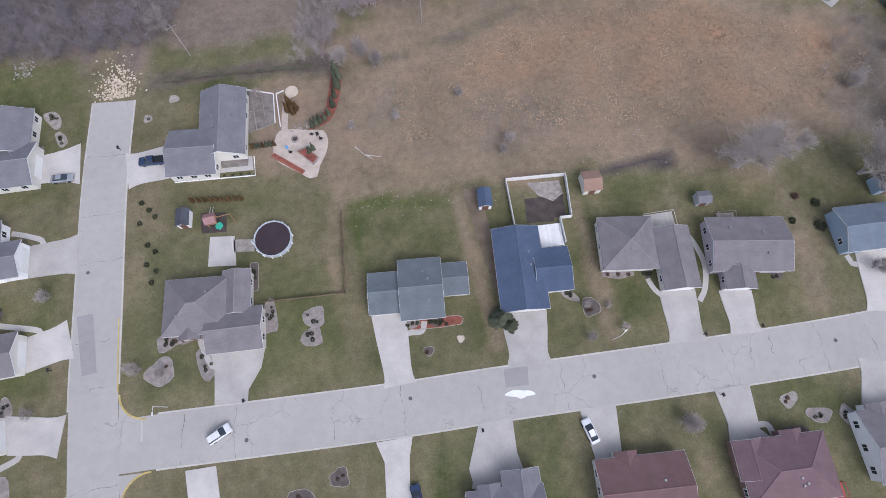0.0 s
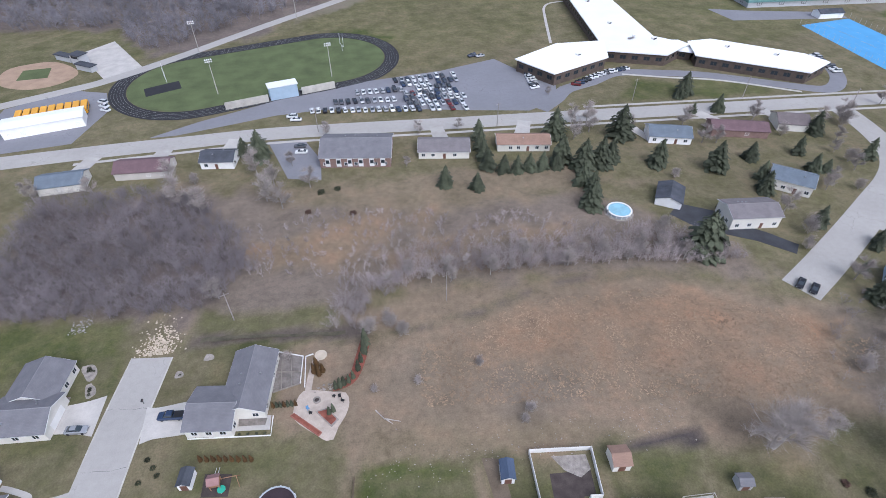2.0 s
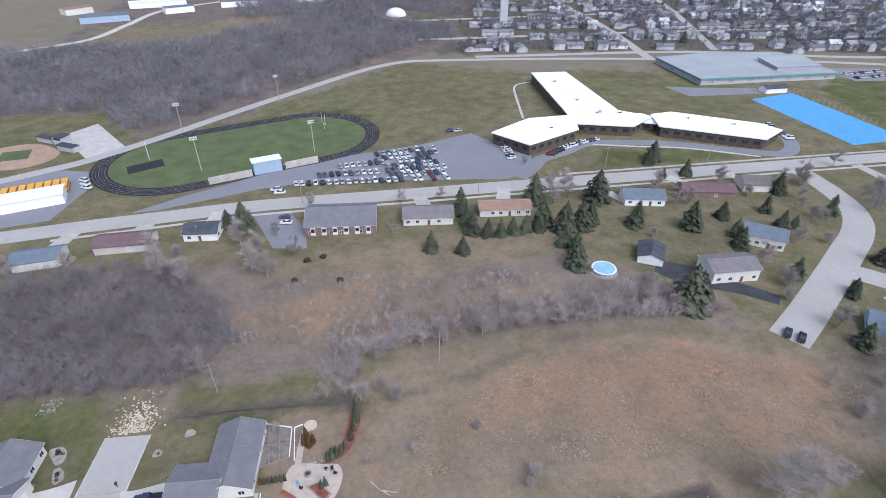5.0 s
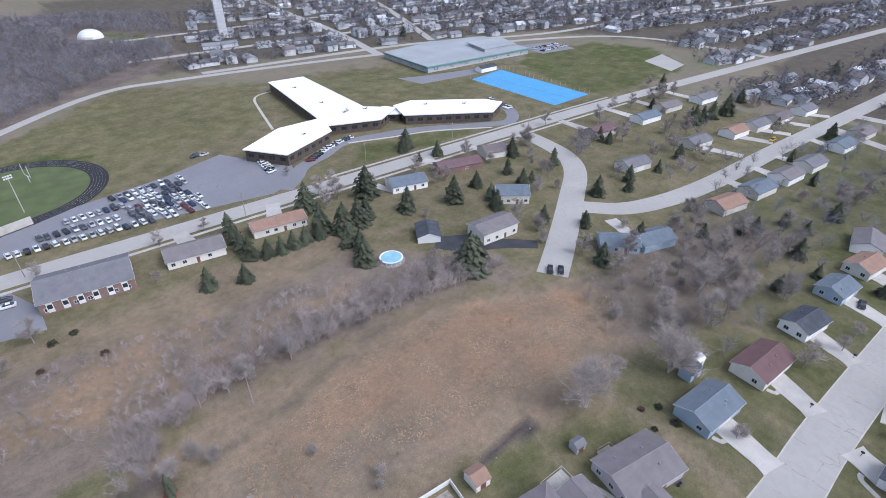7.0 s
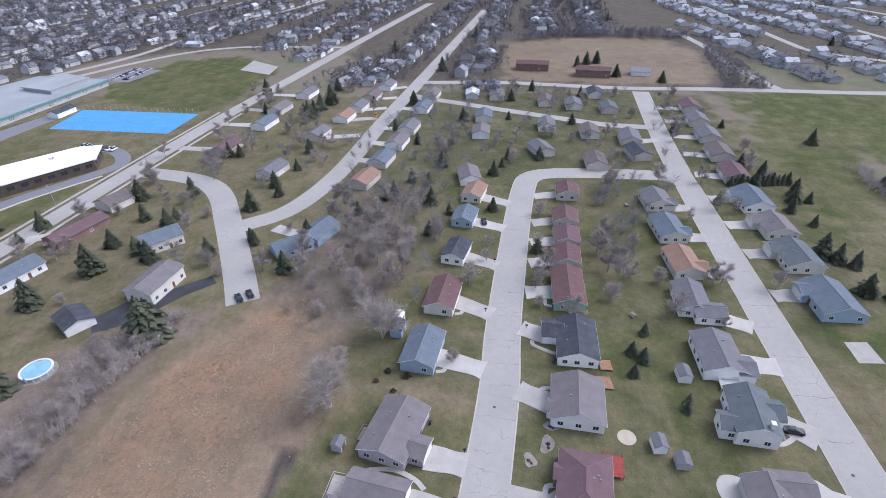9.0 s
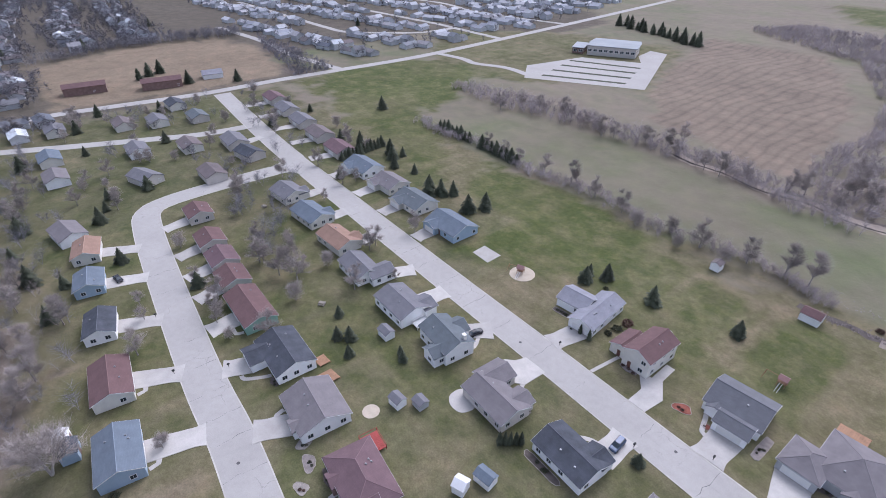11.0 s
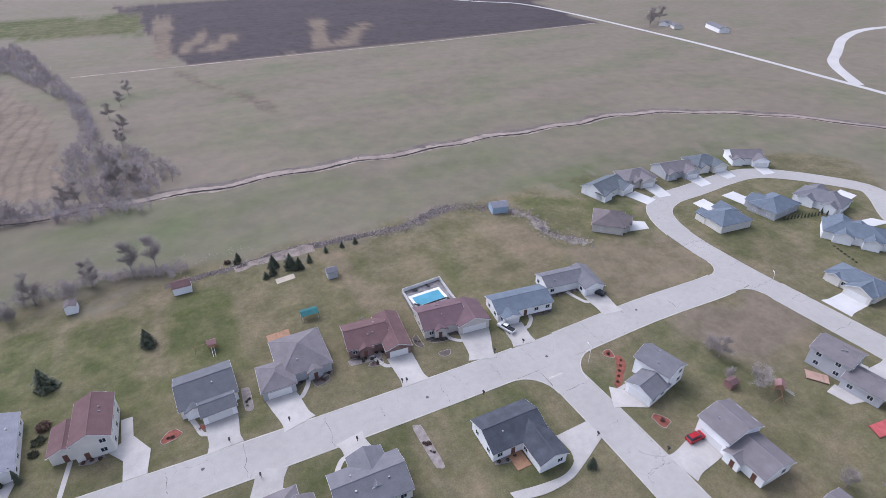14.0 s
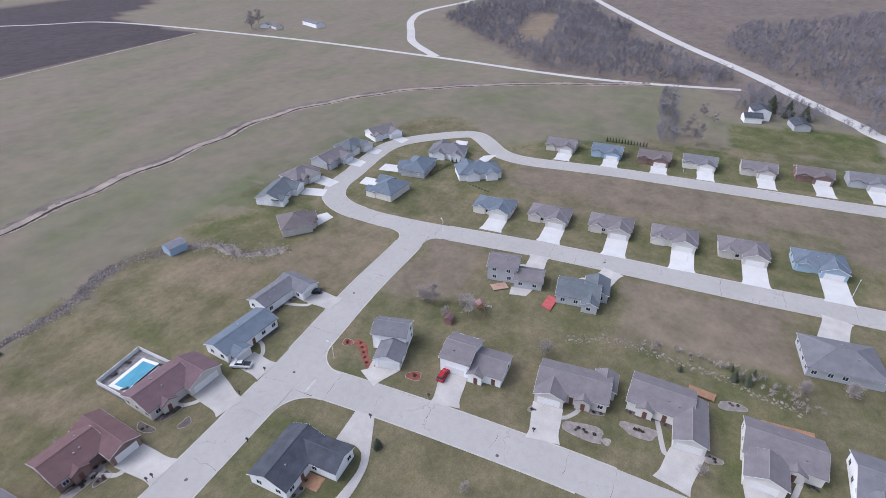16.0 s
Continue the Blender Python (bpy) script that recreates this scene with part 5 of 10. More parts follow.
for k, (hx, hy) in enumerate(((-243.8, -49.1), (-244.1, -27.0), (-244.4, -5.4), (-246.3, 14.2), (-248.1, 38.4), (-250.6, 60.1), (-251.8, 79.9))):
    house("new house with gabled roof and bright drive", ("taupe", "blue", "brown", "grey", "taupe", "brown", "grey")[k], ("tan", "blue", "brick", "cream", "tan", "brick", "grey")[k], [(hx, hy, 9.6, 14.0, 0, 3.0, "y", 0.42), (hx + 3.6, hy + 3.0, 6.6, 7.0, 0, 2.9, "x", 0.45), (hx + 3.0, hy - 4.4, 4.4, 4.0, 0, 2.8, "x", 0.45)], (1, "e", 5.4), (-228.4 - 0.03 * (hy + 49), hy + 3.2, 6.8), front="e", group="new houses", low=True)
# round the bend: each turned to the street, with a garage gable and a porch gable
for label, roof, wall, hx, hy, turn, w, d, hipped, side, u, drive in (
    ("house with brown hipped roof and a raised rear deck", "brown", "tan", -125.7, -123.3, 47, 12.5, 11.0, True, "n", -0.9, [(-133.9, -123.3), (-140.0, -119.0), (-137.7, -114.4), (-127.6, -116.5)]),
    ("white house with green-grey gabled roof on the bend", "teal", "white", -143.5, -146.2, 12, 16.0, 10.5, False, "n", -6.0, [(-149.1, -139.2), (-155.6, -140.4), (-157.6, -130.8), (-151.4, -128.9)]),
    ("house with taupe hipped roof at the field edge", "taupe", "tan", -162.6, -148.6, -9, 14.0, 10.5, True, "n", -1.5, [(-161.2, -140.6), (-168.9, -141.6), (-166.2, -130.6), (-160.2, -131.4)]),
    ("house with taupe cross-gabled roof and grey siding", "taupe", "grey", -183.6, -147.0, -9, 15.0, 10.5, False, "n", -4.6, [(-184.5, -140.2), (-193.0, -141.4), (-190.2, -131.0), (-184.0, -130.8)]),
    ("house with green-grey hipped roof and cream walls", "teal", "cream", -201.4, -146.4, -9, 14.0, 11.0, True, "n", -3.6, [(-200.9, -139.4), (-208.8, -140.2), (-206.2, -131.4), (-200.6, -131.2)]),
    ("house with steep taupe gables and white trim", "taupe", "white", -224.3, -142.4, -30, 14.0, 10.0, False, "n", -5.0, [(-222.5, -135.2), (-230.0, -137.8), (-224.8, -126.0), (-218.4, -126.9)]),
    ("house with grey cross-gabled roof inside the bend", "blue", "cream", -165.4, -104.6, -6, 14.0, 11.0, True, "s", -5.0, [(-168.5, -121.6), (-175.4, -122.4), (-175.0, -112.6), (-167.6, -111.6)]),
    ("house with blue-grey hipped roof and pale gables", "blue", "grey", -191.5, -103.6, 5, 16.0, 11.0, True, "s", 2.5, [(-184.6, -121.2), (-192.0, -121.6), (-192.8, -112.6), (-185.6, -111.6)]),
    ("white house with grey roof and rear sunrooms", "grey", "white", -213.4, -98.4, -78, 17.0, 11.0, True, "s", 4.0, [(-221.0, -93.6), (-234.0, -96.0), (-233.6, -102.4), (-221.6, -100.4)]),
    ("white house with blue-grey roof and rear sunrooms", "blue", "white", -197.4, -76.8, -57, 19.0, 11.0, True, "s", 4.0, [(-202.0, -84.4), (-219.0, -82.0), (-222.6, -76.6), (-205.4, -79.0)])):
    c, q, f = math.cos(radians(turn)), math.sin(radians(turn)), 1 if side == "n" else -1
    put = lambda a, b: (hx + a * c - b * q, hy + a * q + b * c)
    wings = [(hx, hy, w, d, turn, 3.2, "x", 0.46), (*put(u, f * d * 0.43), 7.0, 6.4, turn, 3.0, "y", 0.5), (*put(-u * 0.75 + 1.2, f * d * 0.42), 4.6, 4.6, turn, 2.9, "y", 0.55)]
    if "sunrooms" in label:
        wings += [(*put(-5.0, d * 0.45), 5.0, 5.0, turn, 3.0, "y", 0.5), (*put(3.4, d * 0.43), 5.6, 4.6, turn, 3.0, "y", 0.5)]
    house(label, roof, wall, wings, (1, side, 5.2), None, hip=(0,) if hipped else (), front=side, group="new houses", low=True)
    driveway(drive, "bright new concrete driveway", M_NEWDRIVE, 0.11)

# ---------------------------------------------------------------- houses east along the south street
for x, y, w, d, r, roof, wall in ((186.3, -68.5, 12.5, 10.0, 4, "grey", "cream"), (163.7, -67.5, 15.0, 9.7, 4, "blue", "cream"), (141.5, -66.5, 14.5, 9.0, 3, "orange", "cream")):
    house("ranch house with gable roof near a bare street tree", roof, wall, [(x, y, w, d, r), (x - 3, y - 4.0, 6.0, 4.5, r, 2.8, "y", 0.42)], (1, "s", 4.8), (x - 3, -79.6 - (x - 140) * 0.035, 5.6))
for x, y, w, d, r, roof, wall in ((188.6, -106.0, 16.0, 11.0, 0, "blue", "white"), (167.2, -106.0, 13.0, 10.5, 0, "taupe", "cream"), (147.4, -104.4, 15.0, 11.0, 0, "teal", "cream"), (124.0, -103.6, 16.0, 11.5, 0, "blue", "blue")):
    house("ranch house with gable roof and a short drive", roof, wall, [(x, y, w, d, r), (x + 4, y + 5, 6.5, 5.0, r, 2.9, "y")], (1, "n", 4.8), (x + 3.5, -89.2 - (x - 110) * 0.03, 5.6), front="n")

# the ground, whose lawns follow the lots
build_ground()

# ---------------------------------------------------------------- houses behind the meadow
NB = "ranch house beyond the meadow with low gable roof"
flats = house("long brick apartment house with grey roof and white window panels", "grey", "brick", [(1.7, 165.5, 25.0, 16.5, -10.6, 4.1, "x", 0.36)], front="e")
for k in range(6):
    part("window_panel", box(-10.6 + 3.9 * k, -8.9 + 3.9 * k, -8.36, -8.22, 0.5, 3.7), M_WHITE, flats, "tall white window panel")
    part("pane", box(-10.4 + 3.9 * k, -9.1 + 3.9 * k, -8.4, -8.34, 1.7, 3.1), M_GLASS, flats)
driveway([(-31, 182), (-17.6, 181), (-11.8, 165), (-12.2, 152), (-23.5, 155)], "grey asphalt yard beside the apartment house", M_LOT, 0.05)
house(NB, "taupe", "cream", [(33.1, 161.5, 18.4, 10.0, -11.2)], (0, "n", 4.6), (34, 181, 5.4))
house("ranch house with terracotta roof behind a spruce row", "orange", "cream", [(62.9, 159.4, 19.5, 8.0, -11.3)], (0, "n", 4.6), (70, 177.5, 5.4))
house("small white house with slate roof by the school road", "slate", "white", [(-47.0, 170.6, 11.5, 8.5, -10)], (0, "n", 4.6), (-43, 186.5, 5.4))
house("long ranch house with plum roof among shrubs", "purple", "tan", [(-71.9, 169.5, 18.0, 9.0, -5.2)], (0, "n", 4.6), (-67, 187, 5.4), low=True)
house("ranch house with grey roof by the school road", "blue", "cream", [(-97.0, 166.0, 14.0, 9.0, 2)], (0, "n", 4.6), (-93, 183.5, 5.4), low=True)
house("pale house with blue-grey roof and long drive", "blue", "white", [(119.7, 153.6, 15.5, 9.5, -18)], (0, "w", 4.6), (108, 173.5, 5.4))
house("long ranch house with plum roof under bare trees", "purple", "brick", [(148.5, 152.0, 21.0, 8.5, -18)], (0, "n", 4.6), (143, 169.5, 5.4), low=True)
house("small house with brown roof at the street corner", "brown", "cream", [(172.5, 152.5, 11.6, 10.0, -20)], (0, "n", 4.6), (170, 167.5, 5.2), low=True)
house("house with grey gable roof among spruces", "blue", "cream", [(143.6, 115.6, 13.0, 9.6, -42, 4.0)])
house("two-storey house with grey roof and dark drive", "taupe", "cream", [(117.6, 102.2, 15.5, 9.5, -8, 4.4, "x", 0.34)], front="s")
house("detached garage with slate roof and white doors", "slate", "white", [(99.4, 117.0, 8.0, 9.8, -35, 2.6, "y", 0.36)], (0, "e", 5.0), None, low=True)
driveway([(95.5, 109.5), (101.5, 114.0), (112, 107), (108.5, 103.0), (101, 100.5)], "dark asphalt turning area", M_ASPHALT, 0.05)
driveway([(106, 97.5), (112.5, 101.0), (119.5, 95.5), (125.5, 88.0), (122.0, 84.5), (114.5, 92.0)], "dark asphalt drive", M_ASPHALT, 0.058)
house("long angled ranch house with blue-grey roof", "blue", "blue", [(143.0, 66.4, 13.0, 8.6, -48), (153.5, 59.6, 13.5, 9.0, -20)])
driveway([(151.0, 68.0), (155.5, 66.0), (160.5, 77.5), (155.5, 79.5)])
for x, y, r, roof in ((207.3, 98.0, -12, "grey"), (255.1, 91.0, -10, "grey"), (199.3, 52.9, -14, "orange"), (222.2, 49.6, -10, "blue"), (284.0, 84.0, -8, "orange"), (267.0, 43.2, -8, "grey"), (302.9, 40.3, -8, "blue"), (245, 46, -8, "taupe"), (303, 80, -8, "grey"), (325, 76, -8, "brown"), (330, 38, -8, "taupe"), (350, 71, -8, "grey")):
    north = y > 65
    house("ranch house with low gable roof along the curved street", roof, ("cream", "tan", "white")[int(x) % 3], [(x, y, 14.0, 9.0, r)], (0, "s" if north else "n", 4.6), (x + 3, (65.5 if north else 55.5) - (x - 286) * 0.115, 5.0) if x > 215 else None, low=True, group="curved street houses")
for x, y, roof, wall in ((233.6, 132, "purple", "tan"), (271, 127, "blue", "white"), (298, 128, "taupe", "cream"), (330, 121, "grey", "white")):
    house("ranch house under bare trees beside the school road", roof, wall, [(x, y, 16.0, 9.0, -8)], (0, "n", 4.6), (x + 2, 161.5 - (x - 205) * 0.102, 5.0), low=True, group="school road houses")
for x, y, r, roof in ((239.0, -26.5, 20, "grey"), (224.7, -50.5, 0, "brown"), (236.5, -72.0, 10, "slate"), (274.0, -31.4, 0, "grey"), (288.2, 3.1, 0, "blue"), (305.8, -69.6, 0, "teal"), (264.6, -53.0, 0, "brown"), (262, 3.8, 0, "taupe"), (318, -34, 0, "brown"), (330, -4, 0, "grey"), (336, -66, 0, "slate"), (312, -50, 0, "grey"), (205.9, 7.1, 10, "taupe")):
    house("ranch house on the crossing street", roof, ("cream", "white", "tan")[int(x) % 3], [(x, y, 13.0, 9.0, r)], low=True, group="crossing street houses")
for x, y, roof in ((214, -108, "purple"), (238, -110, "brown"), (262, -112, "grey"), (286, -114, "grey"), (310, -117, "purple"), (256, -72, "grey")):
    house("ranch house at the far end of the south street", roof, "tan", [(x, y, 15.0, 10.0, -3)], (0, "n" if y < -90 else "s", 4.6), (x + 2, (-93.5 if y < -90 else -84) - (x - 221) * 0.07, 5.2), low=True, group="far south street houses")
road("road_cross", [(277, -89), (281, -64), (290, -42), (303, -12), (322, 30), (330, 54)], 7, "pale side street between far houses", kerb=False, z=0.078)
road("road_east", [(365, 48), (366, -5), (362, -35), (354, -88), (353, -140), (350, -185), (346, -255), (352, -360), (366, -520), (390, -760)], 8, "pale cross street at the edge of town", kerb=False, z=0.084)

# ---------------------------------------------------------------- school
M_MEMBRANE = worn("white roof membrane", (0.84, 0.85, 0.86), 0.6, 0.08, 1.5, 0.04, 0.05)
M_TEAL = worn("green-grey fascia metal", (0.15, 0.3, 0.29), 0.5, 0.5, 4, 0.1, 0.1)
M_GRAVEL = worn("grey ballasted roof", (0.34, 0.36, 0.375), 0.9, 0.05, 2.0, 0.1, 0.3)
SCHOOL_WALL = WALL["brown"]


DARK_FRAME = FRAME_MESH.copy()
DARK_FRAME.materials[0] = worn("dark bronze frame", (0.06, 0.05, 0.045), 0.5, 1, 5, 0.1)


def shrink(pts, k):
    cx, cy = sum(p[0] for p in pts) / len(pts), sum(p[1] for p in pts) / len(pts)
    out = []
    for x, y in pts:
        d = math.hypot(x - cx, y - cy)
        out.append((cx + (x - cx) * (1 - k / d), cy + (y - cy) * (1 - k / d)))
    return out


def flat_building(label, outline, h, roof, wall, fascia=None, bays=5.0, name="school"):
    top = thing(name, pose(0, 0, 0), label, "school building", kind="")
    pts = ccw(list(outline))
    inner = shrink(pts, 1.2)
    part("wall", prism(inner, -0.3, h), wall, top)
    part("roof", prism(pts, h, h + 0.5), roof, top, "flat roof")
    if fascia:
        part("fascia", band(np.array(pts, float), -0.12, 0.12, h - 0.8, h + 0.56, True), fascia, top, "green-grey metal fascia")
    n = len(inner)
    for i in range(n):
        a, b = Vector((*inner[i], 0)), Vector((*inner[(i + 1) % n], 0))
        length = (b - a).length
        count = int(length / bays)
        ang = math.degrees(math.atan2(b.y - a.y, b.x - a.x))
        for k in range(count):
            p = a.lerp(b, (k + 0.5) / count)
            ob = part("window", DARK_FRAME if name == "school" else FRAME_MESH, None, top)
            ob.matrix_local = pose(p.x, p.y, h * 0.55, 0, 0, ang) @ Matrix.Diagonal((2.2, 1, 1.5, 1))
            if bays < 6:
                part("pane", PANE_MESH, None, ob)
    return top


flat_building("school gymnasium with white flat roof and brown brick walls", [(81, 225.5), (107, 240), (132, 239), (125, 218.5), (93, 205.7)], 5.6, M_MEMBRANE, SCHOOL_WALL)
flat_building("long classroom wing with white flat roof", [(144.3, 323.4), (168, 320), (160, 240), (172.5, 226.5), (154, 215.5), (127.5, 226.7)], 5.4, M_MEMBRANE, SCHOOL_WALL)
flat_building("school wing with white flat roof by the road", [(173.8, 230.5), (187, 231), (220, 204), (224.4, 192.6), (207, 184), (167.3, 213)], 5.2, M_MEMBRANE, SCHOOL_WALL)
flat_building("low link between school wings", [(162, 238), (172, 236), (176, 226), (170, 219), (163, 224)], 4.0, M_MEMBRANE, SCHOOL_WALL, bays=4)
flat_building("second school with grey flat roof and green-grey fascia", [(255, 346), (314, 349), (360, 336), (352, 276), (249, 286)], 4.0, M_GRAVEL, WALL["grey"], bays=14, fascia=M_TEAL)
flat_building("raised roof block on the second school", [(322, 319), (358, 313), (348, 287), (313, 290)], 6.4, M_GRAVEL, WALL["grey"])
for sx, sy, sw in ((150, 300, 2.2), (146, 262, 1.8), (158, 236, 2.6), (205, 205, 2.0), (188, 219, 1.8), (112, 224, 2.4)):
    unit = thing("roof_unit", pose(sx, sy, 5.8, 0, 0, 20), "pale metal ventilation unit on a flat roof", "roof unit", "roof units")
    part("casing", box(-sw / 2, sw / 2, -0.8, 0.8, -0.4, 1.0, 0.06), M_DOOR, unit)
    part("grille", box(-sw / 2 + 0.15, sw / 2 - 0.15, -0.84, -0.78, 0.1, 0.8), M_BLACK, unit)
PAVED = "car park of dark asphalt"
tagged(new("school_lot", finish(prism([(-76, 194.5), (-59, 204), (-46, 209.5), (-29, 217), (-3, 223.5), (13, 229), (46, 233), (76, 242), (86, 221), (95, 207), (90, 192), (75, 186), (60, 189.4), (50, 191.6), (29, 197), (9, 202), (-10, 204.4), (-29, 203.2), (-46, 199), (-66, 194.4)], -0.4, 0.05), "school_lot", M_LOT)), PAVED, "car park", kind="structure")
tagged(new("school_drive", finish(band(smooth_line([(80, 186), (90, 194), (98, 202), (112, 207), (128, 214), (150, 209), (170, 202), (200, 184), (214, 178), (226, 186), (233, 200), (228, 210)], 3), -3.5, 3.5, -0.4, 0.061), "school_drive", M_LOT)), "asphalt drive past the school front", "driveway", kind="structure")
tagged(new("bus_yard", finish(prism([(-140, 192), (-104, 196), (-97, 222), (-102, 240), (-118, 246), (-140, 232)], -0.4, 0.052), "bus_yard", M_LOT)), "asphalt bus yard", "car park", kind="structure")
tagged(new("plaza", finish(prism([(-127, 291), (-114, 306), (-92, 266), (-105, 252)], -0.4, 0.056), "plaza", M_CONCRETE)), "pale gravel parking beside the ball field", "car park", kind="structure")
road("road_track", [(-150, 232), (-120, 246), (-105, 254), (-78, 276), (-21, 328), (56, 390), (112, 392), (260, 358), (420, 300), (480, 240), (482, 133)], 6.5, "pale road behind the sports field", None, False, z=0.07)
tagged(new("second_lot", finish(prism([(225, 290), (246, 282), (300, 268), (296, 258), (228, 268)], -0.4, 0.05), "second_lot", M_LOT)), "worn playground asphalt", "car park", kind="structure")
tagged(new("office_car_park", finish(prism([(366, 302), (404, 292), (396, 262), (360, 268)], -0.4, 0.05), "office_car_park", M_LOT)), PAVED, "car park", kind="structure")

# running track and field
M_TRACK = worn("black rubber track", (0.028, 0.028, 0.032), 0.85, 0.3, 3.0, 0.15)
M_LINE = worn("white line paint", (0.42, 0.42, 0.41), 0.7, 0.5, 4.0, 0.1, 0.05)
M_TURF = worn("mown playing field", (0.098, 0.122, 0.052), 0.95, 0.12, 2.0, 0.2, 0.5)


def oval(r, straight, cx, cy, turn, n=40):
    pts = []
    for i in range(n):
        a = math.pi * i / (n - 1) - math.pi / 2
        pts.append((straight + r * math.cos(a), r * math.sin(a)))
    pts += [(-x, -y) for x, y in pts]
    c, s = math.cos(radians(turn)), math.sin(radians(turn))
    return np.array([(cx + c * x - s * y, cy + s * x + c * y) for x, y in pts])


TRACK_AT = (-35.5, 251.5, 14.5)
track = tagged(new("running_track", finish(band(oval(32.5, 31, *TRACK_AT), -3.6, 3.6, -0.4, 0.045, True), "running_track", M_TRACK)), "black running track around a green playing field", "running track", kind="structure")
for k in range(1, 6):
    part("lane_line", band(oval(28.9 + 1.2 * k, 31, *TRACK_AT), -0.025, 0.025, 0.03, 0.052, True), M_LINE, track, "white lane line")
tagged(new("playing_field", finish(prism([tuple(p) for p in oval(28.6, 31, *TRACK_AT)], -0.4, 0.03), "playing_field", M_TURF)), "mown green playing field inside the track", "field", kind="structure")
tagged(new("ground_cover", finish(prism([(-84.5, 232.5), (-70.5, 238.5), (-73, 247), (-87, 241)], 0.0, 0.06), "ground_cover", M_TRACK)), "black weighted cover laid on the field", "tarpaulin")


def light_pole(x, y, h, turn, rows=3, wide=3.0):
    top = thing("light_pole", pose(x, y, 0, 0, 0, turn), "tall grey floodlight pole with a rack of lamps", "light pole", "floodlights")
    part("pole", tube((0, 0, -0.2), (0, 0, h), 0.22, 0.12), M_KERB, top)
    for k in range(rows):
        z = h - 0.4 - 0.9 * k
        rack = part("crossbar", box(-wide / 2, wide / 2, -0.08, 0.08, z, z + 0.15), M_KERB, top)
        for i in range(4):
            x0 = -wide / 2 + (i + 0.1) * wide / 4
            part("lamp", box(x0, x0 + wide / 6, -0.4, -0.08, z + 0.05, z + 0.6, 0.05), M_WHITE, rack, "white floodlight")
    return top


for x, y in ((-54, 229.0), (-4, 237.5), (-68, 280), (-19.5, 322)):
    light_pole(x, y, 15.5, 14, 2, 3.2)


def goal_post(x, y, turn):
    top = thing("goal_post", pose(x, y, 0, 0, 0, turn), "pale tuning-fork goal post on the playing field", "goal post", "goal posts")
    part("stem", tube((0, 0, -0.1), (0, 0, 3), 0.12), M_WHITE, top)
    part("crossbar", tube((0, -2.8, 3), (0, 2.8, 3), 0.09), M_WHITE, top)
    for s in (-1, 1):
        part("upright", tube((0, 2.8 * s, 3), (0, 2.8 * s, 8), 0.08), M_WHITE, top)


goal_post(-78, 246, 14.5), goal_post(3, 268, 14.5)


M_STANDS = worn("galvanised seating", (0.3, 0.32, 0.36), 0.5, 0.5, 4, 0.1, metal=0.3)


def bleachers(x, y, length, turn):
    top = thing("bleachers", pose(x, y, 0, 0, 0, turn), "grey stepped bleachers beside the track", "bleachers", "bleachers")
    for k in range(6):
        part("bench", box(-length / 2, length / 2, -k * 0.75 - 0.2, -k * 0.75 + 0.2, 0.35 * k - (0.2 if k == 0 else 0), 0.35 * k + 0.4), M_DOOR if k % 2 else M_STANDS, top)
    part("rail", box(-length / 2, length / 2, -4.6, -4.5, 0, 3.3), M_KERB, top, "rear railing")


bleachers(-41.5, 219.2, 18, 14), bleachers(-11.5, 227.2, 15, 14)
top = thing("press_box", pose(-25.5, 221.0, 0, 0, 0, 12), "white press box on posts above the bleachers", "press box")
part("cabin", box(-6, 6, -2.5, 2.5, 0, 5.6, 0.05), WALL["blue"], top)
part("roof", box(-6.4, 6.4, -2.9, 2.9, 5.6, 5.9), ROOF["white"], top)
for k in range(5):
    ob = part("window", FRAME_MESH, None, top)
    ob.matrix_local = pose(-4.8 + 2.4 * k, 2.52, 5.0, 0, 0, 180) @ Matrix.Diagonal((1.4, 1, 1, 1))
    part("pane", PANE_MESH, None, ob)

# bus garage with buses
house("long white bus garage with a shallow white roof", "white", "white", [(-117.0, 211.5, 28.0, 9.5, 12, 4.2, "x", 0.12)], low=True)
M_BUS = worn("school bus paint", (0.72, 0.36, 0.03), 0.4, 0.5, 5, 0.06, 0.05)


def bus(x, y, turn):
    top = thing("bus", pose(x, y, 0, 0, 0, turn), "yellow bus parked beside the garage", "bus", "parked buses")
    part("body", box(-1.2, 1.2, -5, 4, 0.6, 2.9, 0.15), M_BUS, top)
    part("bonnet", box(-1.0, 1.0, 4, 5.4, 0.6, 1.7, 0.15), M_BUS, top)
    part("window_band", box(-1.23, 1.23, -4.5, 3.6, 1.75, 2.4), M_GLASS, top, "dark side windows")
    for sx in (-1, 1):
        for sy in (-3.0, 3.6):
            part("wheel", tube((sx * 0.85, sy, 0.48), (sx * 1.2, sy, 0.48), 0.48, sides=10), M_BLACK, top)


for k in range(9):
    bus(-129.5 + 2.9 * k, 220.0 + 0.62 * k, 12)

# tennis courts
M_BLUE = worn("blue court coating", (0.1, 0.33, 0.6), 0.75, 0.15, 2.5, 0.06, 0.1)
court = tagged(new("tennis_courts", finish(prism([(261, 253), (296, 257), (290.5, 177), (256, 178)], -0.4, 0.05), "tennis_courts", M_BLUE)), "row of bright blue tennis courts", "tennis court", kind="structure")
for k in range(5):
    y = 183 + 15 * k
    for x in (262, 269, 276, 283):
        part("court_line", box(x - 0.05, x + 0.05, y, y + 10, 0.045, 0.058), M_LINE, court, "white court line")
    part("net", box(272.48, 272.52, y - 0.5, y + 10.5, 0.85, 0.95), M_LINE, court, "pale tape of a tennis net")
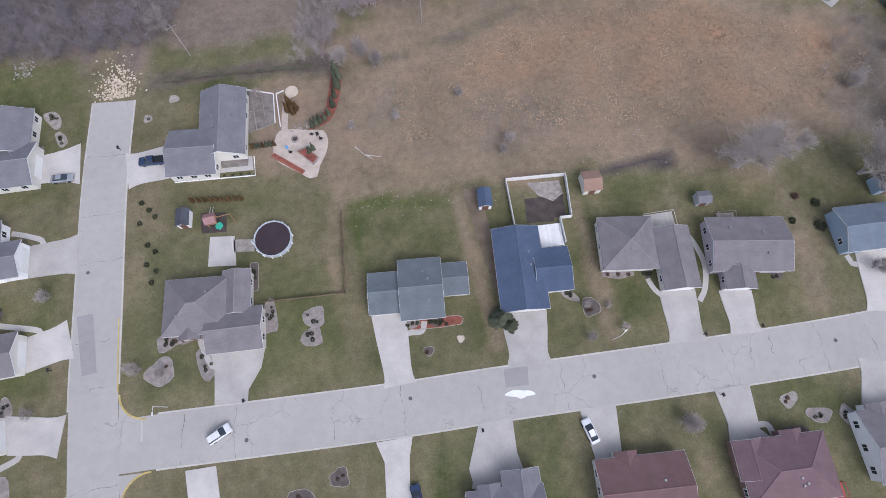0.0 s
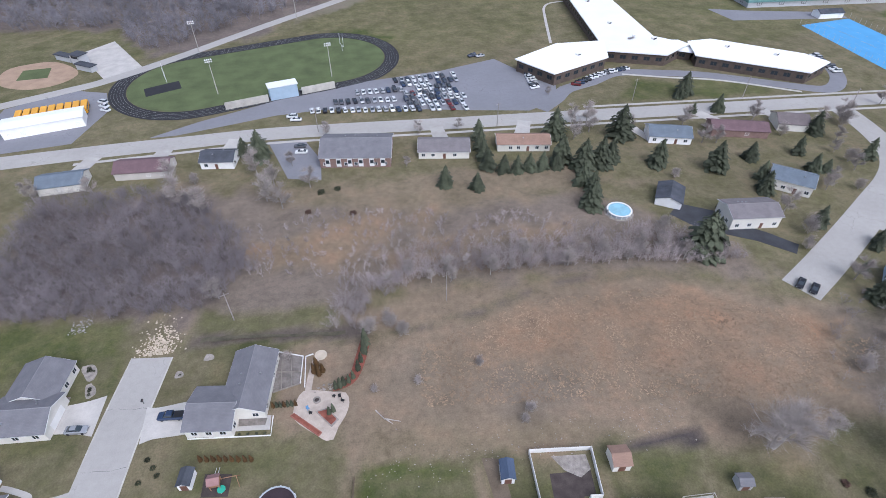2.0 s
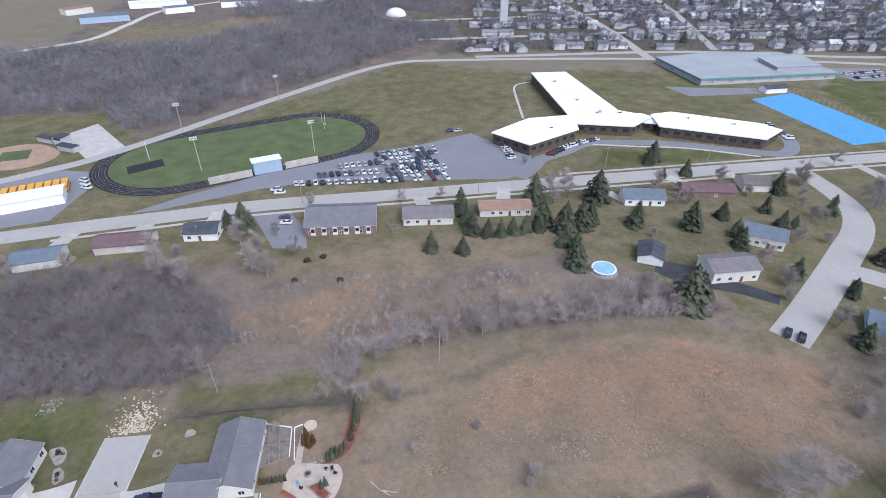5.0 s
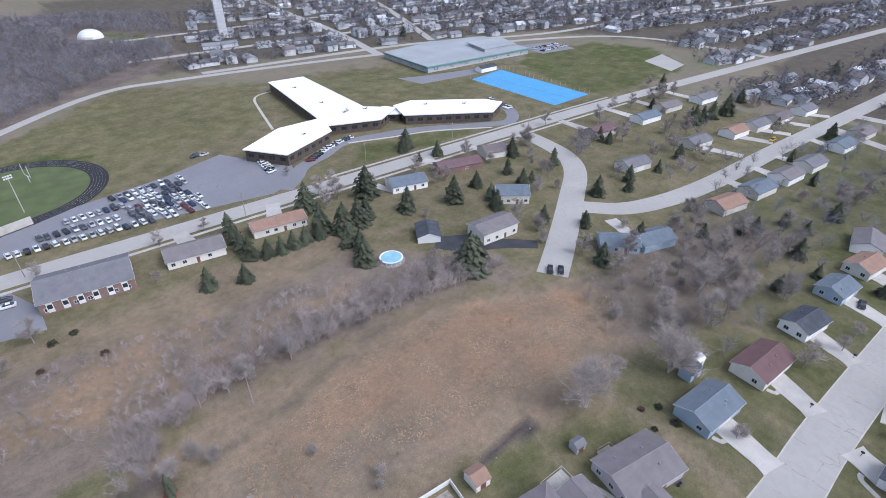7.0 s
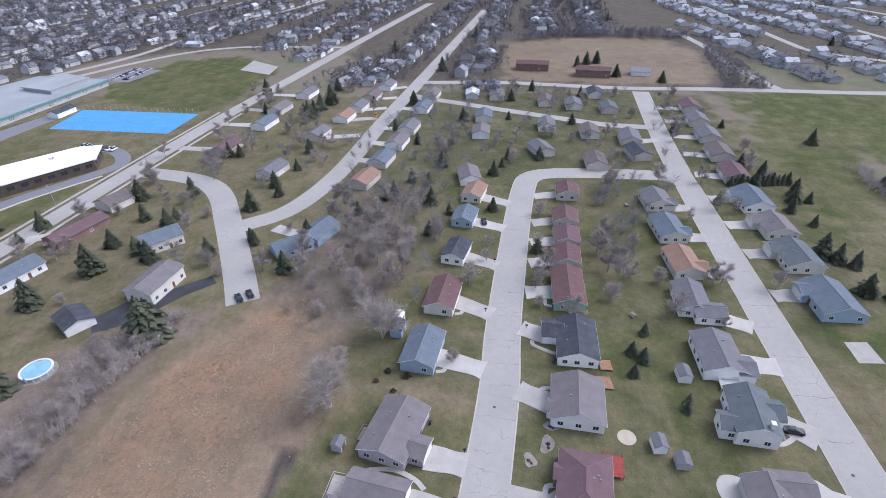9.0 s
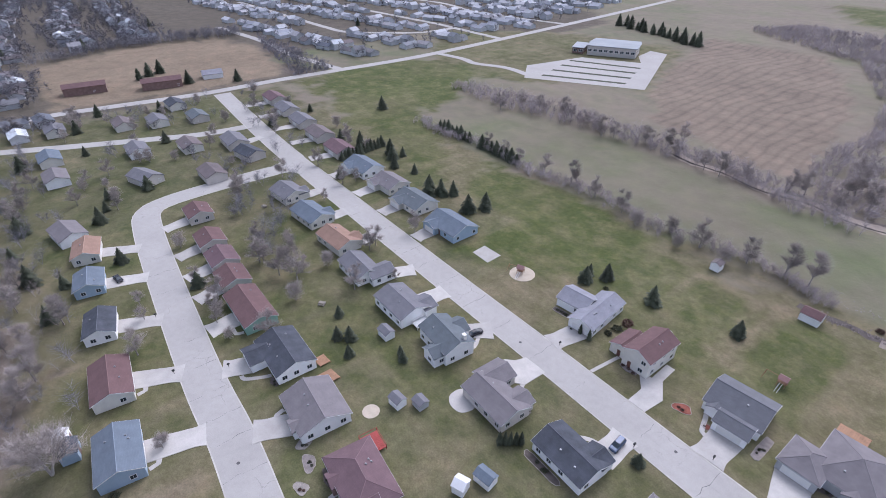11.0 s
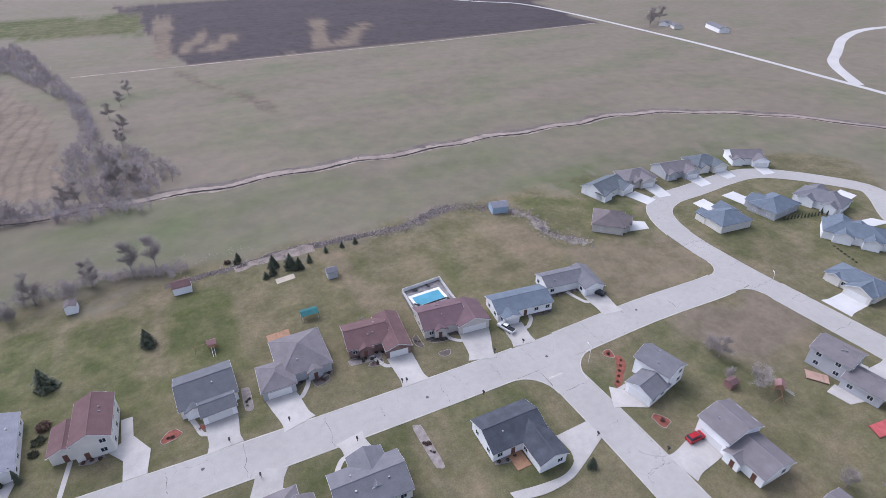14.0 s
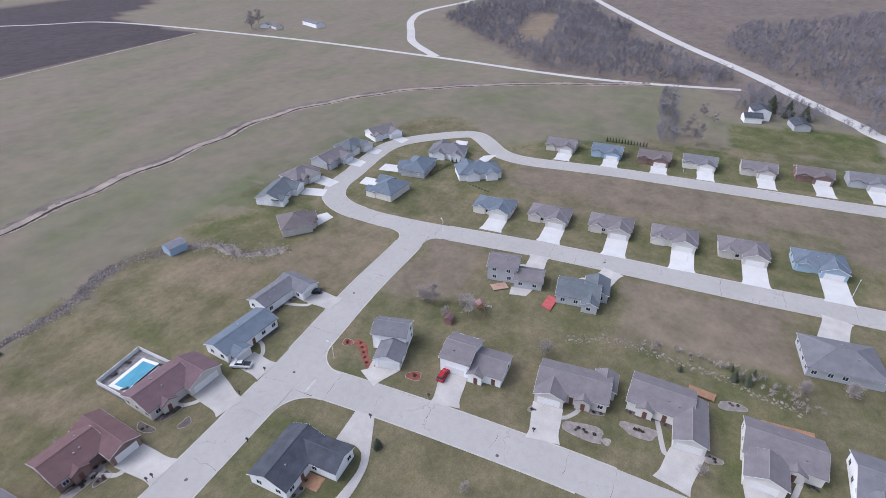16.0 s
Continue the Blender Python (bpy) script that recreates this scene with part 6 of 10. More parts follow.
for k in range(21):
    part("fence_post", tube((291.2 + (k / 20) * 5.2, 177 + 4 * k, 0), (291.2 + (k / 20) * 5.2, 177 + 4 * k, 3), 0.06), M_KERB, court)
    part("fence_post", tube((255.6 + (k / 20) * 5.0, 178 + 3.8 * k, 0), (255.6 + (k / 20) * 5.0, 178 + 3.8 * k, 3), 0.06), M_KERB, court)
diamond = tagged(new("ball_field", finish(prism([tuple(q) for q in smooth_line([(-153, 260), (-155, 276), (-146, 282), (-134, 281.5), (-121, 267), (-125, 255), (-138, 251)], 2.0, True)], -0.3, 0.05), "ball_field", worn("tan infield dirt", (0.36, 0.255, 0.18), 0.95, 0.2, 2, 0.15, 0.3))), "tan dirt infield of a ball field", "ball field", kind="structure")
part("infield_grass", prism([(-146, 262), (-147, 274), (-135, 275), (-133, 263)], 0.0, 0.06), M_TURF, diamond, "green square inside the dirt")
for x, y, a in ((-131.0, 284.0, -35), (-117.5, 269.0, -35)):
    dug = thing("dugout", pose(x, y, 0, 0, 0, a), "grey roofed players' shelter by the ball field", "shelter", "ball field shelters")
    part("wall", box(-5, 5, -1.6, 1.6, -0.2, 2.6), WALL["grey"], dug)
    part("roof", box(-5.5, 5.5, -2.1, 2.1, 2.6, 2.85), ROOF["slate"], dug)
stand = thing("scoring_hut", pose(-122.5, 278.0, 0, 0, 0, -35), "dark two-storey scoring hut behind the plate", "hut")
part("wall", box(-3, 3, -2.4, 2.4, -0.2, 4.6), WALL["grey"], stand)
part("roof", box(-3.5, 3.5, -2.9, 2.9, 4.6, 4.9), ROOF["slate"], stand)
part("window", box(-2.2, 2.2, -2.44, -2.38, 3.0, 4.2), M_GLASS, stand)

house("small white pavilion by the tennis courts", "slate", "white", [(286, 263, 15, 7, -4)], low=True)

# ---------------------------------------------------------------- cars
M_TYRE = worn("tyre rubber", (0.015, 0.015, 0.016), 0.8, 2, 10, 0.1)


def paint_mat():
    m, n, l, b = node_mat("car paint", 0.25, 0.2, 0.5)
    i = n.new("ShaderNodeObjectInfo")
    stops = [(0.0, (0.72, 0.73, 0.74)), (0.25, (0.025, 0.025, 0.03)), (0.36, (0.42, 0.43, 0.45)), (0.52, (0.06, 0.07, 0.1)), (0.6, (0.74, 0.74, 0.72)), (0.76, (0.1, 0.1, 0.11)), (0.82, (0.62, 0.63, 0.64)), (0.9, (0.03, 0.05, 0.1)), (0.96, (0.16, 0.03, 0.03))]
    c = ramp(n, l, i.outputs["Random"], stops)
    n["Color Ramp"].color_ramp.interpolation = "CONSTANT"
    t = tex_noise(n, l, 2.0)
    l.new(mix(n, l, 1.0, c, ramp(n, l, t.outputs["Fac"], [(0.3, (0.9,) * 3), (0.7, (1.05,) * 3)]), "MULTIPLY"), b.inputs["Base Color"])
    return m


def solid_paint(name, colour):
    return worn(name, colour, 0.25, 1.0, 6.0, 0.05, 0.02, metal=0.2, vary=0.0, spec=0.5)


M_PAINT = paint_mat()


def loft(sections, bm=None):
    """A body through cross sections (y, half width, z low, z high)."""
    bm = bm or bmesh.new()
    rings = []
    for y, hw, z0, z1 in sections:
        c = min(0.12, hw * 0.2)
        rings.append([bm.verts.new(p) for p in ((-hw, y, z0), (hw, y, z0), (hw, y, z1 - c), (hw - c, y, z1), (-hw + c, y, z1), (-hw, y, z1 - c))])
    for r, s in zip(rings, rings[1:]):
        for i in range(6):
            j = (i + 1) % 6
            bm.faces.new((r[i], s[i], s[j], r[j]))
    bm.faces.new(rings[0]), bm.faces.new(rings[-1][::-1])
    bmesh.ops.recalc_face_normals(bm, faces=bm.faces)
    return bm


CAR_KINDS = {
    "sedan": ([(-2.25, 0.8, 0.35, 0.85), (-2.1, 0.88, 0.28, 0.95), (-1.2, 0.9, 0.25, 0.98), (1.1, 0.9, 0.25, 0.96), (2.1, 0.86, 0.28, 0.82), (2.3, 0.75, 0.36, 0.7)], [(-1.75, 0.7, 0.9, 0.98), (-1.05, 0.66, 0.9, 1.38), (0.3, 0.66, 0.9, 1.42), (1.25, 0.72, 0.9, 0.97)], [(-0.95, 0.58, 1.36, 1.45), (0.25, 0.58, 1.4, 1.47)]),
    "suv": ([(-2.25, 0.86, 0.4, 1.0), (-2.1, 0.94, 0.33, 1.1), (1.1, 0.94, 0.33, 1.1), (2.1, 0.92, 0.35, 1.0), (2.3, 0.8, 0.42, 0.8)], [(-2.15, 0.8, 1.05, 1.12), (-1.9, 0.76, 1.05, 1.68), (0.45, 0.74, 1.05, 1.7), (1.3, 0.8, 1.05, 1.12)], [(-1.85, 0.66, 1.66, 1.75), (0.4, 0.66, 1.68, 1.76)]),
    "pickup": ([(-2.8, 0.9, 0.45, 1.05), (-2.7, 0.97, 0.4, 1.12), (1.5, 0.97, 0.4, 1.12), (2.6, 0.94, 0.42, 1.02), (2.8, 0.82, 0.5, 0.85)], [(-0.6, 0.8, 1.08, 1.74), (0.8, 0.78, 1.08, 1.76), (1.5, 0.84, 1.08, 1.14)], [(-0.55, 0.68, 1.72, 1.82), (0.75, 0.68, 1.74, 1.82)]),
}


def make_car(kind, m, label, group, paint=None, category="car", lights=True):
    body, cabin, lid = CAR_KINDS[kind]
    top = thing("car" if kind != "pickup" else "pickup_truck", m, label, category, group)
    b = part("body", loft(lid, loft(body)), paint or M_PAINT, top)
    part("cabin_glass", loft(cabin), M_GLASS, top, "dark car windows")
    front, back = body[-1][0], body[0][0]
    for sx in (-1, 1):
        for y in (back * 0.62, front * 0.64):
            if lights:
                part("wheel", tube((sx * 0.72, y, 0.33), (sx * 0.95, y, 0.33), 0.33, sides=10), M_TYRE, top)
        if not lights:
            continue
        part("headlight", box(sx * 0.6 - 0.15, sx * 0.6 + 0.15, front - 0.12, front + 0.01, 0.55, 0.68), M_WHITE, b)
        part("tail_light", box(sx * 0.65 - 0.12, sx * 0.65 + 0.12, back - 0.01, back + 0.1, 0.7, 0.85), ROOF["red"], b)
    if not lights:
        part("undercarriage", box(-0.78, 0.78, back * 0.82, front * 0.82, 0.0, 0.34, 0.05), M_TYRE, top, "dark wheels and underside")
    if kind == "pickup":
        part("cargo_bed", box(-0.8, 0.8, -2.65, -0.7, 1.1, 1.135), M_BLACK, top, "dark open cargo bed")
    return top


crs = random.Random(5)
PROTO = {k: make_car(k, pose(0, 0, 0.05), "parked car in the crowded school lot", "school lot cars", lights=False) for k in ("sedan", "suv")}
places = []
for row in range(7):
    y, lean = 193.5 + 5.6 * row, -0.16 + 0.035 * row
    left = 27 if row % 2 else -14 + row * 5
    right = 53 + row * 0.6
    n = int((right - left) / 2.75)
    for k in range(n):
        if crs.random() < 0.1 or (row == 6 and k < 3):
            continue
        x = left + 2.75 * k + crs.uniform(-0.2, 0.2)
        places.append((x, y + lean * (x - 48) + crs.uniform(-0.15, 0.15), crs.choice((0, 180)) + 4 + crs.uniform(-3, 3)))
for k in range(14):
    places.append((104 + 2.3 * k, 205.0 + 1.5 * k - 0.045 * k * k, 65))
for k in range(7):
    places.append((84.5 + 0.4 * k, 206 + 2.6 * k, -80))
for k in range(8):
    places.append((231 + 0.5 * k, 193 + 2.7 * k, 80))
places += [(-20.5, 197, 80), (-22, 200, 85), (70, 246, 100), (66, 247, 100), (-19, 175.5, 80), (-18.6, 171.2, 80), (-98, 222, 60), (-99.5, 226, 60), (-101, 230, 60)]
for k in range(26):
    places.append((367 + 2.6 * (k % 13), 274 + 10 * (k // 13), crs.uniform(-4, 4)))
for i, (x, y, a) in enumerate(places):
    kind = crs.choice(("sedan", "sedan", "suv"))
    m = pose(x, y, 0.06, 0, 0, a)
    if i < 2:
        PROTO[("sedan", "suv")[i]].matrix_basis = m
        PROTO[("sedan", "suv")[i]].matrix_world = m
    else:
        copy_thing(PROTO[kind], m)
WHITEP, DARKP, REDP, NAVYP, SILVER = solid_paint("white car paint", (0.7, 0.7, 0.7)), solid_paint("black car paint", (0.02, 0.02, 0.025)), solid_paint("red car paint", (0.42, 0.02, 0.03)), solid_paint("navy car paint", (0.03, 0.05, 0.1)), solid_paint("silver car paint", (0.3, 0.31, 0.33))
tagged(new("side_lot", finish(prism([(398, 198), (430, 200), (409, 171), (384, 169)], -0.4, 0.05), "side_lot", M_ROAD)), "pale paved lot beside the playing field", "car park", kind="structure")

# ---------------------------------------------------------------- cars in drives and streets
for pts in DRIVE_SHAPES:
    driveway(pts)
make_car("suv", pose(-40.5, 7.3, 0.06, 0, 0, -70), "white estate car driving on the main street", "street cars", WHITEP)
make_car("pickup", pose(-47.3, 66.7, 0.1, 0, 0, 82), "dark blue pickup truck on a concrete drive", "street cars", NAVYP, "pickup truck")
make_car("sedan", pose(-66.3, 67.4, 0.1, 0, 0, -98), "grey saloon car on a concrete drive", "street cars", SILVER)
make_car("sedan", pose(25.8, -9.6, 0.1, 0, 0, 8), "white saloon car on a concrete drive", "street cars", WHITEP)
make_car("sedan", pose(-7.8, -12.4, 0.1, 0, 0, 0), "blue saloon car on a concrete drive", "street cars", NAVYP)
make_car("pickup", pose(-60.2, -90.4, 0.1, 0, 0, -160), "white pickup truck parked in front of a house", "street cars", WHITEP, "pickup truck")
make_car("sedan", pose(-94.2, -91.8, 0.1, 0, 0, -150), "black saloon car on a concrete drive", "street cars", DARKP)
make_car("suv", pose(-77.9, -40.6, 0.1, 0, 0, 88), "red car parked by a garage", "street cars", REDP)
make_car("sedan", pose(114.0, 73.4, 0.08, 0, 0, 128), "black saloon car at the end of the street", "street cars", DARKP)
make_car("sedan", pose(116.2, 70.8, 0.08, 0, 0, 128), "dark saloon car at the end of the street", "street cars", DARKP)
make_car("sedan", pose(76.2, -72.6, 0.1, 0, 0, 172), "dark car on a drive off the south street", "street cars", DARKP)
make_car("suv", pose(29.4, -72.6, 0.12, 0, 0, 4), "dark car on a short drive", "street cars", NAVYP)
driveway([(-13.0, -1.5), (-6.2, -2.2), (-7.6, -5.6), (-8.6, -10.1), (-8.8, -16.0), (-13.6, -16.0), (-13.2, -11.1), (-12.2, -5.2)])
driveway([(-47.5, 2.6), (-42.0, 2.0), (-42.0, -14), (-47.5, -14)])
make_car("suv", pose(289.5, 66.5, 0.1, 0, 0, 84), "yellow van on the curved street", "street cars", solid_paint("yellow van paint", (0.6, 0.36, 0.03)), "van")

# ---------------------------------------------------------------- trees
M_BARK = worn("grey bark", (0.34, 0.305, 0.29), 0.9, 0.8, 8.0, 0.25, 0.5)
M_TWIG = worn("bare twigs", (0.42, 0.372, 0.345), 0.9, 0.3, 4.0, 0.25, 0.2, vary=0.25)
M_BRUSH = worn("bare brush", (0.4, 0.345, 0.335), 0.9, 0.06, 1.5, 0.35, 0.2, vary=0.0)
M_PALEBRUSH = worn("pale field brush", (0.46, 0.405, 0.4), 0.9, 0.06, 1.5, 0.3, 0.2, vary=0.0)
M_MIDBRUSH = worn("grey-brown brush", (0.275, 0.242, 0.228), 0.9, 0.06, 1.5, 0.2, 0.2, vary=0.0)
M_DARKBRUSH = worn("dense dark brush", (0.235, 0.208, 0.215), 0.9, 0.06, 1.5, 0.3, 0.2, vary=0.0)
M_WOODS = worn("bare woodland", (0.235, 0.225, 0.245), 0.9, 0.04, 0.6, 0.3, 0.2, vary=0.0)
M_TOWNWOOD = worn("bare town trees", (0.16, 0.152, 0.168), 0.9, 0.04, 0.6, 0.3, 0.2, vary=0.0)
M_NEEDLE = worn("spruce needles", (0.085, 0.096, 0.06), 0.85, 0.5, 5.0, 0.35, 0.4, vary=0.3)
M_SHRUB = worn("dark shrub leaves", (0.055, 0.06, 0.034), 0.85, 0.8, 6.0, 0.3, 0.4, vary=0.3)
M_RUSTY = worn("rusty arborvitae", (0.1, 0.055, 0.02), 0.85, 0.8, 6.0, 0.3, 0.4, vary=0.3)
M_LIMBLIGHT = worn("pale bark", (0.45, 0.41, 0.375), 0.9, 0.8, 8.0, 0.2, 0.4)


class Soup:
    """Plain triangles and thin limbs gathered into one mesh."""

    def __init__(self):
        self.v, self.f = [], []

    def tri(self, a, b, c):
        n = len(self.v)
        self.v += [tuple(a), tuple(b), tuple(c)]
        self.f.append((n, n + 1, n + 2))

    def limb(self, a, b, ra, rb, sides=4):
        a, b = Vector(a), Vector(b)
        d = (b - a).normalized()
        s = d.orthogonal().normalized()
        t = d.cross(s)
        n = len(self.v)
        for p, r in ((a, ra), (b, rb)):
            self.v += [tuple(p + r * (math.cos(6.2832 * i / sides) * s + math.sin(6.2832 * i / sides) * t)) for i in range(sides)]
        for i in range(sides):
            j = (i + 1) % sides
            self.f.append((n + i, n + j, n + sides + j, n + sides + i))

    def twig(self, a, b, w, r):
        a, b = Vector(a), Vector(b)
        s = (b - a).cross(Vector((r.uniform(-1, 1), r.uniform(-1, 1), r.uniform(-1, 1)))).normalized() * w
        self.tri(a - s, a + s, b)

    def mesh(self, name, material):
        me = bpy.data.meshes.new(name)
        me.from_pydata(self.v, [], self.f)
        me.materials.append(material)
        return me


def rand_dir(r, up):
    a = r.uniform(0, 6.2832)
    return Vector((math.cos(a), math.sin(a), up)).normalized()


def bare_meshes(seed, h=9.0, spread=0.55, stems=1, twigs=900, bark=None, thick=0.025):
    r = random.Random(seed)
    wood, fine = Soup(), Soup()
    ends = []
    for s in range(stems):
        lean = Vector((r.uniform(-0.25, 0.25), r.uniform(-0.25, 0.25), 1)) if stems > 1 else Vector((r.uniform(-0.06, 0.06), r.uniform(-0.06, 0.06), 1))
        base = Vector((r.uniform(-0.5, 0.5), r.uniform(-0.5, 0.5), -0.2)) * (stems > 1) + Vector((0, 0, -0.2))
        p, rad = base, thick * h / math.sqrt(stems)
        steps = 5
        for k in range(steps):
            q = p + lean.normalized() * h * 0.8 / steps + Vector((r.uniform(-0.2, 0.2), r.uniform(-0.2, 0.2), 0)) * (k > 0)
            wood.limb(p, q, rad, rad * 0.72, 5)
            if k >= 1:
                for _ in range(3):
                    d = rand_dir(r, r.uniform(0.25, 1.0))
                    length = h * spread * r.uniform(0.5, 0.85) * (1 - 0.1 * k)
                    m = q.lerp(p, r.random())
                    e = m + d * length * 0.55
                    wood.limb(m, e, rad * 0.45, rad * 0.25, 3)
                    for _ in range(5):
                        e = m.lerp(m + d * length * 0.62, r.uniform(0.3, 1.0))
                        e2 = e + (d + rand_dir(r, r.uniform(0.0, 0.9)) * 1.1).normalized() * length * r.uniform(0.35, 0.75)
                        wood.limb(e, e2, rad * 0.24, rad * 0.08, 3)
                        ends.append((e, e2, d))
            p, rad = q, rad * 0.72
        ends.append((p - lean * 0.5, p + lean.normalized() * h * 0.15, lean.normalized()))
    for _ in range(twigs):
        a, b, d = r.choice(ends)
        m = a.lerp(b, r.uniform(0.15, 1.05))
        e = m + (d * 0.5 + rand_dir(r, r.uniform(-0.3, 1.2))).normalized() * h * r.uniform(0.08, 0.24)
        fine.twig(m, e, 0.009 + 0.0007 * h, r)
    return wood.mesh("trunk", bark or M_BARK), fine.mesh("crown", M_TWIG)


BARE = [bare_meshes(11, 10, 0.66, 1, 4300), bare_meshes(12, 9, 0.58, 1, 3400), bare_meshes(13, 7, 0.66, 5, 4200), bare_meshes(14, 12, 0.48, 1, 4400, M_LIMBLIGHT), bare_meshes(15, 12, 0.86, 2, 7500, M_LIMBLIGHT, 0.045)]
BARE_LABEL = ["bare spreading deciduous tree with fine twigs", "bare deciduous tree in early spring", "bare many-stemmed tree with purple-grey twigs", "tall bare tree with pale bark", "wide bare tree with pale limbs"]


def bare_tree(x, y, size=1.0, kind=0, group="bare trees", turn=None):
    top = thing("bare_tree", pose(x, y, 0, 0, 0, (x * 37 + y * 91) % 360 if turn is None else turn) @ Matrix.Diagonal((size, size, size, 1)), BARE_LABEL[kind], "tree", group)
    part("trunk", BARE[kind][0], None, top)
    part("crown", BARE[kind][1], None, top)
    return top


def spruce_meshes(seed, h=9.0, radius=2.1, levels=20, narrow=False):
    """Whorls of drooping boughs, each a few ragged sprays, round a straight trunk."""
    r = random.Random(seed)
    s, t = Soup(), Soup()
    t.limb((0, 0, -0.2), (0, 0, h * 0.95), 0.16, 0.03, 6)
    lean = [r.uniform(0.8, 1.2) for _ in range(8)]
    for k in range(levels):
        f = k / (levels - 1)
        z = 0.3 + f * (h - 0.6)
        rad = radius * (1 - f) ** 0.66 * min(1.0, 0.74 + 1.5 * f) * r.uniform(0.82, 1.12) + 0.1
        n = int(7 + 10 * (1 - f))
        for i in range(n):
            a = 6.2832 * (i + r.random()) / n
            rr = rad * r.uniform(0.62, 1.15) * lean[int(a / 6.2832 * 8) % 8]
            d, e = Vector((math.cos(a), math.sin(a), 0)), Vector((-math.sin(a), math.cos(a), 0))
            droop = -0.12 if narrow else -0.3
            for q in (0.66, 1.0):
                root = d * rr * max(0.0, q - 0.5) + Vector((0, 0, z + 0.3 + droop * rr * (q - 0.5)))
                tip = d * rr * q + e * r.uniform(-0.25, 0.25) * rr * 0.5 + Vector((0, 0, z + droop * rr * q + r.uniform(-0.2, 0.2)))
                side = e * (0.14 + 0.2 * rr) * r.uniform(0.6, 1.2)
                mid = root.lerp(tip, 0.6)
                s.tri(root, mid - side, tip), s.tri(root, tip, mid + side)
                s.tri(mid - side, tip + Vector((0, 0, -0.25)), mid + side)
    s.tri((-0.12, 0, h - 0.7), (0.12, 0, h - 0.7), (0, 0, h + 0.2))
    s.tri((0, -0.12, h - 0.7), (0, 0.12, h - 0.7), (0, 0, h + 0.2))
    return t.mesh("trunk", M_BARK), s


SPRUCE = []
for seed, hh, rr in ((1, 8.4, 3.5), (2, 8.4, 3.1), (3, 9.0, 4.0)):
    a, b = spruce_meshes(seed, hh, rr)
    SPRUCE.append((a, b.mesh("crown", M_NEEDLE)))
a, b = spruce_meshes(4, 4.5, 0.85, 14, True)
NARROW = (a, b.mesh("crown", M_RUSTY))
NARROW_GREEN = (a, b.mesh("crown", M_NEEDLE))


def spruce(x, y, size=1.0, kind=0, group="spruces"):
    top = thing("spruce_tree", pose(x, y, 0, 0, 0, (x * 53 + y * 17) % 360) @ Matrix.Diagonal((size, size, size, 1)), "dark green spruce with dense drooping branches", "tree", group)
    part("trunk", SPRUCE[kind][0], None, top)
    part("crown", SPRUCE[kind][1], None, top)


def arborvitae(x, y, size=1.0, rusty=False, group="arborvitae"):
    top = thing("arborvitae", pose(x, y, 0, 0, 0, (x * 53 + y * 17) % 360) @ Matrix.Diagonal((size, size, size, 1)), "narrow winter-burnt rusty brown arborvitae shrub" if rusty else "narrow dark green arborvitae shrub", "shrub", group)
    part("crown", (NARROW if rusty else NARROW_GREEN)[1], None, top)


def shrub_mesh(seed, material, n=260):
    r = random.Random(seed)
    s = Soup()
    for _ in range(n):
        d = rand_dir(r, r.uniform(-0.2, 1.4))
        p = d * r.uniform(0.55, 1.0) * (0.85 + 0.3 * noise.noise(d * 2 + Vector((seed, 0, 0))))
        p.z = max(0.05, p.z * 0.9 + 0.1)
        q, w = rand_dir(r, r.uniform(-1, 1)) * 0.22, rand_dir(r, r.uniform(-1, 1)) * 0.22
        s.tri(p - q * 0.5, p + q, p + w)
    return s.mesh("foliage", material)


SHRUBS = [shrub_mesh(1, M_SHRUB), shrub_mesh(2, M_SHRUB), shrub_mesh(3, worn("brown shrub twigs", (0.13, 0.08, 0.06), 0.9, 0.8, 6, 0.3, 0.3, vary=0.3), 320)]


def shrub(x, y, size=1.0, kind=0, group="shrubs"):
    top = thing("shrub", pose(x, y, 0, 0, 0, (x * 53 + y * 17) % 360) @ Matrix.Diagonal((size, size, size * 0.9, 1)), "small rounded garden shrub" if kind < 2 else "bare brown twiggy shrub", "shrub", group)
    part("foliage", SHRUBS[kind], None, top)


# spruces behind the meadow
for x, y, s, k in ((77, 163, 1.25, 2), (102, 158, 1.35, 2), (79, 140, 1.2, 2), (86, 141, 1.1, 2), (73, 146, 1.1, 2), (91, 143, 1.0, 0), (48, 168, 0.9, 1), (47, 161, 0.9, 1), (46, 154, 0.9, 1), (46, 147, 0.9, 1), (51, 144, 0.75, 0), (55.5, 143, 0.72, 0), (60, 143, 0.75, 0), (65, 143, 0.75, 0), (70, 142.5, 0.72, 0), (75, 131, 0.9, 0), (77, 127, 0.85, 0), (72.5, 118.5, 1.0, 2), (75, 122, 0.8, 1)):
    spruce(x, y, s * 1.15, k, "spruce row behind the meadow")
